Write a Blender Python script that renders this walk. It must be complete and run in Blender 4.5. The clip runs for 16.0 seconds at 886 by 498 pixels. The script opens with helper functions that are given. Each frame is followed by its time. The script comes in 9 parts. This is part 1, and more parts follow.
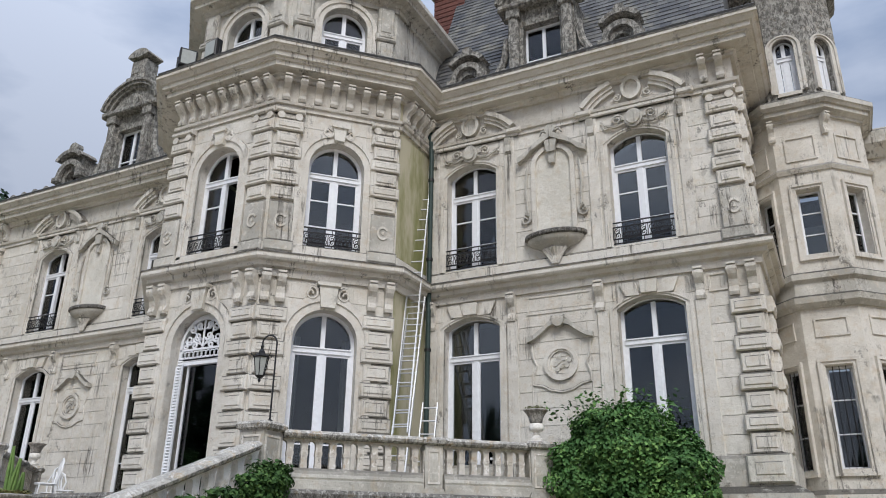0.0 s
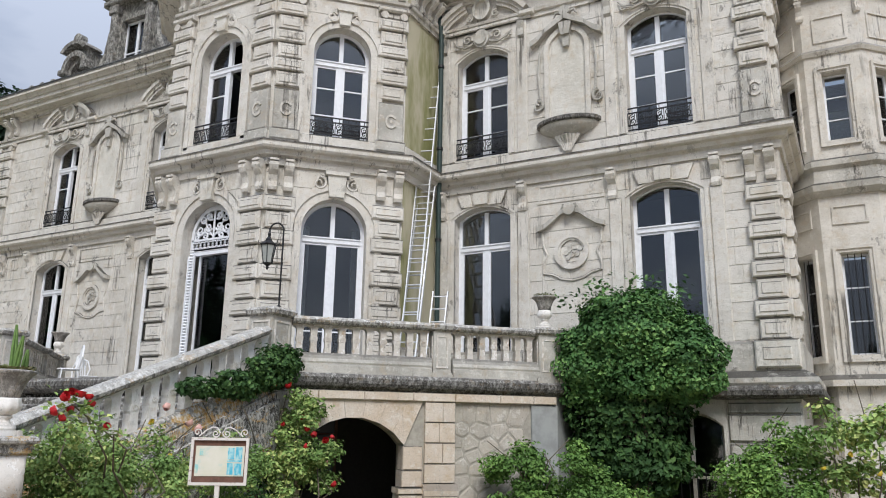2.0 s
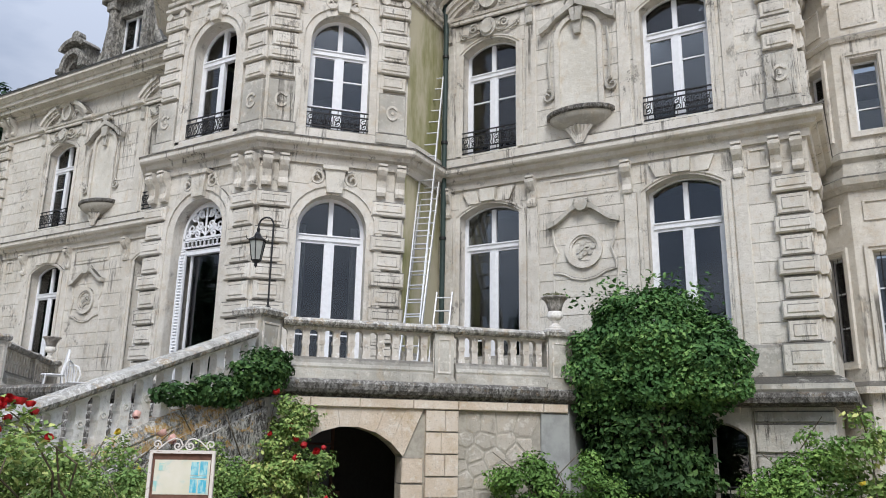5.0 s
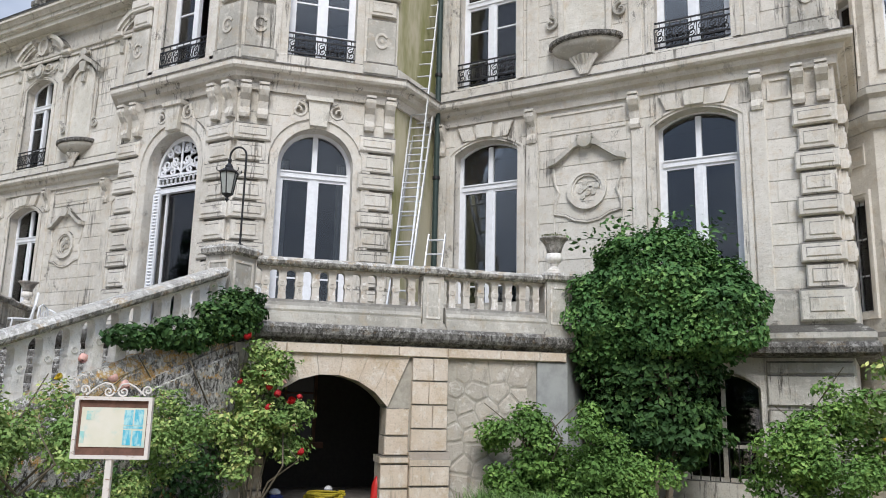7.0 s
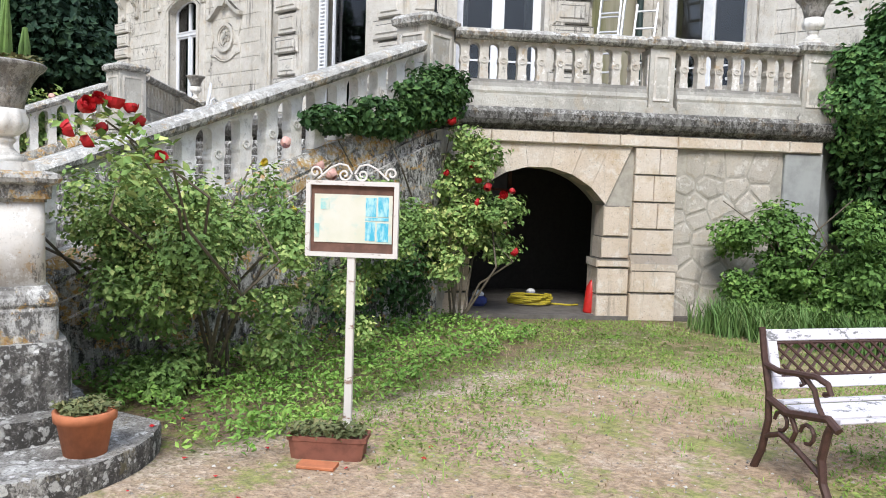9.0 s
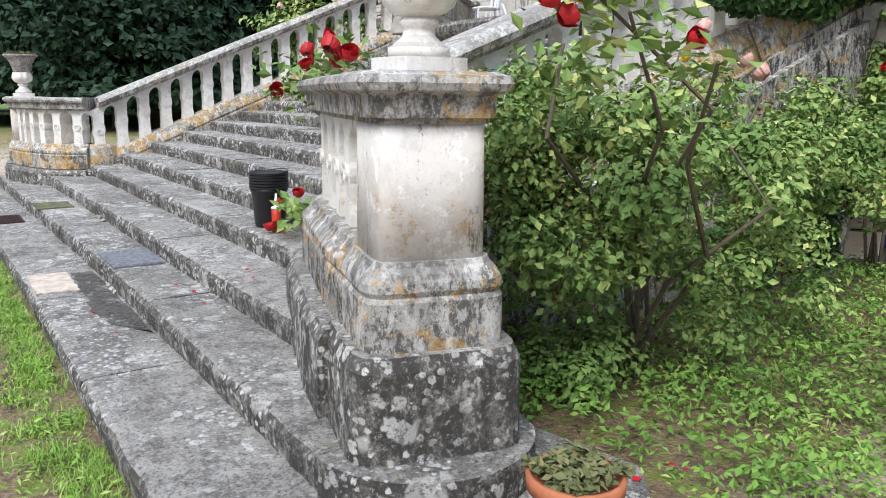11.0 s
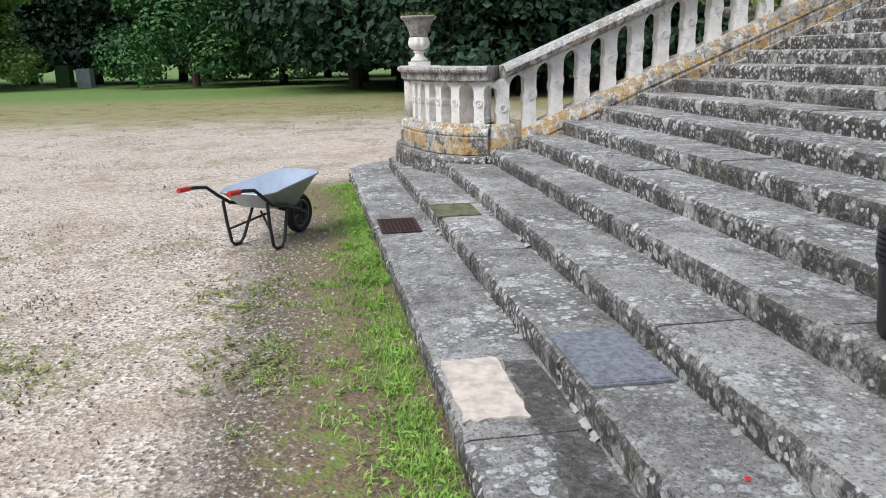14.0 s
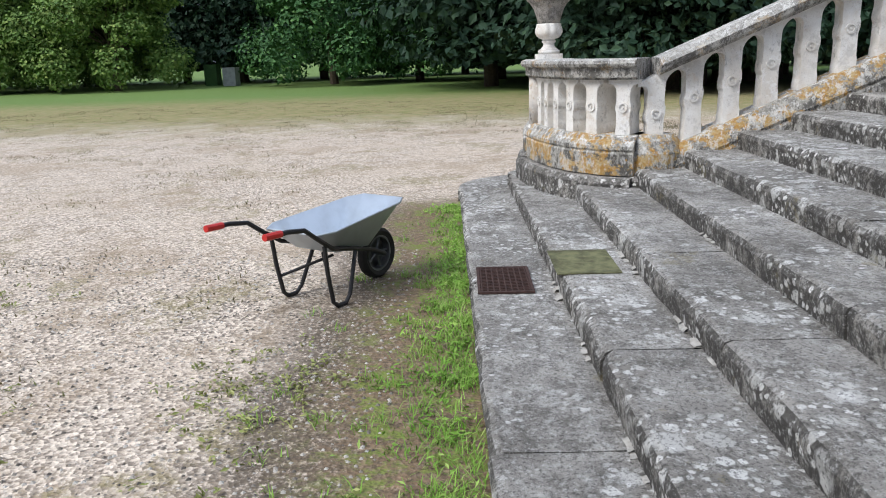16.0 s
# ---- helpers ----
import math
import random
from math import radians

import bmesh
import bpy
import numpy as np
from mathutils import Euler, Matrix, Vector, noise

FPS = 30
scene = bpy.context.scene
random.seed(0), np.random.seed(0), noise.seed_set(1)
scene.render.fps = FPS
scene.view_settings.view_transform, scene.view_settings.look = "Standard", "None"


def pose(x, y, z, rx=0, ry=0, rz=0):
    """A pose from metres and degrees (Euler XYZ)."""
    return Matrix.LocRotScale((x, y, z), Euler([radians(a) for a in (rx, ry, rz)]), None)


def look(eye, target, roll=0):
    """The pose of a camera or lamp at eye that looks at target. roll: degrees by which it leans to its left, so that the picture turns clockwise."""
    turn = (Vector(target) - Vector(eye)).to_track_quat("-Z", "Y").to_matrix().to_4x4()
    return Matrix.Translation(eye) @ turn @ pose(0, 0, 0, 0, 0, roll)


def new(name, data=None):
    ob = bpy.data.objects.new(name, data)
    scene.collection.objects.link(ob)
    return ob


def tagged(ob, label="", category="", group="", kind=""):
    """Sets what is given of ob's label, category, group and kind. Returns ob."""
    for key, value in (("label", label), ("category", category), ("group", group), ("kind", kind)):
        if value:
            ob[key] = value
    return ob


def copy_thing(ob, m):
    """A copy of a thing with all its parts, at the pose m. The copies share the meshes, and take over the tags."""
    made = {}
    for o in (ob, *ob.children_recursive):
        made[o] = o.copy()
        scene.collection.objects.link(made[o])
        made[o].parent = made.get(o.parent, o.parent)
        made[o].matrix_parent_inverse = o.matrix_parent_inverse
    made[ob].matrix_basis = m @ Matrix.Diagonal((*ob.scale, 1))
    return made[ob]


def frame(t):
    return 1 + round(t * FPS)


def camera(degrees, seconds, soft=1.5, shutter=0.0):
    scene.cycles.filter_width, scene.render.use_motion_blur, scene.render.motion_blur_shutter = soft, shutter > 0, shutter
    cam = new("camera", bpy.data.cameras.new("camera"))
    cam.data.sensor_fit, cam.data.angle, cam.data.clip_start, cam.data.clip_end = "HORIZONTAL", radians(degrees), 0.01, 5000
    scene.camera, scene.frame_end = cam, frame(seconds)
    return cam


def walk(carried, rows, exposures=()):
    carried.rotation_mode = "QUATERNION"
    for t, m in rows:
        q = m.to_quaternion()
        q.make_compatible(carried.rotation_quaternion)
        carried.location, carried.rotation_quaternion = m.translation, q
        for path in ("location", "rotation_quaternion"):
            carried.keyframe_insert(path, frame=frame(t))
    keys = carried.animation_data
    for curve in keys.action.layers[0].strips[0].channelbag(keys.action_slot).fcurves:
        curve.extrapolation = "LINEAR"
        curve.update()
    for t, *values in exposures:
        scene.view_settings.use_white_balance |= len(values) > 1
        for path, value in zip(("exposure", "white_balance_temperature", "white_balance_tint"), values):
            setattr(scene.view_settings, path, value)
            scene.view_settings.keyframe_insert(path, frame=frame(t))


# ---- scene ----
cam = camera(60.3, 16.0, soft=1.0)
PATH = [
    (0, (0.27, 0.187, 1.656), (-0.575, 1.847, 2.383), 0.8),
    (0.5, (0.34, 0.193, 1.643), (-0.515, 1.849, 2.369), 0.7),
    (1, (0.383, 0.246, 1.569), (-0.496, 1.925, 2.206), 0.7),
    (1.5, (0.39, 0.316, 1.536), (-0.516, 2.022, 2.053), 0.8),
    (2, (0.338, 0.477, 1.542), (-0.585, 2.187, 2.014), 0.9),
    (2.5, (0.273, 0.654, 1.563), (-0.664, 2.359, 2.026), 1.0),
    (3, (0.3, 0.814, 1.59), (-0.643, 2.514, 2.062), 0.9),
    (5.3, (0.058, 1.437, 1.585), (-0.898, 3.124, 2.075), 1.0),
    (5.5, (0.113, 1.511, 1.596), (-0.851, 3.195, 2.081), 1.1),
    (6, (0.108, 1.793, 1.598), (-0.856, 3.479, 2.075), 1.1),
    (6.5, (-0.037, 2.068, 1.565), (-1.0, 3.76, 2.02), 1.3),
    (7, (-0.241, 2.307, 1.553), (-1.211, 4.016, 1.927), 1.4),
    (7.5, (-0.518, 2.575, 1.524), (-1.499, 4.301, 1.766), 1.6),
    (8, (-0.907, 2.716, 1.492), (-1.91, 4.443, 1.598), 1.8),
    (8.5, (-1.384, 2.874, 1.436), (-2.447, 4.568, 1.401), 2.0),
    (9, (-1.839, 2.971, 1.428), (-3.1, 4.516, 1.283), 1.9),
    (9.5, (-2.332, 3.053, 1.441), (-3.769, 4.427, 1.225), 1.4),
    (10, (-2.863, 3.161, 1.407), (-4.382, 4.433, 1.135), 1.4),
    (10.2, (-3.082, 3.159, 1.377), (-4.626, 4.396, 1.083), 1.4),
    (12.3, (-5.255, 3.344, 1.447), (-6.933, 4.306, 0.938), -0.6),
    (12.5, (-5.429, 3.323, 1.442), (-7.114, 4.272, 0.932), -0.4),
    (13, (-5.897, 3.282, 1.468), (-7.623, 4.148, 0.949), -0.5),
    (13.5, (-6.354, 3.298, 1.456), (-8.194, 3.897, 0.949), -0.7),
    (14, (-6.78, 3.281, 1.436), (-8.697, 3.578, 0.945), -1.1),
    (14.5, (-7.217, 3.318, 1.43), (-9.15, 3.485, 0.946), -1.2),
    (15, (-7.643, 3.33, 1.439), (-9.584, 3.369, 0.957), -1.3),
    (15.5, (-8.099, 3.373, 1.416), (-10.039, 3.311, 0.934), -1.5),
    (16, (-8.483, 3.624, 1.391), (-10.421, 3.567, 0.9), -1.8),
]
EXPOSURES = [(0.0, -0.20), (1.0, -0.18), (2.0, -0.04), (5.5, 0.0), (7.0, 0.08), (8.0, 0.26), (8.5, 0.32), (9.0, 0.42), (10.0, 0.40), (12.5, 0.14), (14.0, 0.08), (16.0, 0.06)]
walk(cam, [(t, look(eye, target, roll)) for t, eye, target, roll in PATH], EXPOSURES)

# ---- world and light: bright overcast sky ----
world = bpy.data.worlds.new("overcast_sky")
scene.world = world
world.use_nodes = True
wn, wl = world.node_tree.nodes, world.node_tree.links
wn.clear()
SUN_EL, SUN_ROT = radians(46), radians(148)
sky = wn.new("ShaderNodeTexSky")
sky.sky_type, sky.sun_disc, sky.sun_elevation, sky.sun_rotation = "NISHITA", False, SUN_EL, SUN_ROT
sky.air_density, sky.dust_density = 1.0, 4.0
coord = wn.new("ShaderNodeTexCoord")
stretch = wn.new("ShaderNodeMapping")
stretch.inputs["Scale"].default_value = (1.2, 1.2, 3.5)
cloud = wn.new("ShaderNodeTexNoise")
cloud.inputs["Scale"].default_value, cloud.inputs["Detail"].default_value = 2.6, 6
ramp = wn.new("ShaderNodeValToRGB")
ramp.color_ramp.elements[0].position, ramp.color_ramp.elements[0].color = 0.38, (3.2, 4.05, 5.8, 1)
ramp.color_ramp.elements[1].position, ramp.color_ramp.elements[1].color = 0.60, (6.2, 6.95, 8.6, 1)
blend = wn.new("ShaderNodeMix")
blend.data_type = "RGBA"
blend.inputs["Factor"].default_value = 0.88
back = wn.new("ShaderNodeBackground")
back.inputs["Strength"].default_value = 0.15
wout = wn.new("ShaderNodeOutputWorld")
wl.new(coord.outputs["Generated"], stretch.inputs["Vector"])
wl.new(stretch.outputs["Vector"], cloud.inputs["Vector"])
wl.new(cloud.outputs["Fac"], ramp.inputs["Fac"])
wl.new(sky.outputs["Color"], blend.inputs["A"])
wl.new(ramp.outputs["Color"], blend.inputs["B"])
height = wn.new("ShaderNodeSeparateXYZ")
wl.new(coord.outputs["Generated"], height.inputs[0])
grade = wn.new("ShaderNodeMapRange")
grade.inputs["From Min"].default_value, grade.inputs["From Max"].default_value = 0.0, 1.0
grade.inputs["To Min"].default_value, grade.inputs["To Max"].default_value = 0.068, 0.25
square = wn.new("ShaderNodeMath")
square.operation = "POWER"
square.inputs[1].default_value = 2.0
wl.new(height.outputs[2], square.inputs[0])
wl.new(square.outputs[0], grade.inputs["Value"])
wl.new(grade.outputs["Result"], back.inputs["Strength"])
wl.new(blend.outputs["Result"], back.inputs["Color"])
wl.new(back.outputs["Background"], wout.inputs["Surface"])
sun = new("sun", bpy.data.lights.new("sun", "SUN"))
sun.data.energy, sun.data.angle, sun.data.color = 2.6, radians(24), (1.0, 0.983, 0.96)
sun.matrix_basis = look((6, -14, 27), (-8, 8, 0))


# ---- materials ----
class Mat:
    """A node material under construction."""

    def __init__(self, name, rough=0.8, metal=0.0):
        self.m = bpy.data.materials.new(name)
        self.m.use_nodes = True
        self.n, self.l = self.m.node_tree.nodes, self.m.node_tree.links
        self.b = self.n["Principled BSDF"]
        self.b.inputs["Roughness"].default_value, self.b.inputs["Metallic"].default_value = rough, metal
        self.pos = self.n.new("ShaderNodeNewGeometry").outputs["Position"]
        self.h = None

    def mapped(self, sx, sy, sz):
        k = self.n.new("ShaderNodeMapping")
        k.inputs["Scale"].default_value = (sx, sy, sz)
        self.l.new(self.pos, k.inputs["Vector"])
        return k.outputs["Vector"]

    def noise(self, scale, detail=5, rough=0.6, vec=None):
        k = self.n.new("ShaderNodeTexNoise")
        k.inputs["Scale"].default_value, k.inputs["Detail"].default_value, k.inputs["Roughness"].default_value = scale, detail, rough
        self.l.new(self.pos if vec is None else vec, k.inputs["Vector"])
        return k.outputs["Fac"]

    def voronoi(self, scale, vec=None, feature="F1", out="Distance"):
        k = self.n.new("ShaderNodeTexVoronoi")
        k.feature = feature
        k.inputs["Scale"].default_value = scale
        self.l.new(self.pos if vec is None else vec, k.inputs["Vector"])
        return k.outputs[out]

    def step(self, fac, lo, hi):
        k = self.n.new("ShaderNodeMapRange")
        k.interpolation_type = "SMOOTHSTEP"
        k.inputs["From Min"].default_value, k.inputs["From Max"].default_value = lo, hi
        self.l.new(fac, k.inputs["Value"])
        return k.outputs["Result"]

    def math(self, op, a, b):
        k = self.n.new("ShaderNodeMath")
        k.operation = op
        for i, v in ((0, a), (1, b)):
            if isinstance(v, (int, float)):
                k.inputs[i].default_value = v
            else:
                self.l.new(v, k.inputs[i])
        return k.outputs[0]

    def mix(self, fac, a, b):
        k = self.n.new("ShaderNodeMix")
        k.data_type = "RGBA"
        for name, v in (("Factor", fac), ("A", a), ("B", b)):
            if isinstance(v, tuple):
                k.inputs[name].default_value = (*v, 1)
            elif isinstance(v, (int, float)):
                k.inputs[name].default_value = v
            else:
                self.l.new(v, k.inputs[name])
        return k.outputs["Result"]

    def ramp(self, fac, *stops):
        k = self.n.new("ShaderNodeValToRGB")
        e = k.color_ramp.elements
        while len(e) < len(stops):
            e.new(0.5)
        for q, (p, c) in zip(e, stops):
            q.position, q.color = p, (*c, 1)
        self.l.new(fac, k.inputs["Fac"])
        return k.outputs["Color"]

    def random(self):
        return self.n.new("ShaderNodeObjectInfo").outputs["Random"]

    def island(self):
        return self.n.new("ShaderNodeNewGeometry").outputs["Random Per Island"]

    def axis(self, i):
        k = self.n.new("ShaderNodeSeparateXYZ")
        self.l.new(self.pos, k.inputs[0])
        return k.outputs[i]

    def up(self):
        g = self.n.new("ShaderNodeNewGeometry")
        k = self.n.new("ShaderNodeSeparateXYZ")
        self.l.new(g.outputs["True Normal"], k.inputs[0])
        return k.outputs[2]

    def bump(self, height, strength=0.3, dist=0.02):
        k = self.n.new("ShaderNodeBump")
        k.inputs["Strength"].default_value, k.inputs["Distance"].default_value = strength, dist
        self.l.new(height, k.inputs["Height"])
        if self.h is not None:
            self.l.new(self.h, k.inputs["Normal"])
        self.h = k.outputs["Normal"]
        self.l.new(self.h, self.b.inputs["Normal"])
        return self

    def color(self, c):
        if isinstance(c, tuple):
            self.b.inputs["Base Color"].default_value = (*c, 1)
        else:
            self.l.new(c, self.b.inputs["Base Color"])
        return self

    def rough(self, v):
        self.l.new(v, self.b.inputs["Roughness"])
        return self


def limestone(name, light=(0.745, 0.715, 0.655), dark=(0.57, 0.538, 0.478), grime=0.9, ochre=0.30):
    """Cream building stone: blocks differ a little, dark runs and soot, ochre blooms, pitted grain, growth on ledges."""
    k = Mat(name, 0.88)
    tint = k.mix(k.random(), light, tuple(0.86 * c for c in light))
    base = k.mix(k.step(k.noise(0.9, 5, 0.65), 0.36, 0.66), tint, dark)
    base = k.mix(k.math("MULTIPLY", k.step(k.noise(4.5, 8, 0.75), 0.50, 0.66), ochre), base, (0.50, 0.37, 0.22))
    base = k.mix(k.math("MULTIPLY", k.step(k.noise(7.0, 9, 0.78), 0.53, 0.60), 0.4), base, (0.78, 0.76, 0.71))
    streak = k.step(k.noise(2.6, 10, 0.82, k.mapped(2.4, 2.4, 0.15)), 0.53, 0.60)
    streak = k.math("MULTIPLY", streak, k.step(k.noise(0.55, 4), 0.47, 0.60))
    base = k.mix(k.math("MULTIPLY", streak, grime), base, (0.10, 0.092, 0.08))
    soot = k.step(k.noise(4.2, 11, 0.84, k.mapped(1, 1, 0.7)), 0.545, 0.585)
    soot = k.math("MULTIPLY", soot, k.math("ADD", 0.12, k.step(k.noise(0.8, 4, 0.6), 0.50, 0.62)))
    base = k.mix(k.math("MULTIPLY", soot, 0.75 * grime), base, (0.115, 0.108, 0.095))
    ledge = k.math("MULTIPLY", k.step(k.up(), 0.25, 0.8), k.step(k.noise(3.5, 8, 0.75), 0.30, 0.46))
    base = k.mix(k.math("MULTIPLY", ledge, 0.92), base, (0.045, 0.042, 0.036))
    grain = k.noise(42, 6, 0.78)
    base = k.mix(k.math("MULTIPLY", k.step(grain, 0.54, 0.63), 0.36), base, (0.26, 0.23, 0.185))
    pit = k.math("MULTIPLY", k.step(k.voronoi(26), 0.16, 0.08), k.step(k.noise(2.4, 5), 0.46, 0.56))
    k.color(k.mix(k.math("MULTIPLY", pit, 0.7), base, (0.10, 0.09, 0.075)))
    return k.bump(k.noise(11, 8, 0.75), 0.6, 0.035).bump(grain, 0.4, 0.006).m


STONE = limestone("limestone")
STONE_DIRTY = limestone("weathered_limestone", (0.62, 0.60, 0.545), (0.38, 0.365, 0.325), 1.0)
STONE_PALE = limestone("pale_limestone", (0.74, 0.715, 0.65), (0.59, 0.565, 0.50), 0.5)


def green_stone():
    k = Mat("algae_stained_limestone", 0.9)
    g = k.step(k.noise(0.8, 5, 0.7, k.mapped(1, 1, 0.3)), 0.40, 0.64)
    k.color(k.mix(g, (0.52, 0.48, 0.35), (0.235, 0.24, 0.09)))
    return k.bump(k.noise(14, 6), 0.25, 0.02).m


def lichen_stone(name, base, pale, orange, black, speck=1.0, white=(0.60, 0.595, 0.56), tread=0.0, rust_at=0.555):
    """Old outdoor stone with white, orange and black growth; pale spots are stronger on upward faces, black ones on
    upright faces.
    """
    k = Mat(name, 0.92)
    top = k.step(k.up(), 0.2, 0.9)
    c = k.mix(k.step(k.noise(3.4, 8, 0.72), 0.38, 0.62), base, tuple(0.64 * v for v in base))
    if tread:
        worn = k.math("MULTIPLY", top, k.step(k.noise(2.0, 8, 0.75, k.mapped(0.6, 1.6, 1)), 0.40, 0.56))
        c = k.mix(k.math("MULTIPLY", worn, tread), c, (0.43, 0.405, 0.365))
    c = k.mix(k.math("MULTIPLY", k.step(k.noise(1.3, 5, 0.65), 0.5, 0.62), 0.35), c, tuple(0.45 * v for v in base))
    growth = k.noise(10, 11, 0.82, k.mapped(1.2, 1.1, 0.7))
    if tread:
        growth = k.math("SUBTRACT", k.math("ADD", growth, 0.085), k.math("MULTIPLY", top, 0.085))
    dark = k.math("MULTIPLY", k.step(growth, 0.46, 0.525), black)
    dark = k.math("MULTIPLY", dark, k.math("SUBTRACT", 1.0, k.math("MULTIPLY", top, 0.75)))
    c = k.mix(dark, c, (0.045, 0.041, 0.036))
    rust = k.step(k.noise(4.2, 10, 0.78, k.mapped(1, 1, 1.4)), rust_at, rust_at + 0.025)
    tone = k.mix(k.step(k.noise(19, 6, 0.7), 0.4, 0.6), (0.46, 0.24, 0.045), (0.52, 0.38, 0.17))
    c = k.mix(k.math("MULTIPLY", rust, orange), c, tone)
    spot = k.step(k.noise(16, 9, 0.76, k.mapped(1, 1.15, 0.55)), 0.525, 0.55)
    lots = k.math("MULTIPLY", spot, k.step(k.noise(1.9, 4), 0.34, 0.50))
    lots = k.math("MULTIPLY", lots, k.math("ADD", 0.5, k.math("MULTIPLY", top, 0.5)))
    c = k.mix(k.math("MULTIPLY", lots, pale), c, white)
    fine = k.math("MULTIPLY", k.step(k.noise(38, 7, 0.8), 0.555, 0.60), 0.75 * pale * speck)
    c = k.mix(fine, c, tuple(0.9 * v for v in white))
    c = k.mix(k.math("MULTIPLY", k.step(k.noise(85, 4, 0.75), 0.53, 0.62), 0.6 * speck), c, (0.05, 0.048, 0.044))
    k.color(c)
    return k.bump(k.noise(9, 8, 0.78), 0.6, 0.035).bump(k.noise(50, 6, 0.8), 0.6, 0.010).m




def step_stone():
    """Worn grey steps: mottled treads with round lichen spots, risers darkened by face normal."""
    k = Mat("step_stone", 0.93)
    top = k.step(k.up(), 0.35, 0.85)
    stone = k.mix(k.random(), (0.50, 0.473, 0.43), (0.36, 0.34, 0.308))
    c = k.mix(k.step(k.noise(1.5, 7, 0.7), 0.38, 0.62), stone, (0.225, 0.21, 0.186))
    c = k.mix(k.math("MULTIPLY", k.step(k.noise(6.5, 11, 0.84), 0.50, 0.56), 0.6), c, (0.10, 0.092, 0.08))
    c = k.mix(k.math("MULTIPLY", k.step(k.noise(15, 10, 0.84), 0.53, 0.57), 0.6), c, (0.52, 0.505, 0.47))
    # near-black patches, almost only on upright faces
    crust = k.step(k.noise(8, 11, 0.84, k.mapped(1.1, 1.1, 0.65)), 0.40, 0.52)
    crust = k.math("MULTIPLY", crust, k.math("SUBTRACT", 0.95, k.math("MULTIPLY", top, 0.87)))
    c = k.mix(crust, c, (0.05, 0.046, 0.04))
    for scale, lo, amount in ((6.0, 0.58, 0.65), (13.0, 0.48, 0.9), (27.0, 0.40, 0.95)):
        n = k.n.new("ShaderNodeTexNoise")
        n.inputs["Scale"].default_value, n.inputs["Detail"].default_value = scale * 2.2, 5
        k.l.new(k.pos, n.inputs["Vector"])
        bend = k.n.new("ShaderNodeVectorMath")
        bend.operation = "MULTIPLY_ADD"
        bend.inputs[1].default_value = (0.55 / scale,) * 3
        k.l.new(n.outputs["Color"], bend.inputs[0])
        k.l.new(k.pos, bend.inputs[2])
        v = k.n.new("ShaderNodeTexVoronoi")
        v.inputs["Scale"].default_value = scale
        k.l.new(bend.outputs[0], v.inputs["Vector"])
        sep = k.n.new("ShaderNodeSeparateXYZ")
        k.l.new(v.outputs["Color"], sep.inputs[0])
        spot = k.math("MULTIPLY", k.step(v.outputs["Distance"], 0.40, 0.30), k.step(sep.outputs[0], lo, lo + 0.02))
        spot = k.math("MULTIPLY", spot, k.step(k.noise(1.7, 5, 0.65), 0.42, 0.54))
        c = k.mix(k.math("MULTIPLY", spot, amount), c, k.mix(sep.outputs[1], (0.52, 0.51, 0.475), (0.78, 0.77, 0.735)))
    c = k.mix(k.math("MULTIPLY", k.step(k.noise(40, 8, 0.84), 0.555, 0.585), 0.55), c, (0.62, 0.61, 0.58))
    c = k.mix(k.math("MULTIPLY", k.step(k.noise(62, 6, 0.82), 0.53, 0.565), 0.7), c, (0.05, 0.046, 0.042))
    c = k.mix(k.math("MULTIPLY", k.step(k.noise(3.1, 10, 0.8), 0.60, 0.64), 0.4), c, (0.23, 0.19, 0.085))
    k.color(c)
    return k.bump(k.noise(9, 8, 0.78), 0.7, 0.035).bump(k.noise(50, 6, 0.82), 0.7, 0.012).m


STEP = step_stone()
RAIL = lichen_stone("coping_stone", (0.54, 0.52, 0.475), 0.8, 0.35, 0.75, 0.8, (0.74, 0.73, 0.70))


def pale_stone(name, orange, black, light=(0.84, 0.825, 0.79), dark=(0.70, 0.66, 0.60)):
    """Carved white stone with soft buff stains, chalky patches and a little dark growth."""
    k = Mat(name, 0.88)
    c = k.mix(k.step(k.noise(3.0, 7, 0.7), 0.38, 0.64), light, dark)
    c = k.mix(k.math("MULTIPLY", k.step(k.noise(5.5, 9, 0.78), 0.52, 0.60), 0.6), c, (0.56, 0.54, 0.51))
    c = k.mix(k.math("MULTIPLY", k.step(k.noise(8, 9, 0.76), 0.55, 0.59), 0.7), c, (0.86, 0.85, 0.83))
    c = k.mix(k.math("MULTIPLY", k.step(k.noise(6, 11, 0.82), 0.575, 0.61), orange), c, (0.46, 0.27, 0.09))
    c = k.mix(k.math("MULTIPLY", k.step(k.noise(7, 11, 0.82, k.mapped(1.3, 1.3, 0.6)), 0.57, 0.62), black), c, (0.09, 0.085, 0.075))
    top = k.math("MULTIPLY", k.step(k.up(), 0.4, 0.9), k.step(k.noise(9, 8, 0.75), 0.38, 0.5))
    c = k.mix(k.math("MULTIPLY", top, 0.5), c, (0.20, 0.19, 0.165))
    c = k.mix(k.math("MULTIPLY", k.step(k.noise(70, 5, 0.78), 0.56, 0.66), 0.4), c, (0.35, 0.32, 0.28))
    k.color(c)
    return k.bump(k.noise(9, 8, 0.75), 0.4, 0.02).bump(k.noise(60, 5, 0.75), 0.35, 0.006).m


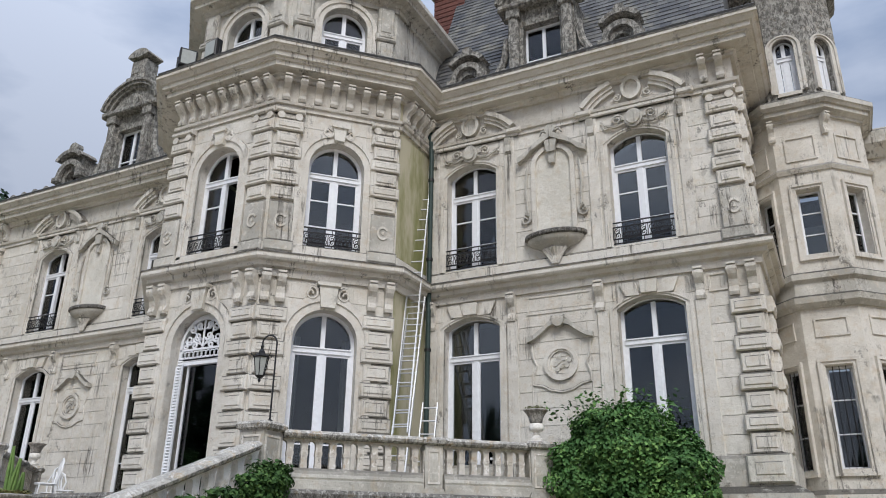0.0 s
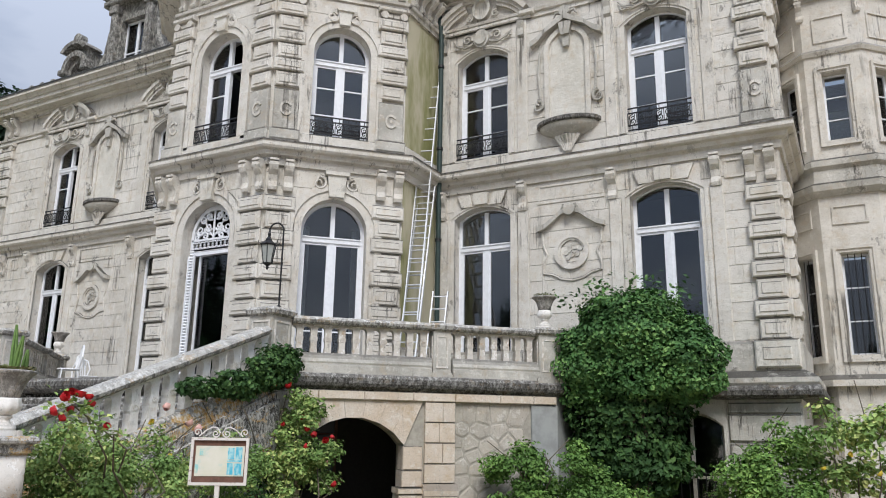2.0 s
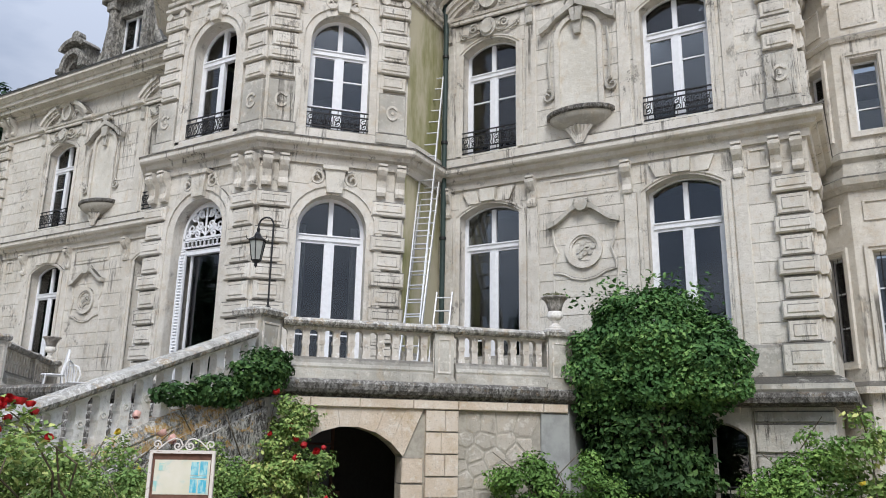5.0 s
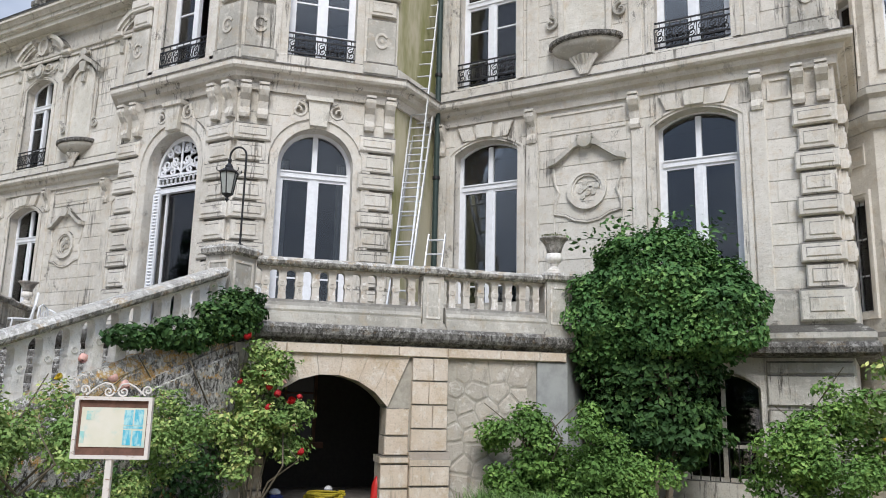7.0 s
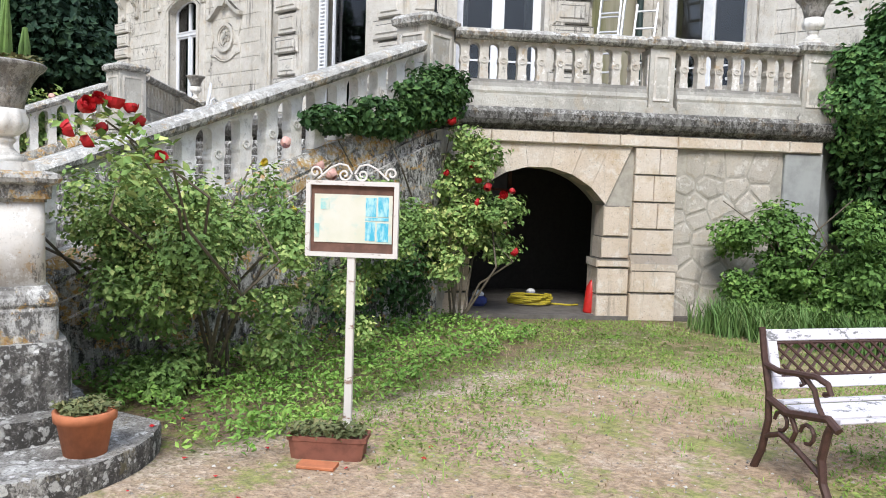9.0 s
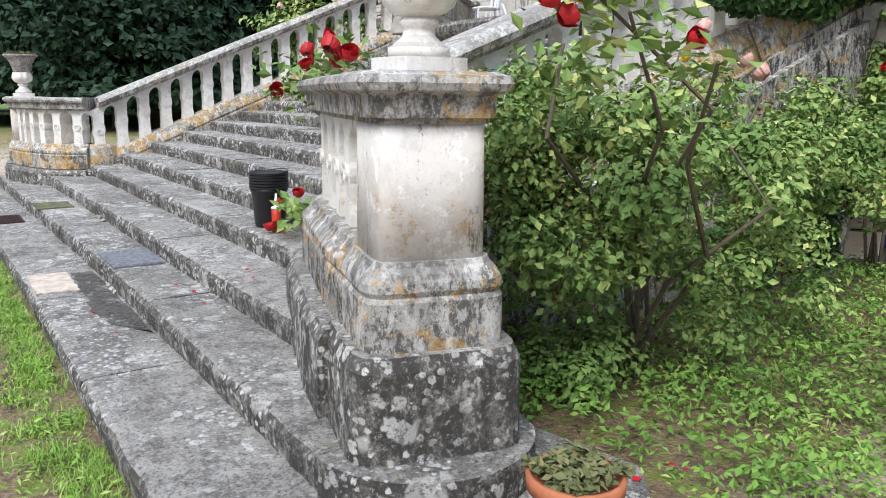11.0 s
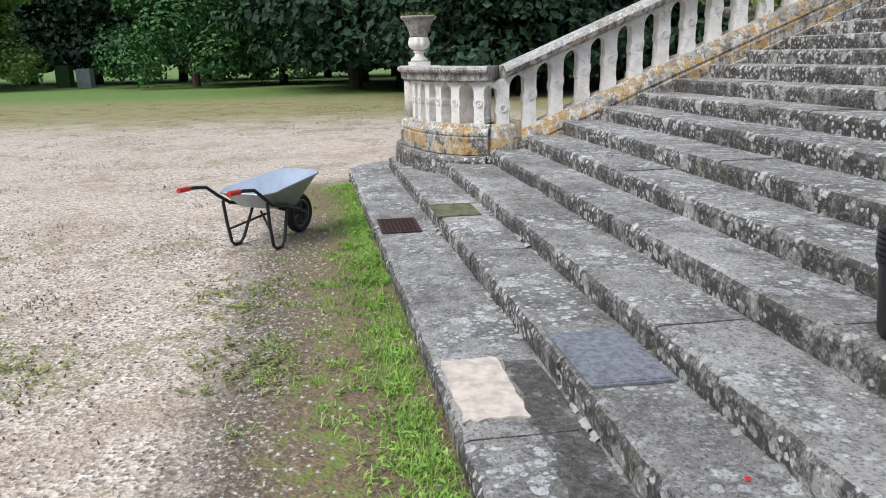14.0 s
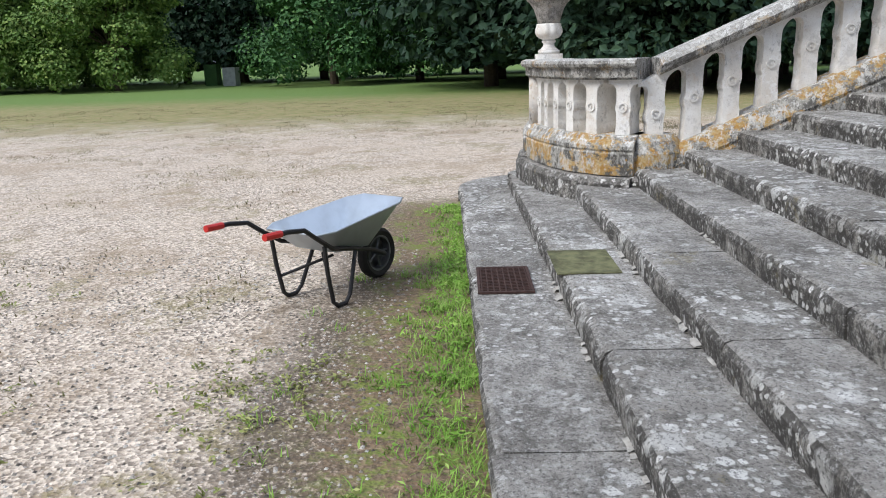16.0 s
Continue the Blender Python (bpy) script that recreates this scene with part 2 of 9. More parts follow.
BALUSTER = pale_stone("baluster_stone", 0.2, 0.45)
TERRACE_BALUSTER = pale_stone("terrace_baluster_stone", 0.4, 0.6, (0.66, 0.625, 0.57), (0.50, 0.455, 0.39))
PEDESTAL = pale_stone("pedestal_stone", 0.6, 0.7, (0.72, 0.69, 0.65), (0.58, 0.53, 0.47))
PED_BASE = lichen_stone("pedestal_base_stone", (0.60, 0.58, 0.54), 1.0, 0.75, 0.8, 0.6, (0.78, 0.77, 0.74))
BASE_RAIL = lichen_stone("ochre_lichen_stone", (0.50, 0.48, 0.43), 1.0, 0.9, 0.85, 0.8, (0.70, 0.69, 0.66), 0.0, 0.50)
TERRACE_STONE = limestone("ochre_stained_limestone", (0.74, 0.65, 0.55), (0.60, 0.495, 0.385), 0.4, 0.6)
ROOF_STONE = lichen_stone("sooty_roof_stone", (0.44, 0.425, 0.385), 0.4, 0.08, 0.8, 0.6)
CUP = lichen_stone("urn_stone", (0.47, 0.44, 0.405), 0.5, 0.15, 0.55, 0.8)
PLINTH = lichen_stone("plinth_stone", (0.45, 0.43, 0.39), 1.0, 0.95, 1.0, 1.0, (0.78, 0.77, 0.74), 0.0, 0.54)
LEDGE = lichen_stone("dark_ledge_stone", (0.20, 0.19, 0.175), 0.55, 0.12, 1.0)
ALGAE = green_stone()


def plain(name, c, rough=0.6, metal=0.0, var=0.25, scale=20.0, bump=0.15, dist=0.004):
    k = Mat(name, rough, metal)
    k.color(k.mix(k.step(k.noise(scale, 5, 0.65), 0.35, 0.7), c, tuple(v * (1 - var) for v in c)))
    return k.bump(k.noise(scale * 4, 4), bump, dist).m


def worn_white(name, paint, under, amount):
    k = Mat(name, 0.55)
    w = k.step(k.noise(9, 6, 0.75, k.mapped(1, 1, 2.2)), 0.66 - amount, 0.7 - amount)
    k.color(k.mix(w, paint, under))
    return k.bump(w, 0.3, 0.002).m


WHITE_PAINT = plain("white_window_paint", (0.82, 0.84, 0.88), 0.45, 0, 0.1, 12)
IRON = plain("black_iron", (0.018, 0.018, 0.02), 0.5, 0.2, 0.3, 40)
ZINC = plain("zinc", (0.20, 0.21, 0.22), 0.5, 0.6, 0.3, 9)
ALU = plain("aluminium", (0.68, 0.69, 0.70), 0.4, 0.7, 0.15, 30)
# near-black so rooms look unlit: indoor shade held in the base colour
ROOM = plain("room_shade_plaster", (0.05, 0.047, 0.045), 0.9, 0, 0.3, 2)
CURTAIN = plain("white_curtain", (0.62, 0.61, 0.58), 0.9, 0, 0.15, 5)
TERRACOTTA = plain("terracotta", (0.50, 0.17, 0.075), 0.75, 0, 0.25, 14)
PLASTIC_BLACK = plain("black_plastic", (0.012, 0.012, 0.014), 0.38, 0, 0.2, 30)
PLASTIC_RED = plain("red_plastic", (0.55, 0.025, 0.02), 0.4, 0, 0.15, 30)
PLASTIC_WHITE = plain("white_plastic", (0.78, 0.79, 0.80), 0.4, 0, 0.08, 30)
BLUE = plain("blue_plastic", (0.03, 0.05, 0.22), 0.45, 0, 0.2, 30)
YELLOW = plain("yellow_hose_rubber", (0.52, 0.42, 0.04), 0.5, 0, 0.2, 30)
RUBBER = plain("tyre_rubber", (0.014, 0.014, 0.014), 0.75, 0, 0.3, 40)
GALVANISED = plain("galvanised_steel", (0.52, 0.58, 0.64), 0.38, 0.55, 0.12, 7, 0.1)
BENCH_IRON = plain("brown_cast_iron", (0.085, 0.042, 0.032), 0.55, 0.2, 0.35, 40)
BENCH_WOOD = worn_white("flaking_white_paint", (0.64, 0.61, 0.645), (0.20, 0.20, 0.20), 0.10)
SIGN_PAINT = worn_white("weathered_sign_paint", (0.66, 0.62, 0.58), (0.30, 0.20, 0.15), 0.07)
SIGN_BROWN = plain("brown_weathered_board", (0.17, 0.085, 0.06), 0.8, 0, 0.4, 12)
BARK = plain("bark", (0.10, 0.075, 0.05), 0.95, 0, 0.5, 12, 0.5, 0.02)
TWIG = plain("woody_stem", (0.14, 0.115, 0.08), 0.9, 0, 0.4, 30)
PETAL = plain("red_petal", (0.50, 0.006, 0.012), 0.6, 0, 0.35, 25)
PETAL_PINK = plain("pink_petal", (0.72, 0.42, 0.36), 0.6, 0, 0.2, 25)
PETAL_YELLOW = plain("yellow_petal", (0.72, 0.55, 0.06), 0.6, 0, 0.2, 25)
BRICK = plain("chimney_brick", (0.17, 0.065, 0.05), 0.85, 0, 0.4, 8)
SOIL = plain("soil", (0.06, 0.045, 0.03), 0.95, 0, 0.5, 30, 0.6, 0.02)
RUSTY = plain("rusted_grate", (0.075, 0.04, 0.032), 0.85, 0.2, 0.5, 40)
COIR = plain("grey_doormat", (0.235, 0.243, 0.268), 0.95, 0, 0.5, 35, 0.6, 0.01)
MOSSY = plain("mossy_doormat", (0.17, 0.17, 0.08), 0.95, 0, 0.65, 9, 0.6, 0.01)
FRESH = plain("cleaned_stone", (0.66, 0.56, 0.46), 0.85, 0, 0.35, 14)


def damp_stone():
    k = Mat("damp_stone", 0.5)
    k.color(k.mix(k.step(k.noise(40, 7, 0.8), 0.45, 0.6), (0.06, 0.053, 0.045), (0.15, 0.135, 0.115)))
    k.l.new(k.math("MULTIPLY", k.step(k.noise(5, 10, 0.82), 0.38, 0.55), 0.92), k.b.inputs["Alpha"])
    return k.bump(k.noise(50, 6, 0.8), 0.5, 0.008).m


DAMP = damp_stone()
LAMP_GLASS = plain("frosted_lamp_glass", (0.40, 0.42, 0.40), 0.3, 0, 0.15, 10)
RUBBLE = limestone("rubble_stone", (0.54, 0.49, 0.42), (0.38, 0.35, 0.295), 0.4)
MORTAR = plain("rubble_mortar", (0.42, 0.39, 0.33), 0.95, 0, 0.25, 10, 0.4, 0.01)
CEMENT = plain("grey_cement_render", (0.36, 0.37, 0.36), 0.9, 0, 0.25, 4)


def slate():
    k = Mat("slate", 0.6)
    c = k.mix(k.island(), (0.055, 0.058, 0.065), (0.13, 0.13, 0.128))
    c = k.mix(k.step(k.noise(1.2, 6, 0.7), 0.48, 0.7), c, (0.22, 0.21, 0.17))
    k.color(c)
    return k.bump(k.noise(25, 5), 0.3, 0.01).m


SLATE = slate()


def glass():
    m = bpy.data.materials.new("window_glass")
    m.use_nodes = True
    n, l = m.node_tree.nodes, m.node_tree.links
    n.remove(n["Principled BSDF"])
    fres, clear, gloss, mixer = (n.new(t) for t in ("ShaderNodeFresnel", "ShaderNodeBsdfTransparent", "ShaderNodeBsdfGlossy", "ShaderNodeMixShader"))
    fres.inputs["IOR"].default_value = 1.95
    clear.inputs["Color"].default_value = (0.80, 0.83, 0.84, 1)
    gloss.inputs["Roughness"].default_value = 0.01
    wave = n.new("ShaderNodeTexNoise")
    wave.inputs["Scale"].default_value = 1.3
    bump = n.new("ShaderNodeBump")
    bump.inputs["Strength"].default_value, bump.inputs["Distance"].default_value = 0.15, 0.02
    l.new(wave.outputs["Fac"], bump.inputs["Height"])
    l.new(bump.outputs["Normal"], gloss.inputs["Normal"])
    l.new(fres.outputs["Fac"], mixer.inputs["Fac"])
    l.new(clear.outputs["BSDF"], mixer.inputs[1])
    l.new(gloss.outputs["BSDF"], mixer.inputs[2])
    l.new(mixer.outputs["Shader"], n["Material Output"].inputs["Surface"])
    return m


GLASS = glass()


def foliage(name, a, b, c, rough=0.65):
    k = Mat(name, rough)
    r = k.island()
    k.color(k.mix(k.step(k.noise(1.4, 3), 0.4, 0.65), k.ramp(r, (0.0, a), (0.6, b), (1.0, c)), a))
    k.b.inputs["Specular IOR Level"].default_value = 0.25
    return k.m


LEAF_SHRUB = foliage("shrub_leaf", (0.045, 0.115, 0.032), (0.095, 0.215, 0.058), (0.23, 0.39, 0.12))
LEAF_ROSE = foliage("rose_leaf", (0.14, 0.24, 0.065), (0.28, 0.40, 0.115), (0.60, 0.62, 0.23))
LEAF_IVY = foliage("ivy_leaf", (0.028, 0.07, 0.02), (0.055, 0.125, 0.035), (0.11, 0.20, 0.055))
LEAF_BLADE = foliage("iris_blade", (0.09, 0.17, 0.045), (0.16, 0.28, 0.085), (0.28, 0.36, 0.14))
LEAF_GRASS = foliage("grass_blade", (0.15, 0.29, 0.04), (0.25, 0.46, 0.065), (0.42, 0.50, 0.16))
LEAF_DRY = foliage("dry_grass_blade", (0.27, 0.19, 0.115), (0.42, 0.31, 0.20), (0.28, 0.25, 0.12))
LEAF_TREE = foliage("tree_leaf", (0.04, 0.11, 0.035), (0.075, 0.185, 0.06), (0.14, 0.28, 0.085))
LEAF_LIGHT = foliage("light_tree_leaf", (0.09, 0.17, 0.035), (0.17, 0.27, 0.06), (0.29, 0.37, 0.10))
LEAF_DARK = foliage("conifer_needle", (0.012, 0.035, 0.018), (0.024, 0.06, 0.03), (0.045, 0.09, 0.042))


def ground_material():
    """Pale gravel court, worn lawn by the house, far meadow."""
    k = Mat("gravel_and_grass", 0.95)
    x, y = k.axis(0), k.axis(1)
    peb = k.voronoi(55, out="Color")
    sep = k.n.new("ShaderNodeSeparateXYZ")
    k.l.new(peb, sep.inputs[0])
    gravel = k.ramp(sep.outputs[0], (0.0, (0.11, 0.097, 0.085)), (0.30, (0.36, 0.325, 0.285)), (1.0, (0.80, 0.755, 0.69)))
    gravel = k.mix(k.math("MULTIPLY", k.step(k.noise(0.7, 5, 0.7), 0.35, 0.68), 0.45), gravel, (0.52, 0.46, 0.39))
    gravel = k.mix(k.math("MULTIPLY", k.step(k.noise(2.6, 9, 0.8), 0.52, 0.62), 0.7), gravel, (0.27, 0.22, 0.155))
    weedy = k.math("MULTIPLY", k.step(k.noise(0.8, 8, 0.75), 0.535, 0.60), k.step(k.noise(9, 8, 0.8), 0.42, 0.56))
    gravel = k.mix(k.math("MULTIPLY", weedy, 0.75), gravel, (0.22, 0.20, 0.095))
    gravel = k.mix(k.math("MULTIPLY", k.step(k.noise(0.45, 8, 0.78), 0.50, 0.62), 0.6), gravel, (0.33, 0.27, 0.20))
    gravel = k.mix(k.math("MULTIPLY", k.step(k.noise(24, 8, 0.84), 0.53, 0.58), 0.5), gravel, (0.15, 0.125, 0.10))
    gravel = k.mix(k.math("MULTIPLY", k.step(k.noise(33, 7, 0.84), 0.555, 0.60), 0.55), gravel, (0.86, 0.83, 0.78))
    dry = k.mix(k.step(k.noise(16, 7, 0.75), 0.35, 0.65), (0.185, 0.13, 0.085), (0.44, 0.335, 0.235))
    green = k.mix(k.step(k.noise(18, 6, 0.75), 0.35, 0.65), (0.12, 0.165, 0.04), (0.30, 0.34, 0.105))
    n1 = k.noise(1.1, 6, 0.72)
    # lawn in front of the terrace
    lawn = k.math("MULTIPLY", k.step(x, -7.5, -4.5), 1.0)
    lawn = k.math("ADD", lawn, k.math("MULTIPLY", k.step(y, 5.2, 7.5), 1.0))
    lawn = k.math("MINIMUM", lawn, 1.0)
    nearhouse = k.step(k.math("ADD", y, k.math("MULTIPLY", n1, 3.2)), 3.6, 6.4)
    east = k.step(x, -5.6, -4.9)
    lawnmask = k.math("MULTIPLY", nearhouse, east)
    c = k.mix(k.math("MULTIPLY", k.math("MULTIPLY", lawnmask, k.step(n1, 0.25, 0.5)), 0.85), gravel, dry)
    c = k.mix(k.math("MULTIPLY", k.math("MULTIPLY", lawnmask, k.step(k.noise(1.7, 9, 0.8), 0.49, 0.58)), 0.8), c, green)
    hedge = k.math("MULTIPLY", k.step(k.math("SUBTRACT", y, k.math("MULTIPLY", x, 0.75)), 12.0, 13.6), k.step(x, -9, -6))
    c = k.mix(k.math("MULTIPLY", hedge, k.step(k.noise(5, 7, 0.75), 0.36, 0.55)), c, (0.12, 0.13, 0.045))
    # dark damp strip and green verge by the steps
    west = k.math("MULTIPLY", k.step(x, -5.2, -5.6), k.step(x, -16.4, -15.2))
    verge = k.math("MULTIPLY", k.step(k.math("ADD", y, k.math("MULTIPLY", n1, 0.8)), 3.25, 3.7), west)
    strip = k.math("MULTIPLY", k.step(k.math("ADD", y, k.math("MULTIPLY", n1, 1.1)), 3.0, 3.5), west)
    c = k.mix(k.math("MULTIPLY", strip, k.step(k.noise(30, 7, 0.8), 0.38, 0.52)), c, (0.105, 0.088, 0.068))
    c = k.mix(k.math("MULTIPLY", verge, 0.75), c, k.mix(k.step(k.noise(22, 8, 0.8), 0.42, 0.58), (0.10, 0.075, 0.045), (0.23, 0.16, 0.10)))
    c = k.mix(k.math("MULTIPLY", verge, k.step(k.noise(6, 9, 0.8), 0.48, 0.58)), c, (0.15, 0.20, 0.045))
    # meadow far out
    far = k.math("MULTIPLY", k.math("ADD", x, k.math("MULTIPLY", n1, 10)), -1.0)
    c = k.mix(k.step(far, 17, 24), c, k.mix(k.step(k.noise(3, 7, 0.75), 0.35, 0.65), (0.31, 0.27, 0.15), (0.19, 0.215, 0.08)))
    c = k.mix(k.step(far, 28, 36), c, (0.12, 0.21, 0.05))
    warm = k.n.new("ShaderNodeMix")
    warm.data_type, warm.blend_type = "RGBA", "MULTIPLY"
    warm.inputs["Factor"].default_value, warm.inputs["B"].default_value = 1.0, (1.07, 0.98, 0.885, 1)
    k.l.new(c, warm.inputs["A"])
    k.color(warm.outputs["Result"])
    h = k.math("ADD", k.voronoi(55), k.math("MULTIPLY", k.noise(4, 5), 1.5))
    return k.bump(h, 0.55, 0.018).m


GROUND = ground_material()


# ---- builders ----
def mesh_of(bm, name):
    me = bpy.data.meshes.new(name)
    bm.normal_update()
    bm.to_mesh(me)
    bm.free()
    return me


def part(name, bm, material, parent=None, label="", m=None, smooth=False):
    """Links a bmesh (or a ready mesh) as one mesh object, under a thing where one is given."""
    me = bm if isinstance(bm, bpy.types.Mesh) else mesh_of(bm, name)
    if material is not None and not me.materials:
        me.materials.append(material)
    if smooth:
        for p in me.polygons:
            p.use_smooth = True
    ob = new(name, me)
    if parent is not None:
        ob.parent = parent
    if m is not None:
        ob.matrix_basis = m
    return tagged(ob, label)


def thing(name, label, category="", m=None, group="", kind=""):
    ob = new(name)
    ob.empty_display_size = 0.2
    if m is not None:
        ob.matrix_basis = m
    return tagged(ob, label, category, group, kind)


def box(bm, x0, x1, y0, y1, z0, z1):
    v = [bm.verts.new((x, y, z)) for z in (z0, z1) for x, y in ((x0, y0), (x1, y0), (x1, y1), (x0, y1))]
    for f in ((3, 2, 1, 0), (4, 5, 6, 7), (0, 1, 5, 4), (1, 2, 6, 5), (2, 3, 7, 6), (3, 0, 4, 7)):
        bm.faces.new([v[i] for i in f])
    return v


def boxed(*args):
    bm = bmesh.new()
    box(bm, *args)
    return bm


def fbox(bm, x0, x1, y0, y1, z0, z1, c=0.02, p=0.0):
    """A block whose front (-y) edges are chamfered by c, with a raised panel when p > 0."""
    loops = [(y1, 0), (y0 + c, 0), (y0, c)]
    if p > 0:
        loops += [(y0, c + p), (y0 - 0.018, c + p + 0.018)]
    rings = [[bm.verts.new((x, y, z)) for x, z in ((x0 + o, z0 + o), (x1 - o, z0 + o), (x1 - o, z1 - o), (x0 + o, z1 - o))] for y, o in loops]
    for a, b in zip(rings, rings[1:]):
        for i in range(4):
            j = (i + 1) % 4
            bm.faces.new((a[i], a[j], b[j], b[i]))
    bm.faces.new(rings[-1])
    bm.faces.new(rings[0][::-1])


def prism(bm, pts, y0, y1):
    """Extrudes a polygon given in (x, z), counter-clockwise seen from -y, from y0 (front) to y1."""
    a = [bm.verts.new((x, y0, z)) for x, z in pts]
    b = [bm.verts.new((x, y1, z)) for x, z in pts]
    n = len(pts)
    bm.faces.new(a)
    bm.faces.new(b[::-1])
    for i in range(n):
        j = (i + 1) % n
        bm.faces.new((a[j], a[i], b[i], b[j]))


def prism_x(bm, pts, x0, x1):
    """Extrudes a polygon given in (y, z) along x."""
    a = [bm.verts.new((x0, y, z)) for y, z in pts]
    b = [bm.verts.new((x1, y, z)) for y, z in pts]
    n = len(pts)
    bm.faces.new(a)
    bm.faces.new(b[::-1])
    for i in range(n):
        j = (i + 1) % n
        bm.faces.new((a[j], a[i], b[i], b[j]))


def arc(w, zs, rise, n=14):
    """The arch over a width w from its left springing to its right, as (x, z)."""
    r = (w * w / 4 + rise * rise) / (2 * rise)
    zc = zs + rise - r
    a = math.asin(min(1.0, w / 2 / r))
    if rise > w / 2:
        a = math.pi - a
    return [(r * math.sin(t), zc + r * math.cos(t)) for t in (-a + 2 * a * i / n for i in range(n + 1))]


def arched(w, zb, zs, rise, n=14):
    """Outline of an arched opening: bottom left, over the arch, bottom right."""
    top = arc(w, zs, rise, n) if rise > 0.001 else [(-w / 2, zs), (w / 2, zs)]
    return [(-w / 2, zb)] + top + [(w / 2, zb)]


def band(bm, inner, outer, y0, y1, closed=False):
    """A bar of rectangular section between two polylines of equal length in (x, z)."""
    n = len(inner)
    q = [[bm.verts.new((x, y, z)) for x, z in line] for line, y in ((inner, y0), (outer, y0), (outer, y1), (inner, y1))]
    m = n if closed else n - 1
    for i in range(m):
        j = (i + 1) % n
        for a, b in ((0, 1), (1, 2), (2, 3), (3, 0)):
            bm.faces.new((q[a][i], q[b][i], q[b][j], q[a][j]))
    if not closed:
        bm.faces.new([q[k][0] for k in (3, 2, 1, 0)])
        bm.faces.new([q[k][n - 1] for k in (0, 1, 2, 3)])


def arcband(bm, cx, cz, r0, r1, a0, a1, y0, y1, n=12, squash=1.0):
    """A curved bar about (cx, cz) between two radii and two angles (degrees from +x)."""
    t = [radians(a0 + (a1 - a0) * i / n) for i in range(n + 1)]
    band(bm, [(cx + r0 * math.cos(a), cz + squash * r0 * math.sin(a)) for a in t], [(cx + r1 * math.cos(a), cz + squash * r1 * math.sin(a)) for a in t], y0, y1)


def sweep(bm, path, profile, closed=False):
    """Moves a profile of (outward, up) along a path of (x, y, z); outward is to the right of the way, corners mitred."""
    pts = [Vector(p) for p in path]
    n = len(pts)
    rows = []
    for i, p in enumerate(pts):
        a = pts[i - 1] if i or closed else None
        b = pts[(i + 1) % n] if i < n - 1 or closed else None
        d1 = (p - a).xy.normalized() if a is not None else None
        d2 = (b - p).xy.normalized() if b is not None else None
        d1, d2 = d1 or d2, d2 or d1
        n1, n2 = Vector((d1.y, -d1.x)), Vector((d2.y, -d2.x))
        m = (n1 + n2).normalized()
        m /= max(0.35, m.dot(n1))
        rows.append([bm.verts.new((p.x + m.x * o, p.y + m.y * o, p.z + u)) for o, u in profile])
    k = len(profile)
    for i in range(n if closed else n - 1):
        a, b = rows[i], rows[(i + 1) % n]
        for j in range(k):
            q = (j + 1) % k
            bm.faces.new((a[j], a[q], b[q], b[j]))
    if not closed:
        bm.faces.new(rows[0][::-1])
        bm.faces.new(rows[-1])


def lathe(bm, profile, n=24, cx=0.0, cy=0.0, lobes=0, depth=0.0):
    """Turns a profile of (radius, z) round the upright axis."""
    rings = []
    for r, z in profile:
        rings.append([bm.verts.new((cx + q * math.cos(t), cy + q * math.sin(t), z)) for t, q in ((2 * math.pi * i / n, r * (1 + depth * abs(math.sin(lobes * math.pi * i / n)) if lobes else 1)) for i in range(n))])
    for a, b in zip(rings, rings[1:]):
        for i in range(n):
            j = (i + 1) % n
            bm.faces.new((a[i], a[j], b[j], b[i]))
    if profile[0][0] > 1e-4:
        bm.faces.new(rings[0][::-1])
    if profile[-1][0] > 1e-4:
        bm.faces.new(rings[-1])


def tube(bm, pts, r, n=8, r1=None):
    """A round bar along 3D points, from radius r to r1."""
    pts = [Vector(p) for p in pts]
    r1 = r if r1 is None else r1
    rings = []
    last = None
    for i, p in enumerate(pts):
        d = (pts[min(i + 1, len(pts) - 1)] - pts[max(i - 1, 0)]).normalized()
        u = d.orthogonal().normalized() if last is None else (last - d * last.dot(d)).normalized()
        last = u
        w = d.cross(u)
        rr = r + (r1 - r) * i / max(1, len(pts) - 1)
        rings.append([bm.verts.new(p + rr * (u * math.cos(t) + w * math.sin(t))) for t in (2 * math.pi * k / n for k in range(n))])
    for a, b in zip(rings, rings[1:]):
        for i in range(n):
            j = (i + 1) % n
            bm.faces.new((a[i], a[j], b[j], b[i]))
    bm.faces.new(rings[0][::-1])
    bm.faces.new(rings[-1])


def spiral(cx, cz, r, turns, start, n=16, y=0.0, sign=1):
    """A flat scroll winding inwards, in the xz plane."""
    out = []
    for i in range(n + 1):
        t = i / n
        a = radians(start) + sign * 2 * math.pi * turns * t
        q = r * (1 - 0.8 * t)
        out.append((cx + q * math.cos(a), y, cz + q * math.sin(a)))
    return out


def raw(name, verts, faces):
    me = bpy.data.meshes.new(name)
    me.from_pydata(verts, [], faces)
    me.update()
    return me


MOSS_LEAF = foliage("dry_moss", (0.13, 0.12, 0.05), (0.22, 0.20, 0.08), (0.17, 0.22, 0.07))


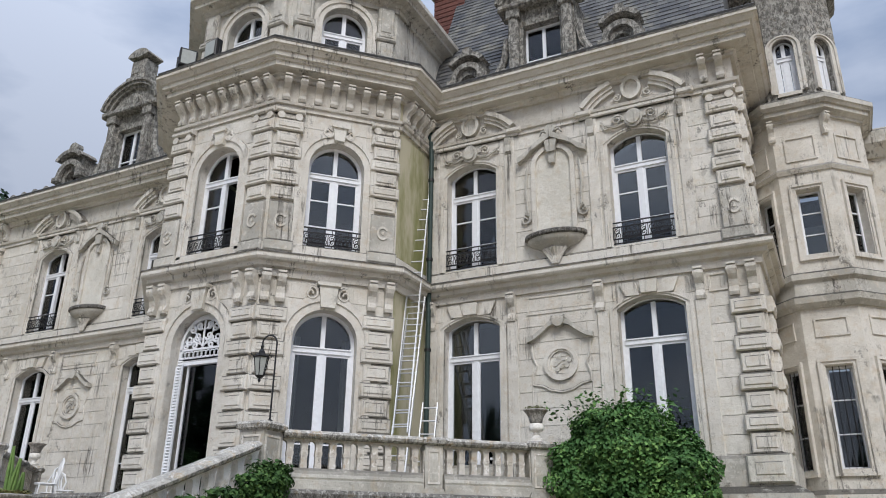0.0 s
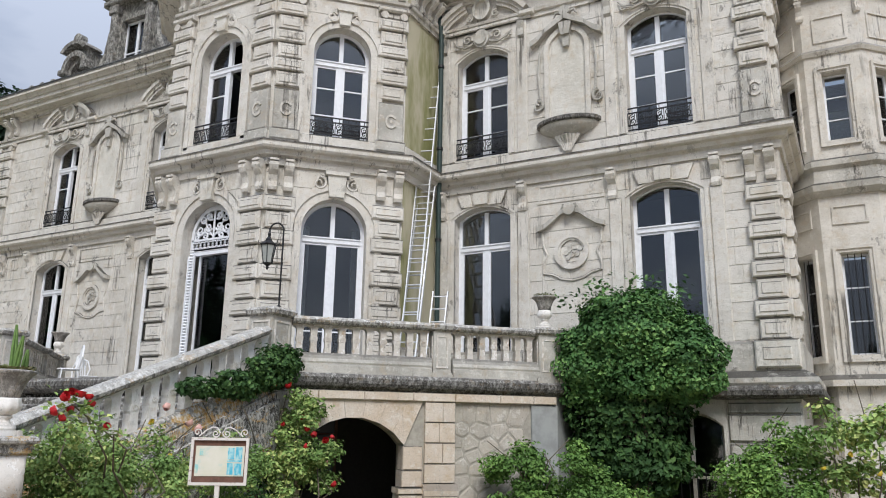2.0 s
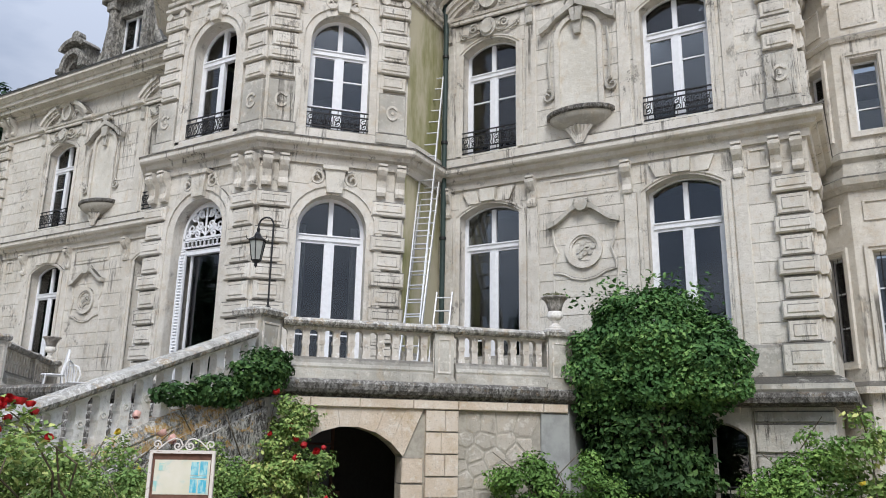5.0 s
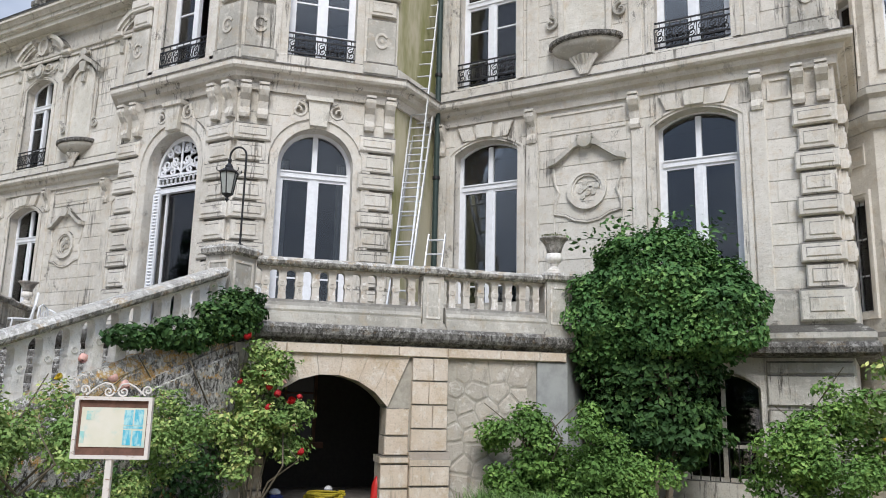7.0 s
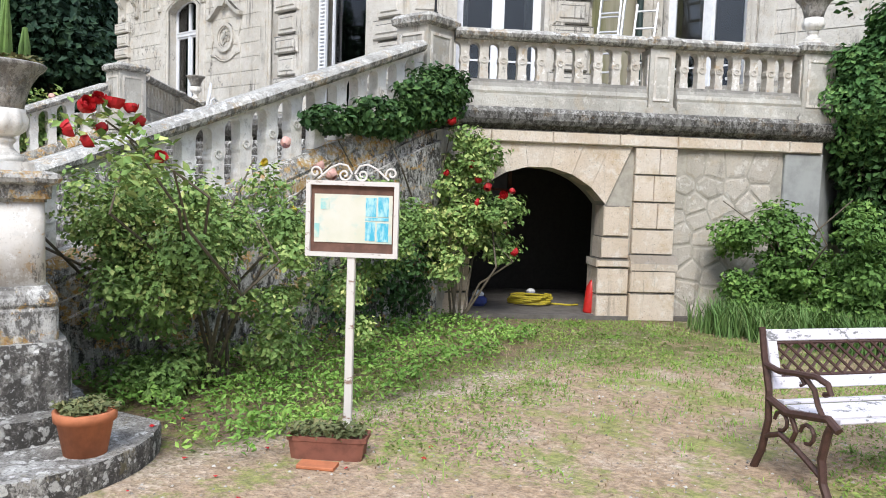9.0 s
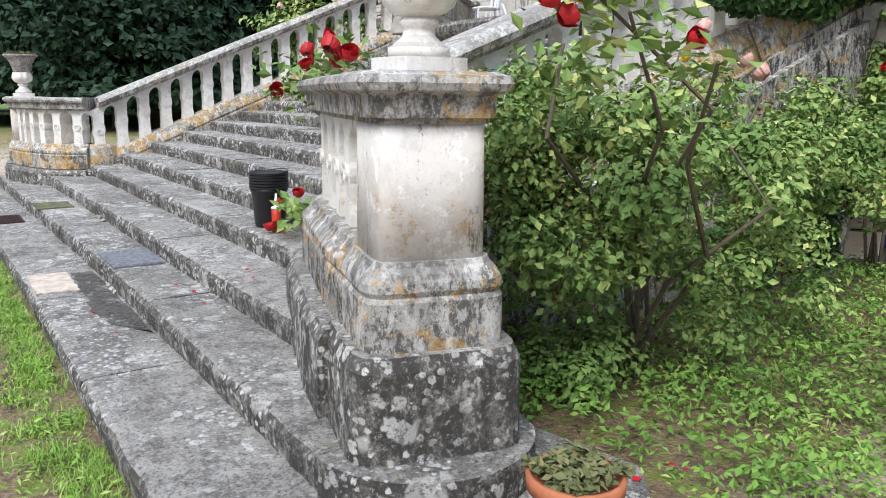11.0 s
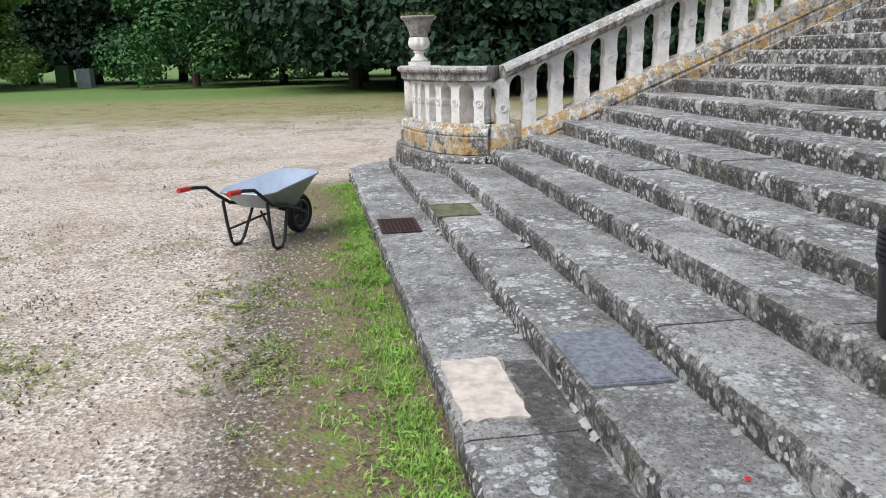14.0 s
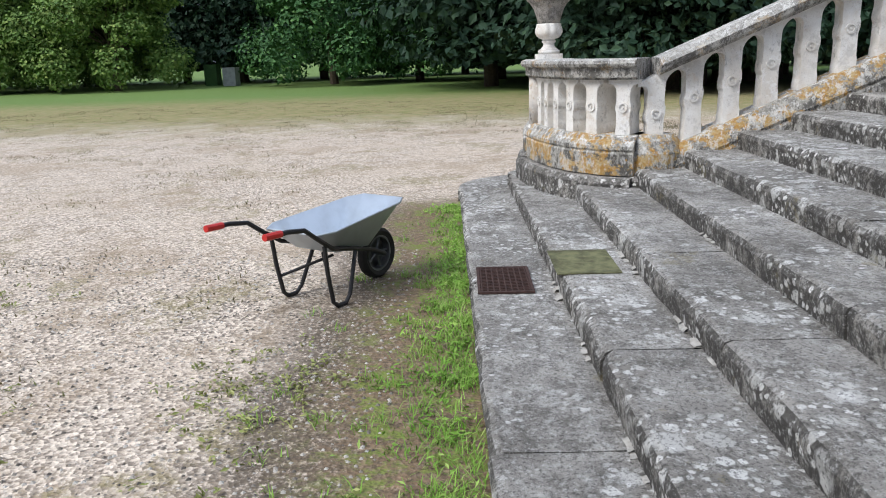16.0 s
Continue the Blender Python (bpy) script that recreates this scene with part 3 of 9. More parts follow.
def leaf_mesh_from(name, centres, normals, size, rng, long=1.6):
    """Many small folded leaves, four corners and a crease each."""
    n = len(centres)
    c = np.asarray(centres, float)
    d = rng.normal(size=(n, 3))
    nn = np.asarray(normals, float) + 0.55 * rng.normal(size=(n, 3))
    nn /= np.linalg.norm(nn, axis=1)[:, None] + 1e-9
    d -= nn * (d * nn).sum(1)[:, None]
    d /= np.linalg.norm(d, axis=1)[:, None] + 1e-9
    w = np.cross(nn, d)
    s = (size * rng.uniform(0.6, 1.25, n))[:, None]
    tip, side, lift = d * s * long / 2, w * s * 0.5, nn * s * 0.18
    v = np.stack([c - tip, c + side + lift, c + tip, c - side + lift], 1).reshape(-1, 3)
    i = np.arange(n)[:, None] * 4
    f = np.concatenate([i + [[0, 1, 2]], i + [[0, 2, 3]]], 1).reshape(-1, 3)
    me = bpy.data.meshes.new(name)
    me.from_pydata(v.tolist(), [], f.tolist())
    me.update()
    return me


# ---- the house: plan and levels ----
AX = -10.95                     # axis of the tower and the stair
WY, LY, TY = 14.72, 14.4, 11.35   # right wing, left wing and tower front
LEFT_END, RIGHT_END = -23.7, -0.50
TL, TR = AX - 1.45, AX + 1.45    # tower front corners
SL, SR = AX - 3.4, AX + 3.4      # tower returns
SY = 13.3
FLOOR = 2.22
PLAN = [(LEFT_END, 19, 0), (LEFT_END, LY, 0), (SL, LY, 0), (SL, SY, 0), (TL, TY, 0), (TR, TY, 0), (SR, SY, 0), (SR, WY, 0), (RIGHT_END, WY, 0), (RIGHT_END, 19, 0)]


def at_z(z, pts=PLAN):
    return [(x, y, z) for x, y, _ in pts]


M_RIGHT = pose(0, WY, 0)
M_LEFT = pose(0, LY, 0)
M_FRONT = pose(0, TY, 0)
M_DIAG = pose(TR, TY, 0, 0, 0, 45)
M_DIAG_W = pose(SL, SY, 0, 0, 0, -45)
M_RET = pose(SR, SY, 0, 0, 0, 90)
M_RET_W = pose(SL, LY, 0, 0, 0, -90)
M_SIDE = pose(RIGHT_END, WY, 0, 0, 0, 90)
M_SIDE_W = pose(LEFT_END, 19, 0, 0, 0, -90)
DIAG = math.hypot(SR - TR, SY - TY)
TH = 0.5
Z_STRING, Z_TOP = 6.95, 11.3


def wall(bm, u0, u1, z0, z1, openings, th=TH):
    """A storey of wall; openings are (centre, width, bottom, springing, rise)."""
    u = u0
    for c, w, zb, zs, rise in sorted(openings):
        if c - w / 2 > u:
            box(bm, u, c - w / 2, 0, th, z0, z1)
        if zb > z0:
            box(bm, c - w / 2, c + w / 2, 0, th, z0, zb)
        top = [(c + x, z) for x, z in (arc(w, zs, rise) if rise > 0.001 else [(-w / 2, zs), (w / 2, zs)])]
        for a, b in zip(top, top[1:]):
            prism(bm, [a, b, (b[0], z1), (a[0], z1)], 0, th)
        u = c + w / 2
    if u1 > u:
        box(bm, u, u1, 0, th, z0, z1)


W_R = [-6.40, -2.56]             # window axes of the right wing
W_L = [-15.9, -20.3]             # and of the left wing
N_R, N_L = -4.42, -18.35
G_OPEN = (1.32, FLOOR, 6.08, 0.22)     # ground floor: width, bottom, springing, rise
U_OPEN = (1.24, 7.42, 9.78, 0.24)
T_G = (1.30, FLOOR, 5.42, 0.65)        # tower
T_U = (1.20, 7.30, 9.26, 0.60)
T_3 = (1.08, 12.15, 13.15, 0.54)

walls = []


def wall_object(name, m, u0, u1, storeys, mat, label):
    bm = bmesh.new()
    for z0, z1, ops in storeys:
        wall(bm, u0, u1, z0, z1, ops)
    ob = part(name, bm, mat, None, label, m)
    tagged(ob, kind="structure")
    walls.append(ob)
    return ob


def opens(cs, spec):
    return [(c, *spec) for c in cs]


B_WIN = (-2.35, 1.15, 0.35, 1.75, 0.25)
wall_right = wall_object("wall_right_wing", M_RIGHT, SR, RIGHT_END, [(0, 2.2, [B_WIN]), (2.2, Z_STRING, opens(W_R, G_OPEN)), (Z_STRING, Z_TOP, opens(W_R, U_OPEN))], STONE, "cream limestone ashlar wall with tall windows")
wall_left = wall_object("wall_left_wing", M_LEFT, LEFT_END, SL, [(0, 2.2, []), (2.2, Z_STRING, opens(W_L, G_OPEN)), (Z_STRING, Z_TOP, opens(W_L, U_OPEN))], STONE, "cream limestone ashlar wall with tall windows")
wall_front = wall_object("wall_tower_front", M_FRONT, TL, TR, [(0, 2.2, []), (2.2, Z_STRING, [(AX, *T_G)]), (Z_STRING, Z_TOP, [(AX, *T_U)])], STONE, "tower front of cream limestone with arched door")
wall_diag = wall_object("wall_tower_east", M_DIAG, 0, DIAG, [(0, 2.2, []), (2.2, Z_STRING, [(DIAG / 2, *T_G)]), (Z_STRING, Z_TOP, [(DIAG / 2, *T_U)])], STONE, "oblique tower face of cream limestone with arched windows")
wall_diag_w = wall_object("wall_tower_west", M_DIAG_W, 0, DIAG, [(0, 2.2, []), (2.2, Z_STRING, []), (Z_STRING, Z_TOP, [])], STONE, "oblique tower face of cream limestone")
wall_object("wall_tower_return_east", M_RET, 0, WY - SY, [(0, Z_STRING, []), (Z_STRING, Z_TOP, [])], ALGAE, "narrow return wall stained green with algae")
wall_object("wall_tower_return_west", M_RET_W, 0, LY - SY, [(0, Z_TOP, [])], STONE, "narrow limestone return wall")
wall_object("wall_side_east", M_SIDE, 0.5, 4.3, [(0, Z_TOP, [])], STONE, "limestone side wall of the right wing")
wall_object("wall_side_west", M_SIDE_W, 0, 19 - LY - 0.5, [(0, Z_TOP, [])], STONE, "limestone side wall of the left wing")
bm = bmesh.new()
box(bm, LEFT_END, RIGHT_END, 19.0, 19.4, 0, 11.3)
tagged(part("wall_back", bm, STONE, None, "plain limestone back wall"), kind="structure")
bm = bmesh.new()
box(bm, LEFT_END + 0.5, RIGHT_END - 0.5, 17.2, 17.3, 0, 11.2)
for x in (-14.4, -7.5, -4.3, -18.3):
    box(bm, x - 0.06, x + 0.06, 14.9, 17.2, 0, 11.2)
tagged(part("wall_inner", bm, ROOM, None, "plaster room walls, coloured near-black for the indoor shade"), kind="structure")
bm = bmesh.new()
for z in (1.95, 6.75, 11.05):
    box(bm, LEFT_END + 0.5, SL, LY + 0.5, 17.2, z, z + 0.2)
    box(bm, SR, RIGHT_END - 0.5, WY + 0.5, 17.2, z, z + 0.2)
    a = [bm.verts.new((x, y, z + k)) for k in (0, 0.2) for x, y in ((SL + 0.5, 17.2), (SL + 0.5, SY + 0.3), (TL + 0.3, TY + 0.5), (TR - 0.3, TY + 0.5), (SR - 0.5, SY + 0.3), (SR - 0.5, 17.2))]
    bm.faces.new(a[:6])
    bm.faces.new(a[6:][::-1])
tagged(part("floor_rooms", bm, ROOM, None, "room floors, coloured near-black for the indoor shade"), kind="structure")


# ---- mouldings that run round the house ----
def run(name, z, profile, mat, label, pts=PLAN):
    bm = bmesh.new()
    sweep(bm, at_z(z, pts), profile)
    return tagged(part(name, bm, mat, None, label), kind="structure")


run("trim_plinth", 2.42, [(-0.05, 0), (0.26, 0), (0.30, 0.05), (0.30, 0.13), (0.20, 0.20), (0.10, 0.26), (0.10, 0.72), (0.06, 0.78), (-0.05, 0.78)], STONE_DIRTY, "moulded stone plinth, stained grey", PLAN[6:])
run("trim_string", 6.80, [(-0.05, -0.14), (0.05, -0.14), (0.07, 0), (0.16, 0.04), (0.18, 0.12), (0.27, 0.14), (0.30, 0.18), (0.30, 0.29), (0.22, 0.33), (-0.05, 0.36)], STONE, "moulded string course, dark along its edge")
run("trim_sill_band", 7.16, [(-0.05, 0), (0.08, 0), (0.08, 0.20), (0.03, 0.24), (-0.05, 0.24)], STONE, "flat stone band under the upper windows")
run("trim_architrave", 10.50, [(-0.05, 0), (0.05, 0), (0.05, 0.09), (0.10, 0.11), (0.12, 0.17), (0.06, 0.20), (-0.05, 0.20)], STONE, "thin moulding below the frieze")
run("trim_cornice", 11.22, [(-0.1, 0), (0.08, 0), (0.08, 0.06), (0.13, 0.10), (0.13, 0.13), (0.38, 0.15), (0.38, 0.27), (0.43, 0.27), (0.43, 0.31), (0.50, 0.32), (0.50, 0.43), (0.54, 0.43), (0.61, 0.52), (0.66, 0.53), (0.66, 0.62), (0.60, 0.66), (-0.1, 0.70)], STONE, "heavy moulded stone cornice, weathered on top")
run("trim_string_weathering", 7.06, [(-0.03, 0.05), (0.20, 0.046), (0.29, 0.022), (0.318, 0.012), (0.318, 0.036), (0.29, 0.05), (0.20, 0.085), (-0.03, 0.12)], LEDGE, "blackened weathered top of the string course")
run("trim_cornice_weathering", 11.80, [(0.60, 0.02), (0.672, 0.02), (0.672, 0.05), (0.60, 0.09)], LEDGE, "blackened edge of the cornice")
run("trim_gutter", 11.90, [(0.0, 0), (0.60, 0.0), (0.64, 0.03), (0.62, 0.05), (0.54, 0.03), (0.0, 0.04)], ZINC, "zinc gutter edge on the cornice")


# ---- windows ----
def window(name, m, uc, w, zb, zs, rise, transom, label, bars=(), recess=0.22, curtain="", leaf_open=False, rail=True, group="windows of the house"):
    """A white casement with transom light in an arched opening."""
    t = thing(name, label, "window", m @ pose(uc, recess, 0), group, "structure")
    f = 0.07
    out, inn = arched(w, zb, zs, rise), arched(w - 2 * f, zb + f, zs, max(0.02, rise - f * (0.9 if rise > 0.3 else 0.35)))
    bm = bmesh.new()
    band(bm, inn, out, 0, 0.09, True)
    part("window_frame", bm, WHITE_PAINT, t)
    part("mullion", boxed(-0.045, 0.045, -0.015, 0.07, zb + f, zs + rise - f), WHITE_PAINT, t)
    part("transom", boxed(-w / 2 + f, w / 2 - f, -0.03, 0.07, transom - 0.06, transom + 0.06), WHITE_PAINT, t)
    part("transom", boxed(-w / 2 + f, w / 2 - f, -0.05, -0.03, transom + 0.03, transom + 0.055), WHITE_PAINT, t)
    for s in (-1, 1):
        x0, x1 = sorted((s * 0.045, s * (w / 2 - f)))
        hinge = t
        if leaf_open and s == 1:
            continue
        bm = bmesh.new()
        g = 0.05
        band(bm, [(x0 + g, zb + f + g), (x0 + g, transom - 0.06 - g), (x1 - g, transom - 0.06 - g), (x1 - g, zb + f + g)], [(x0, zb + f), (x0, transom - 0.06), (x1, transom - 0.06), (x1, zb + f)], 0.0, 0.055, True)
        part("sash", bm, WHITE_PAINT, hinge)
        for z in bars:
            part("glazing_bar", boxed(x0 + g, x1 - g, 0.01, 0.045, z - 0.014, z + 0.014), WHITE_PAINT, hinge)
        part("pane", boxed(x0 + g, x1 - g, 0.025, 0.031, zb + f + g, transom - 0.06 - g), GLASS, hinge)
        bm = bmesh.new()
        top = [p for p in inn[1:-1]]
        half = [p for p in top if s * p[0] >= -1e-6]
        poly = [(s * 0.03, transom + 0.05)] + ([(half[-1][0], transom + 0.05)] if s > 0 else []) + (half[::-1] if s > 0 else half[::-1]) + ([] if s > 0 else [(half[0][0], transom + 0.05)])
        if s < 0:
            poly = [(s * 0.03, transom + 0.05)] + half[::-1] + [(half[0][0], transom + 0.05)]
        prism(bm, poly, 0.03, 0.036)
        part("pane", bm, GLASS, t)
    if leaf_open:
        for s, ang in ((1, 68),):
            leaf = part("sash", leaf_mesh(w / 2 - f, zb + f, transom - 0.06), WHITE_PAINT, t, "casement leaf swung open into the room", pose(s * (w / 2 - f), 0.05, 0, 0, 0, 180 - ang))
            for z in bars:
                part("glazing_bar", boxed(0.05, w / 2 - f - 0.05, 0.01, 0.045, z - 0.014, z + 0.014), WHITE_PAINT, leaf)
            part("pane", boxed(0.05, w / 2 - f - 0.05, 0.025, 0.031, zb + f + 0.05, transom - 0.11), GLASS, leaf)
    part("window_sill", boxed(-w / 2 - 0.03, w / 2 + 0.03, -recess - 0.05, 0.1, zb - 0.09, zb), STONE_PALE, t, "worn stone sill")
    if curtain:
        for s in (-1, 1):
            if curtain == "left" and s > 0:
                continue
            bm = bmesh.new()
            rows = []
            for i in range(25):
                k = i / 24
                x = s * (w / 2 - 0.06 - k * w * 0.13)
                y = 0.20 + 0.035 * math.sin(k * 30 + s)
                pinch = s * 0.10 * (1 - 0.3)
                rows.append([bm.verts.new((x, y, transom + 0.3)), bm.verts.new((x + 0.3 * pinch * k, y, (zb + transom) / 2 - 0.2)), bm.verts.new((x, y, zb + 0.05))])
            for a, b in zip(rows, rows[1:]):
                for j in (0, 1):
                    bm.faces.new((a[j], a[j + 1], b[j + 1], b[j]))
            part("curtain", bm, CURTAIN, t, "white curtain drawn to the side", None, True)
    return t


def leaf_mesh(w, z0, z1):
    bm = bmesh.new()
    g = 0.05
    band(bm, [(g, z0 + g), (g, z1 - g), (w - g, z1 - g), (w - g, z0 + g)], [(0, z0), (0, z1), (w, z1), (w, z0)], 0.0, 0.055, True)
    return bm


NUM = iter(range(1, 99))
LAB = "tall white casement window with arched transom light"
for c, cur in zip(W_R, ("", "")):
    window("window_%d" % next(NUM), M_RIGHT, c, *G_OPEN, 5.46, LAB + " on the terrace", (3.55,), curtain=cur)
for c, cur in zip(W_R, ("left", "")):
    window("window_%d" % next(NUM), M_RIGHT, c, *U_OPEN, 9.28, LAB + " above a balconette", (8.05, 8.68), curtain=cur)
for c in W_L:
    window("window_%d" % next(NUM), M_LEFT, c, *G_OPEN, 5.46, LAB + " on the terrace", (3.55,))
for c in W_L:
    window("window_%d" % next(NUM), M_LEFT, c, *U_OPEN, 9.28, LAB + ", one leaf open", (8.05, 8.68), leaf_open=c < -18)
window("window_%d" % next(NUM), M_DIAG, DIAG / 2, *T_G, 5.28, "round-arched white window with white curtains", (3.45,), curtain="both")
window("window_%d" % next(NUM), M_DIAG, DIAG / 2, *T_U, 9.12, "round-arched white window above a balconette", (7.95, 8.55))
window("window_%d" % next(NUM), M_FRONT, AX, *T_U, 9.12, "round-arched white window with one leaf open", (7.95, 8.55), leaf_open=True)


def surround(m, uc, spec, name, width=0.15, proud=0.05, label="moulded stone window surround"):
    w, zb, zs, rise = spec
    t = thing(name, label, "", m @ pose(uc, 0, 0), "", "structure")
    for o, wd, p in ((0.0, width * 0.55, proud * 0.6), (width * 0.55, width * 0.45, proud)):
        inn = arched(w + 2 * o, zb, zs, rise + o * (1 if rise > 0.5 else 0.5))
        out = arched(w + 2 * (o + wd), zb, zs, rise + (o + wd) * (1 if rise > 0.5 else 0.5))
        bm = bmesh.new()
        band(bm, inn, out, -p, 0.02)
        part("moulding", bm, STONE, t)
    return t


for m, cs in ((M_RIGHT, W_R), (M_LEFT, W_L)):
    for c in cs:
        surround(m, c, G_OPEN, "trim_window")
        surround(m, c, U_OPEN, "trim_window")
for m, c in ((M_FRONT, AX), (M_DIAG, DIAG / 2)):
    surround(m, c, T_G, "trim_window", 0.30, 0.08, "deep round arch moulding")
    surround(m, c, T_U, "trim_window", 0.26, 0.08, "deep round arch moulding")


# ---- carved ornament ----
def console_mesh(w, h, d, name="console"):
    bm = bmesh.new()
    side = [(0.02, 0), (-0.35 * d, 0.02 * h), (-0.45 * d, 0.12 * h), (-0.30 * d, 0.30 * h), (-0.42 * d, 0.50 * h), (-0.80 * d, 0.64 * h), (-d, 0.78 * h), (-d, 0.88 * h), (-0.9 * d, 0.93 * h), (-1.08 * d, 0.93 * h), (-1.08 * d, h), (0.02, h)]
    prism_x(bm, side[::-1], -w / 2, w / 2)
    groove = [(y * 1.0 - 0.012, z) for y, z in side[1:8]]
    prism_x(bm, [(0.0, 0.02 * h)] + groove + [(0.0, 0.86 * h)], -w / 7, w / 7)
    for k in (-1, 1):
        tube(bm, [(k * w / 2 - 0.01, -0.72 * d, 0.80 * h), (k * w / 2 + 0.01, -0.72 * d, 0.80 * h)], 0.10 * h, 10)
        tube(bm, [(k * w / 2 - 0.01, -0.25 * d, 0.14 * h), (k * w / 2 + 0.01, -0.25 * d, 0.14 * h)], 0.07 * h, 8)
    return mesh_of(bm, name)


CONSOLE = console_mesh(0.17, 0.62, 0.20)
BRACKET = console_mesh(0.15, 0.55, 0.30)


def pieces(parent_name, label, m, mesh, mat, places, name, category="", group=""):
    """A thing whose parts are alike pieces sharing one mesh."""
    t = thing(parent_name, label, category, m, group, "structure")
    for p in places:
        part(name, mesh, mat, t, "", p if isinstance(p, Matrix) else pose(*p))
    return t


# consoles under the string course
pieces("trim_consoles", "row of carved scroll consoles", M_RIGHT, CONSOLE, STONE, [(u, 0, 6.08) for u in (-7.35, -5.45, -3.55, -1.60, -1.0, -0.66)], "console")
pieces("trim_consoles", "row of carved scroll consoles", M_LEFT, CONSOLE, STONE, [(u, 0, 6.08) for u in (-14.75, -16.9, -19.3, -21.35, -22.6, -23.3)], "console")
pieces("trim_consoles", "carved scroll consoles at the tower corner", M_FRONT, CONSOLE, STONE, [(u, -0.03, 6.12) for u in (TL + 0.12, TL + 0.45, TR - 0.45, TR - 0.1)], "console")
pieces("trim_consoles", "carved scroll consoles at the tower corner", M_DIAG, CONSOLE, STONE, [(u, -0.03, 6.12) for u in (0.12, 0.42, DIAG - 0.48, DIAG - 0.12)], "console")
# brackets under the cornice
pieces("trim_brackets", "row of carved brackets under the cornice", M_FRONT, BRACKET, STONE, [(TL + 0.15 + i * (TR - TL - 0.3) / 8, 0, 10.70) for i in range(9)], "bracket")
pieces("trim_brackets", "row of carved brackets under the cornice", M_DIAG, BRACKET, STONE, [(0.15 + i * (DIAG - 0.3) / 7, 0, 10.70) for i in range(8)], "bracket")
pieces("trim_brackets", "row of carved brackets under the cornice", M_RET, BRACKET, STONE, [(0.2 + i * 0.3, 0, 10.70) for i in range(4)], "bracket")
pieces("trim_brackets", "paired carved brackets under the cornice", M_RIGHT, BRACKET, STONE, [(u, 0, 10.72) for u in (-1.05, -0.72)], "bracket")
pieces("trim_brackets", "paired carved brackets under the cornice", M_LEFT, BRACKET, STONE, [(u, 0, 10.72) for u in (-23.3, -22.95)], "bracket")


# quoins
def quoin_meshes(w, d=0.09, wide=0.06):
    out = []
    for extra, h in ((0.0, 0.36), (wide, 0.30)):
        bm = bmesh.new()
        fbox(bm, -w / 2 - extra, w / 2 + extra, -d - extra * 0.6, 0.02, 0, h, 0.025, 0.05)
        out.append(mesh_of(bm, "quoin"))
    return out


def quoins(m, u, z0, z1, w, name="trim_quoins"):
    t = thing(name, "column of rusticated quoin blocks with raised panels", "", m @ pose(u, 0, 0), "", "structure")
    ms = quoin_meshes(w)
    n = max(2, round((z1 - z0) / 0.345))
    z = z0
    k = (z1 - z0) / (n * 0.345)
    for i in range(n):
        part("quoin", ms[i % 2], STONE_PALE if i % 5 == 3 else STONE, t, "", Matrix.Translation((0, 0, z)) @ Matrix.Diagonal((1, 1, k * 0.97, 1)))
        z += (0.37 if i % 2 == 0 else 0.32) * k
    return t


for z0, z1 in ((3.22, 6.05), (8.35, 10.25)):
    quoins(M_RIGHT, RIGHT_END - 0.30, z0, z1, 0.50)
    quoins(M_LEFT, LEFT_END + 0.40, z0, z1, 0.62)
    quoins(M_FRONT, TR - 0.28, z0 - 0.6 if z0 < 4 else z0, z1, 0.50)
    quoins(M_FRONT, TL + 0.28, z0 - 0.6 if z0 < 4 else z0, z1, 0.50)
    quoins(M_DIAG, 0.28, z0 - 0.6 if z0 < 4 else z0, z1, 0.50)
    quoins(M_DIAG, DIAG - 0.32, z0 - 0.6 if z0 < 4 else z0, z1, 0.54)
quoins(M_SIDE, 0.35, 3.22, 6.05, 0.5)
quoins(M_SIDE, 0.35, 8.35, 10.25, 0.5)


def pedestal_block(m, u, w):
    """The panelled pedestal under an upper quoin column, with a carved roundel, and its capital."""
    t = thing("trim_pilaster", "panelled pilaster pedestal with carved roundel and capital", "", m @ pose(u, 0, 0), "", "structure")
    bm = bmesh.new()
    fbox(bm, -w / 2 - 0.05, w / 2 + 0.05, -0.14, 0.02, 7.18, 7.42, 0.03)
    fbox(bm, -w / 2, w / 2, -0.10, 0.02, 7.42, 8.28, 0.02)
    part("pedestal", bm, STONE_DIRTY, t)
    bm = bmesh.new()
    arcband(bm, 0, 7.86, 0.085, 0.125, 30, 330, -0.122, -0.09, 20, 1.25)
    arcband(bm, 0, 7.86, 0.0, 0.03, 0, 360, -0.118, -0.09, 10, 1.25)
    part("roundel", bm, STONE, t)
    bm = bmesh.new()
    fbox(bm, -w / 2, w / 2, -0.09, 0.02, 10.25, 10.38, 0.02)
    fbox(bm, -w / 2 - 0.07, w / 2 + 0.07, -0.17, 0.02, 10.38, 10.50, 0.03)
    for s in (-1, 1):
        arcband(bm, s * (w / 2 - 0.06), 10.30, 0.0, 0.085, 0, 360, -0.14, -0.05, 14)
    part("capital", bm, STONE, t)


for m, u, w in ((M_RIGHT, RIGHT_END - 0.30, 0.50), (M_LEFT, LEFT_END + 0.40, 0.62), (M_FRONT, TR - 0.28, 0.5), (M_FRONT, TL + 0.28, 0.5), (M_DIAG, 0.28, 0.5), (M_DIAG, DIAG - 0.32, 0.54), (M_SIDE, 0.35, 0.5)):
    pedestal_block(m, u, w)


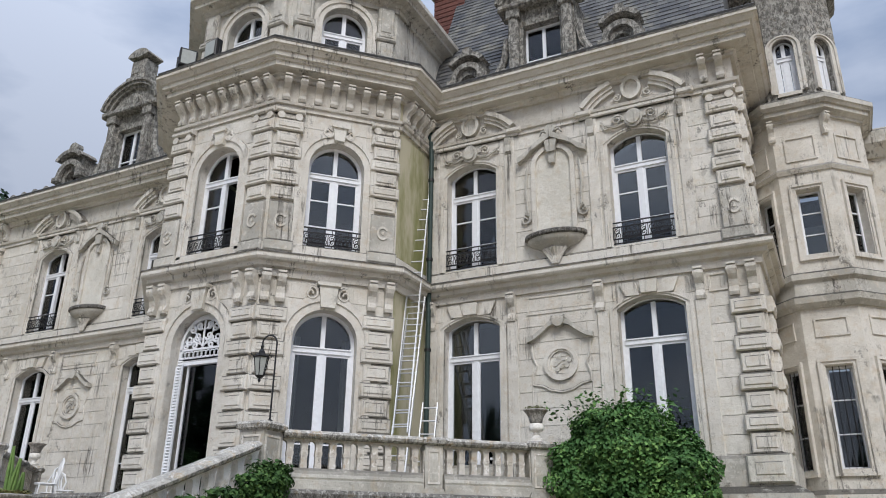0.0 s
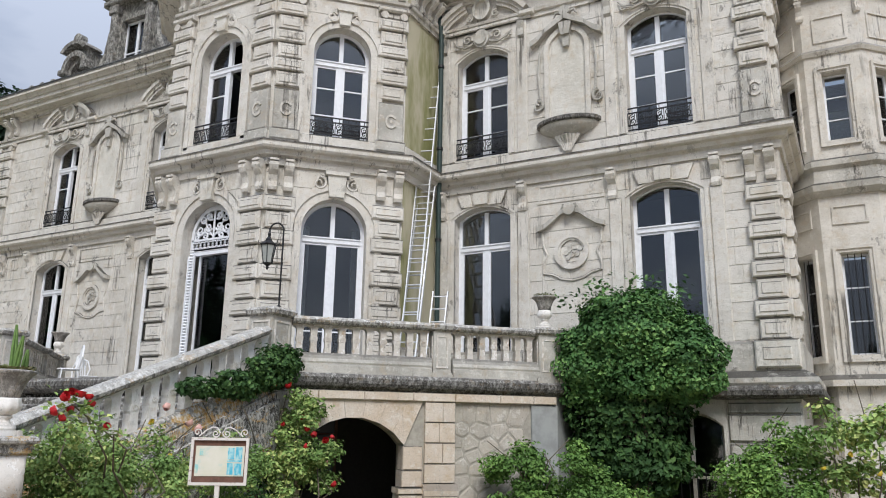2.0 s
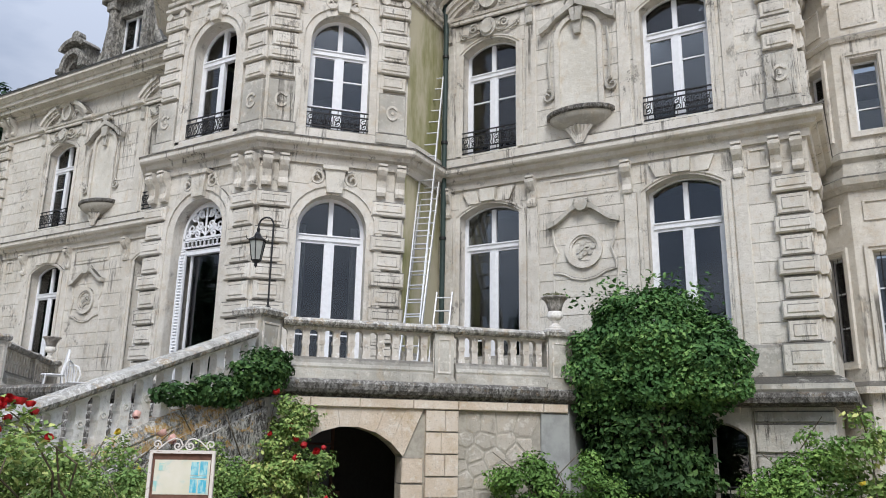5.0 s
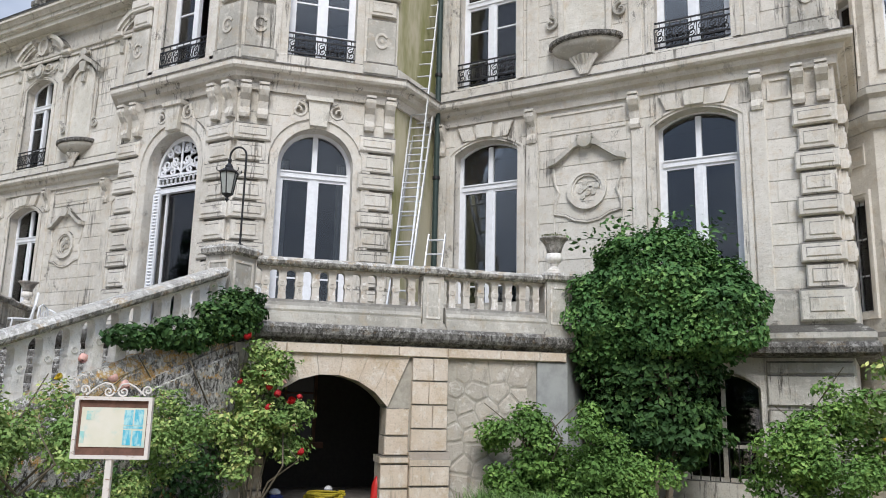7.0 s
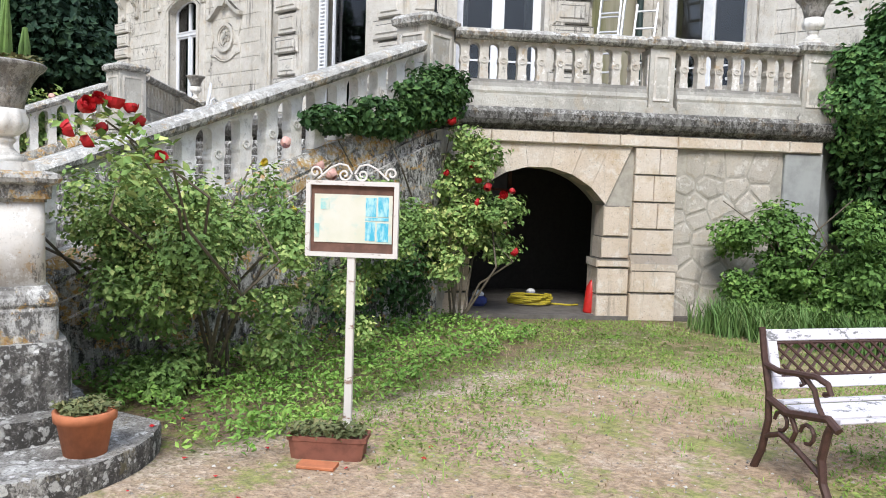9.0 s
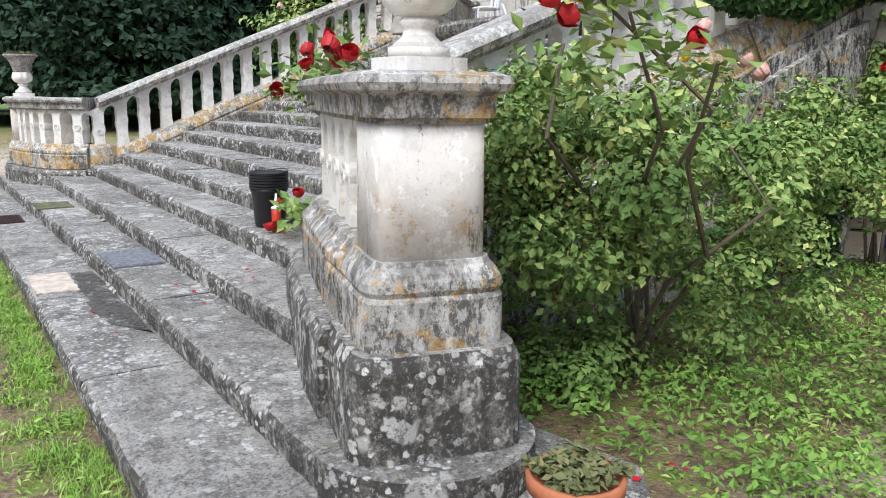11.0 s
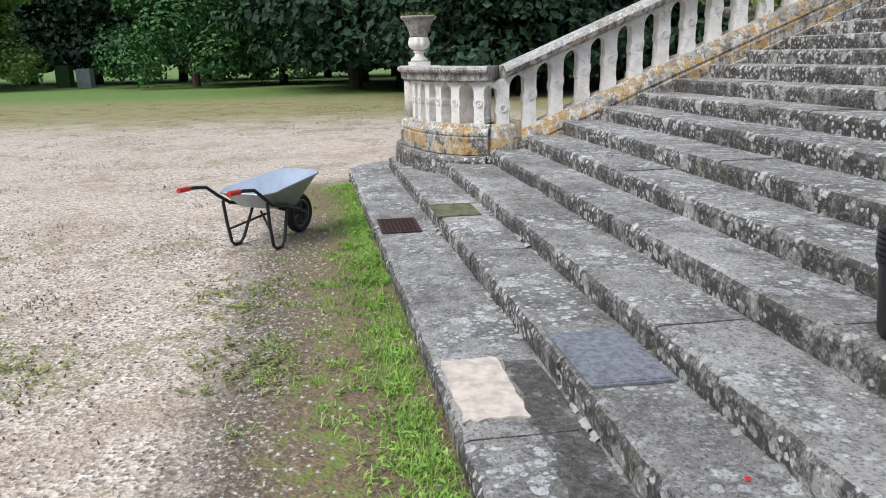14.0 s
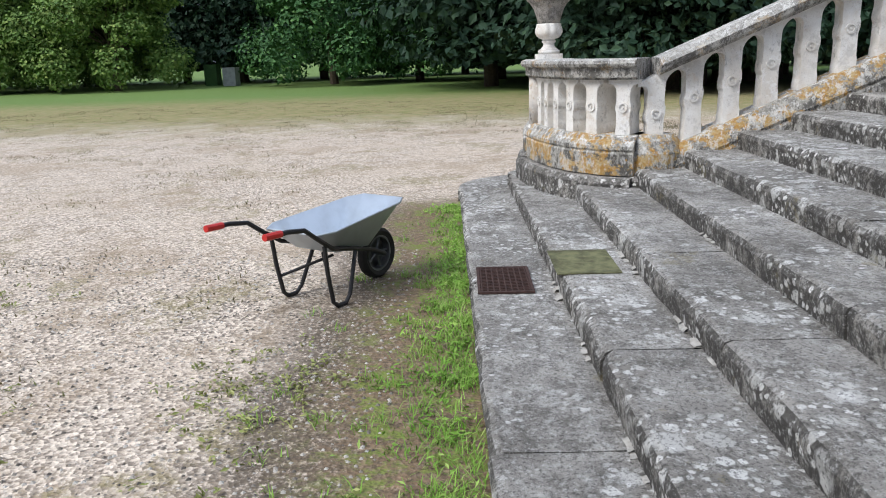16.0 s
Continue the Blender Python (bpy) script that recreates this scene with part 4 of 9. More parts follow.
def keystone(m, u, z, w, h, wide=True):
    """Keystone with side scrolls over an arch."""
    t = thing("trim_keystone", "carved keystone with side scrolls", "", m @ pose(u, 0, 0), "", "structure")
    bm = bmesh.new()
    prism(bm, [(-w * 0.36, z), (w * 0.36, z), (w * 0.5, z + h), (-w * 0.5, z + h)], -0.15, 0.02)
    prism(bm, [(-w * 0.58, z + h * 0.86), (w * 0.58, z + h * 0.86), (w * 0.62, z + h), (-w * 0.62, z + h)], -0.19, 0.02)
    part("keystone", bm, STONE_PALE, t)
    if wide:
        for s in (-1, 1):
            bm = bmesh.new()
            tube(bm, spiral(s * w * 0.85, z + h * 0.55, 0.15, 1.3, 90 if s > 0 else 90, 18, -0.07, s), 0.035, 6, 0.02)
            tube(bm, [(s * w * 0.5, -0.06, z + h * 0.75), (s * w * 0.9, -0.07, z + h * 0.70 + 0.06), (s * w * 1.15, -0.05, z + h * 0.3), (s * w * 1.35, -0.04, z + h * 0.12)], 0.04, 6, 0.02)
            part("scroll", bm, STONE, t)
    return t


for m, c in ((M_FRONT, AX), (M_DIAG, DIAG / 2)):
    keystone(m, c, T_G[2] + T_G[3] + 0.02, 0.40, 0.52)
    keystone(m, c, T_U[2] + T_U[3] + 0.02, 0.30, 0.36)
for m, cs in ((M_RIGHT, W_R), (M_LEFT, W_L)):
    for c in cs:
        t = thing("trim_voussoirs", "three plain voussoirs over the window", "", m @ pose(c, 0, 0), "", "structure")
        for k, (w, p) in ((-1, (0.26, 0.07)), (0, (0.30, 0.12)), (1, (0.26, 0.07))):
            bm = bmesh.new()
            lean = k * 0.10
            zt = 6.60
            zb = 6.34 - (0.02 if k else -0.0)
            prism(bm, [(k * 0.33 - w / 2, zb), (k * 0.33 + w / 2, zb), (k * 0.33 + w / 2 + lean + 0.02, zt), (k * 0.33 - w / 2 + lean - 0.02, zt)], -p, 0.02)
            part("voussoir", bm, STONE_PALE if k == 0 else STONE, t)
        # carved cartouche and broken round pediment over the upper window
        t = thing("trim_pediment", "broken round pediment with oval medallion and carved cartouche", "", m @ pose(c, 0, 0), "", "structure")
        for a0, a1 in ((38, 72), (108, 142)):
            bm = bmesh.new()
            for r0, r1, p in ((1.18, 1.26, 0.10), (1.26, 1.34, 0.14), (1.34, 1.45, 0.20)):
                arcband(bm, 0, 9.88, r0, r1, a0, a1, -p, 0.02, 10)
            part("pediment_arc", bm, STONE, t)
        bm = bmesh.new()
        for s in (-1, 1):
            fbox(bm, s * 1.10 - 0.18, s * 1.10 + 0.18, -0.16, 0.02, 10.56, 10.70, 0.03)
        fbox(bm, -1.2, 1.2, -0.09, 0.02, 10.50, 10.60, 0.02)
        part("moulding", bm, STONE, t)
        bm = bmesh.new()
        arcband(bm, 0, 11.02, 0.15, 0.22, 0, 360, -0.12, 0.02, 24, 1.3)
        arcband(bm, 0, 11.02, 0.0, 0.15, 0, 360, -0.05, 0.02, 24, 1.3)
        for s in (-1, 1):
            tube(bm, spiral(s * 0.33, 10.85, 0.10, 1.2, 60, 14, -0.05, s), 0.025, 6, 0.015)
        part("medallion", bm, STONE_PALE, t)
        bm = bmesh.new()
        arcband(bm, 0, 10.26, 0.0, 0.14, 0, 360, -0.16, 0.02, 18, 1.15)
        arcband(bm, 0, 10.26, 0.14, 0.19, 0, 360, -0.12, 0.02, 18, 1.15)
        for s in (-1, 1):
            tube(bm, spiral(s * 0.36, 10.30, 0.13, 1.4, 200 if s > 0 else -20, 18, -0.07, -s), 0.035, 6, 0.018)
            tube(bm, [(s * 0.2, -0.08, 10.18), (s * 0.40, -0.08, 10.12), (s * 0.62, -0.06, 10.22), (s * 0.72, -0.05, 10.34)], 0.04, 6, 0.015)
            tube(bm, spiral(s * 0.62, 10.20, 0.08, 1.2, 0, 12, -0.05, s), 0.025, 6, 0.012)
        part("cartouche", bm, STONE_DIRTY, t)
    for c in cs:
        for s in (-1, 1):
            t = thing("trim_strip", "flat pilaster strip beside the window with a small carved drop", "", m @ pose(c + s * 0.95, 0, 0), "", "structure")
            bm = bmesh.new()
            fbox(bm, -0.12, 0.12, -0.045, 0.02, 7.40, 10.50, 0.015)
            fbox(bm, -0.12, 0.12, -0.045, 0.02, 2.5, 6.1, 0.015)
            part("strip", bm, STONE, t)
            bm = bmesh.new()
            prism_x(bm, [(0.0, 10.02), (-0.10, 10.12), (-0.08, 10.30), (-0.14, 10.45), (0.0, 10.45)], -0.07, 0.07)
            part("drop", bm, STONE_DIRTY, t)


def niche(m, u):
    """Round-headed niche with hood mould, standing on a bowl-shaped corbel."""
    t = thing("trim_niche", "round-headed wall niche with carved hood and corbel bowl", "niche", m @ pose(u, 0, 0), "", "structure")
    bm = bmesh.new()
    band(bm, arched(0.80, 7.88, 9.58, 0.40), arched(1.00, 7.88, 9.58, 0.50), -0.07, 0.02)
    part("niche_frame", bm, STONE, t)
    bm = bmesh.new()
    pts = arched(0.80, 7.88, 9.58, 0.40, 12)
    prism(bm, pts[::-1], -0.012, 0.0)
    part("niche_back", bm, STONE_PALE, t, "smooth pale back of the niche")
    bm = bmesh.new()
    band(bm, [(-0.78, 9.72), (-0.62, 9.80), (-0.45, 9.98), (0, 10.22), (0.45, 9.98), (0.62, 9.80), (0.78, 9.72)], [(-0.80, 9.84), (-0.62, 9.93), (-0.40, 10.12), (0, 10.36), (0.40, 10.12), (0.62, 9.93), (0.80, 9.84)], -0.17, 0.02)
    part("hood", bm, STONE_DIRTY, t)
    bm = bmesh.new()
    prism(bm, [(-0.09, 9.86), (0.09, 9.86), (0.15, 10.16), (-0.15, 10.16)], -0.15, 0.02)
    prism(bm, [(-0.06, 9.60), (0.06, 9.60), (0.09, 9.86), (-0.09, 9.86)], -0.10, 0.02)
    arcband(bm, 0, 10.42, 0, 0.12, 0, 360, -0.16, -0.02, 12)
    for s in (-1, 1):
        tube(bm, [(s * 0.05, -0.1, 10.38), (s * 0.20, -0.1, 10.42), (s * 0.26, -0.08, 10.32)], 0.05, 6, 0.02)
        tube(bm, spiral(s * 0.66, 8.35, 0.14, 1.2, 90, 14, -0.05, s), 0.04, 6, 0.02)
        tube(bm, [(s * 0.60, -0.04, 9.6), (s * 0.64, -0.05, 9.1), (s * 0.60, -0.04, 8.5)], 0.03, 6)
    part("keystone", bm, STONE_DIRTY, t)
    bm = bmesh.new()
    prof = [(0.12, 7.46), (0.20, 7.50), (0.32, 7.57), (0.46, 7.63), (0.56, 7.69), (0.62, 7.75), (0.63, 7.79), (0.69, 7.82), (0.69, 7.89), (0.61, 7.92)]
    rim = prof[6:]
    prof = prof[:7]
    rings = [[bm.verts.new((r * math.cos(a), -0.62 * r * math.sin(a) + 0.0, z)) for a in (math.pi * i / 20 for i in range(21))] for r, z in prof]
    for a, b in zip(rings, rings[1:]):
        for i in range(20):
            bm.faces.new((a[i], b[i], b[i + 1], a[i + 1]))
    bm.faces.new(rings[-1])
    part("corbel_bowl", bm, STONE_DIRTY, t, "weathered corbel bowl", None, True)
    bm = bmesh.new()
    rings = [[bm.verts.new((r * math.cos(a), -0.62 * r * math.sin(a), z)) for a in (math.pi * i / 20 for i in range(21))] for r, z in rim]
    for a, b in zip(rings, rings[1:]):
        for i in range(20):
            bm.faces.new((a[i], b[i], b[i + 1], a[i + 1]))
    bm.faces.new(rings[-1])
    part("corbel_rim", bm, LEDGE, t, "black-stained rim of the corbel")
    bm = bmesh.new()
    for i in range(7):
        k = (i - 3) / 3
        tube(bm, [(k * 0.24, -0.14 * (1 - abs(k)) - 0.12, 7.56), (k * 0.15, -0.13, 7.40), (k * 0.06, -0.12, 7.22)], 0.045, 6, 0.02)
    part("corbel_leaf", bm, STONE, t)


niche(M_RIGHT, N_R)
niche(M_LEFT, N_L)


def medallion(m, u):
    """Carved round medallion with a curved hood on the ground floor wall."""
    t = thing("trim_medallion", "carved round medallion under a curved hood", "relief", m @ pose(u, 0, 0), "", "structure")
    bm = bmesh.new()
    arcband(bm, 0, 5.12, 0.28, 0.36, 0, 360, -0.07, 0.02, 28)
    arcband(bm, 0, 5.12, 0.24, 0.28, 0, 360, -0.045, 0.02, 28)
    part("ring", bm, STONE, t)
    bm = bmesh.new()
    for k in range(9):
        a = k * 2.4
        r = 0.05 + 0.017 * k
        arcband(bm, r * math.cos(a), 5.12 + 0.8 * r * math.sin(a), 0, 0.05, 0, 360, -0.035, 0.02, 8)
    part("carving", bm, STONE_DIRTY, t)
    bm = bmesh.new()
    arch = [(-0.70, 5.58), (-0.55, 5.62), (-0.38, 5.74), (-0.2, 5.88), (0, 5.94), (0.2, 5.88), (0.38, 5.74), (0.55, 5.62), (0.70, 5.58)]
    band(bm, arch, [(x, z + 0.10) for x, z in arch], -0.13, 0.02)
    arcband(bm, 0, 5.98, 0, 0.13, 0, 360, -0.17, 0.02, 12)
    for s in (-1, 1):
        tube(bm, [(0, -0.12, 6.02), (s * 0.14, -0.12, 6.06), (s * 0.2, -0.1, 5.94)], 0.05, 6, 0.02)
    part("hood", bm, STONE_DIRTY, t)
    bm = bmesh.new()
    for s in (-1, 1):
        line = [(s * 0.62, 5.56), (s * 0.60, 5.3), (s * 0.52, 5.1), (s * 0.60, 4.85), (s * 0.60, 4.72), (s * 0.40, 4.68), (s * 0.22, 4.58), (0, 4.54)]
        tube(bm, [(x, -0.02, z) for x, z in line], 0.028, 6)
        tube(bm, [(s * 0.62, -0.01, 4.7), (s * 0.62, -0.01, 3.4)], 0.018, 6)
    part("border", bm, STONE, t)
    bm = bmesh.new()
    for z0, z1 in ((6.18, 6.58),):
        band(bm, [(-0.66, z0 + 0.04), (-0.66, z1 - 0.04), (0.66, z1 - 0.04), (0.66, z0 + 0.04)], [(-0.70, z0), (-0.70, z1), (0.70, z1), (0.70, z0)], -0.03, 0.02, True)
    part("panel", bm, STONE, t)


medallion(M_RIGHT, N_R)
medallion(M_LEFT, N_L)
for m, u in ((M_RIGHT, -1.28), (M_LEFT, -22.1)):
    t = thing("trim_panel", "small framed stone panel between the consoles", "", m @ pose(u, 0, 0), "", "structure")
    bm = bmesh.new()
    band(bm, [(-0.13, 6.26), (-0.13, 6.54), (0.13, 6.54), (0.13, 6.26)], [(-0.17, 6.22), (-0.17, 6.58), (0.17, 6.58), (0.17, 6.22)], -0.035, 0.02, True)
    part("moulding", bm, STONE, t)
t = thing("trim_plinth_panel", "raised plinth panel below the quoins", "", M_RIGHT @ pose(RIGHT_END - 0.30, -0.1, 0), "", "structure")
bm = bmesh.new()
fbox(bm, -0.36, 0.36, -0.08, 0.02, 2.72, 3.2, 0.03, 0.10)
part("panel", bm, STONE_PALE, t)


# ---- balconettes ----
def balconette(m, uc, zb, w):
    t = thing("window_railing", "black wrought-iron window railing with scrolls", "railing", m @ pose(uc, -0.04, zb), "window railings")
    for z in (0.04, 0.14, 0.40, 0.50):
        part("rail", boxed(-w / 2, w / 2, -0.012, 0.012, z - 0.012, z + 0.012), IRON, t)
    n = 7
    s = w / n
    bm = bmesh.new()
    tube(bm, spiral(0, 0.30, 0.075, 1.3, 80, 12, 0, 1), 0.010, 5)
    tube(bm, spiral(0, 0.22, 0.075, 1.3, 260, 12, 0, 1), 0.010, 5)
    tube(bm, [(-s / 2, 0, 0.14), (-s / 2, 0, 0.40)], 0.009, 5)
    tube(bm, [(-s * 0.3, 0, 0.14), (-s * 0.1, 0, 0.24), (s * 0.2, 0, 0.30), (s * 0.35, 0, 0.40)], 0.008, 5)
    tube(bm, [(0, 0, 0.04), (0, 0, 0.14)], 0.008, 5)
    tube(bm, [(0, 0, 0.40), (0, 0, 0.50)], 0.008, 5)
    me = mesh_of(bm, "scroll")
    for i in range(n):
        part("scroll", me, IRON, t, "", pose(-w / 2 + s * (i + 0.5), 0, 0))


for c in W_R:
    balconette(M_RIGHT, c, 7.42, 1.24)
for c in W_L:
    balconette(M_LEFT, c, 7.42, 1.24)
balconette(M_FRONT, AX, 7.30, 1.20)
balconette(M_DIAG, DIAG / 2, 7.30, 1.20)

# ---- entrance door with iron fanlight and shutter ----
t = thing("door_1", "open white entrance door with glazed leaf and louvred shutter", "door", M_FRONT @ pose(AX, 0.20, 0), "", "structure")
bm = bmesh.new()
band(bm, arched(1.16, FLOOR, 5.42, 0.58), arched(1.30, FLOOR, 5.42, 0.65), 0, 0.10)
part("door_frame", bm, WHITE_PAINT, t)
part("threshold", boxed(-0.65, 0.65, -0.12, 0.1, FLOOR, FLOOR + 0.10), WHITE_PAINT, t)
part("pane", boxed(-0.36, 0.56, 0.060, 0.066, FLOOR + 0.12, 5.0), GLASS, t, "large clear pane")
for x0, x1 in ((-0.40, -0.36), (0.545, 0.58)):
    part("stile", boxed(x0, x1, 0.03, 0.09, FLOOR + 0.10, 5.02), WHITE_PAINT, t)
part("rail", boxed(-0.60, 0.60, -0.04, 0.06, 5.02, 5.10), WHITE_PAINT, t)
sh = part("shutter", boxed(0, 0.04, 0, 0.035, FLOOR + 0.1, 5.0), WHITE_PAINT, t, "white louvred folding shutter", pose(-0.57, -0.10, 0, 0, 0, 0))
for x in (0.0, 0.14):
    part("stile", boxed(x, x + 0.035, -0.02, 0.02, FLOOR + 0.1, 5.0), WHITE_PAINT, sh)
bm = bmesh.new()
box(bm, 0.03, 0.15, -0.018, 0.012, 0, 0.03)
me = mesh_of(bm, "slat")
for i in range(46):
    part("slat", me, WHITE_PAINT, sh, "", pose(0, 0, FLOOR + 0.16 + i * 0.06, -25, 0, 0))
fan = part("fanlight", (lambda b: (band(b, arched(1.06, 5.16, 5.42, 0.53), arched(1.16, 5.10, 5.42, 0.58), -0.05, -0.01, True), b)[1])(bmesh.new()), WHITE_PAINT, t, "white scrolled iron fanlight")
bm = bmesh.new()
tube(bm, [(0, 0, 5.3), (0, 0, 5.94)], 0.022, 6)
for s in (-1, 1):
    for cx, cz, r, st in ((0.14, 5.60, 0.10, 200), (0.36, 5.55, 0.12, 160), (0.12, 5.83, 0.08, 240), (0.30, 5.78, 0.09, 220), (0.46, 5.42, 0.07, 100), (0.22, 5.42, 0.08, 60)):
        tube(bm, spiral(s * cx, cz, r, 1.25, st if s > 0 else 180 - st, 14, 0, s), 0.026, 5, 0.018)
    tube(bm, [(0, 0, 5.38), (s * 0.10, 0, 5.50), (s * 0.24, 0, 5.70), (s * 0.20, 0, 5.90)], 0.018, 5)
    tube(bm, [(0, 0, 5.42), (s * 0.25, 0, 5.50), (s * 0.50, 0, 5.52)], 0.018, 5)
    tube(bm, [(s * 0.05, 0, 5.75), (s * 0.2, 0, 5.95)], 0.016, 5)
part("scrollwork", bm, WHITE_PAINT, fan, "", pose(0, -0.03, 0))
for z in (5.13, 5.34):
    part("bar", boxed(-0.58, 0.58, -0.05, -0.01, z - 0.02, z + 0.02), WHITE_PAINT, fan)
bm = bmesh.new()
for i in range(10):
    arcband(bm, -0.50 + i * 0.111, 5.235, 0.055, 0.075, 0, 360, -0.045, -0.02, 10)
part("ring_frieze", bm, WHITE_PAINT, fan)


# ---- third storey of the tower, roofs and dormers ----
def off_plan(pts, d):
    """The tower outline moved inwards by d, from the left return to the right."""
    k = d * math.tan(radians(22.5))
    return [(SL + d, WY + 1.5), (SL + d, SY + k), (TL + k, TY + d), (TR - k, TY + d), (SR - d, SY + k), (SR - d, WY + 1.5)]


T3 = off_plan(PLAN, 0.25)
tower3 = []
for (x0, y0), (x1, y1), has, nm in zip(T3, T3[1:], (0, 0, 1, 1, 0), ("west", "north_west", "front", "east", "return")):
    length = math.hypot(x1 - x0, y1 - y0)
    m = pose(x0, y0, 0, 0, 0, math.degrees(math.atan2(y1 - y0, x1 - x0)))
    ob = wall_object("wall_tower_top_" + nm, m, 0, length, [(11.85, 14.3, [(length / 2, *T_3)] if has else [])], STONE_DIRTY, "weathered top storey of the tower")
    if has:
        window("window_%d" % next(NUM), m, length / 2, *T_3, 13.0, "small round-arched window of the tower top", (12.6,), 0.2)
        surround(m, length / 2, T_3, "trim_window", 0.22, 0.09, "round arch moulding")
    for u in (0.3, length - 0.3):
        if length > 2 and has:
            t = thing("trim_pilaster", "carved pilaster block of the tower top", "", m @ pose(u, 0, 0), "", "structure")
            for z0, z1, p, w in ((11.95, 12.25, 0.22, 0.52), (12.25, 12.9, 0.14, 0.40), (12.9, 13.1, 0.2, 0.5), (13.1, 13.9, 0.12, 0.4)):
                bm = bmesh.new()
                fbox(bm, -w / 2, w / 2, -p, 0.02, z0, z1, 0.03, 0.04)
                part("block", bm, STONE_DIRTY, t)
bm = bmesh.new()
sweep(bm, [(x, y, 14.0) for x, y in T3], [(-0.1, -0.14), (0.06, -0.14), (0.06, -0.02), (0.1, 0), (0.14, 0.05), (0.34, 0.09), (0.34, 0.18), (0.42, 0.24), (0.46, 0.26), (0.46, 0.38), (-0.1, 0.45)])
tagged(part("trim_tower_cornice", bm, STONE_DIRTY, None, "stone cornice of the tower top"), kind="structure")
bm = bmesh.new()
top = [bm.verts.new((x, y, 14.4)) for x, y in T3]
apex = [bm.verts.new((AX - 1, 15.2, 19)), bm.verts.new((AX + 1, 15.2, 19))]
bm.faces.new((top[0], top[1], apex[0]))
bm.faces.new((top[1], top[2], apex[0]))
bm.faces.new((top[2], top[3], apex[1], apex[0]))
bm.faces.new((top[3], top[4], apex[1]))
bm.faces.new((top[4], top[5], apex[1]))
bm.faces.new((top[5], top[0], apex[0], apex[1]))
tagged(part("roof_tower", bm, SLATE, None, "steep slate tower roof"), kind="structure")


def mansard(name, x0, x1, y0, label):
    """Steep slate slope with rows of slates, and a flat top."""
    bm = bmesh.new()
    z0, z1, run_ = 11.95, 17.0, 2.0
    vs = [bm.verts.new(p) for p in ((x0, y0, z0), (x1, y0, z0), (x1, y0 + run_, z1), (x0, y0 + run_, z1), (x0, 19.2, z1), (x1, 19.2, z1), (x0, 19.2, z0), (x1, 19.2, z0))]
    for f in ((0, 1, 2, 3), (3, 2, 5, 4), (6, 4, 5, 7), (0, 3, 4, 6), (1, 7, 5, 2)):
        bm.faces.new([vs[i] for i in f])
    roof = tagged(part(name, bm, SLATE, None, label), kind="structure")
    verts, faces = [], []
    rng = random.Random(5)
    rows = 34
    h = (z1 - z0) / rows
    for r in range(rows):
        z = z0 + r * h
        u = x0 - rng.random() * 0.2
        while u < x1:
            w = 0.24 + 0.02 * rng.random()
            a, b = max(u, x0), min(u + w - 0.008, x1)
            if b - a > 0.03:
                lift = 0.02 + 0.012 * rng.random()
                i = len(verts)
                ya, yb = y0 + (z - z0) * run_ / (z1 - z0), y0 + (z + h * 1.15 - z0) * run_ / (z1 - z0)
                verts += [(a, ya - lift, z), (b, ya - lift, z), (b, yb - 0.006, z + h * 1.15), (a, yb - 0.006, z + h * 1.15), (a, ya, z), (b, ya, z)]
                faces += [(i, i + 1, i + 2, i + 3), (i + 4, i + 5, i + 1, i)]
            u += w
    tagged(part("slates", raw("slates", verts, faces), SLATE, roof), kind="stuff")
    return roof


mansard("roof_right", SR - 0.3, RIGHT_END, WY + 0.25, "steep grey slate mansard roof")
bm = bmesh.new()
v = [bm.verts.new(p) for p in ((LEFT_END, LY + 0.25, 11.95), (SL + 0.3, LY + 0.25, 11.95), (SL + 0.3, LY + 3.2, 12.6), (LEFT_END, LY + 3.2, 12.6), (LEFT_END, 19.2, 11.95), (SL + 0.3, 19.2, 11.95))]
bm.faces.new(v[:4])
bm.faces.new((v[3], v[2], v[5], v[4]))
tagged(part("roof_left", bm, SLATE, None, "low slate roof behind the cornice"), kind="structure")


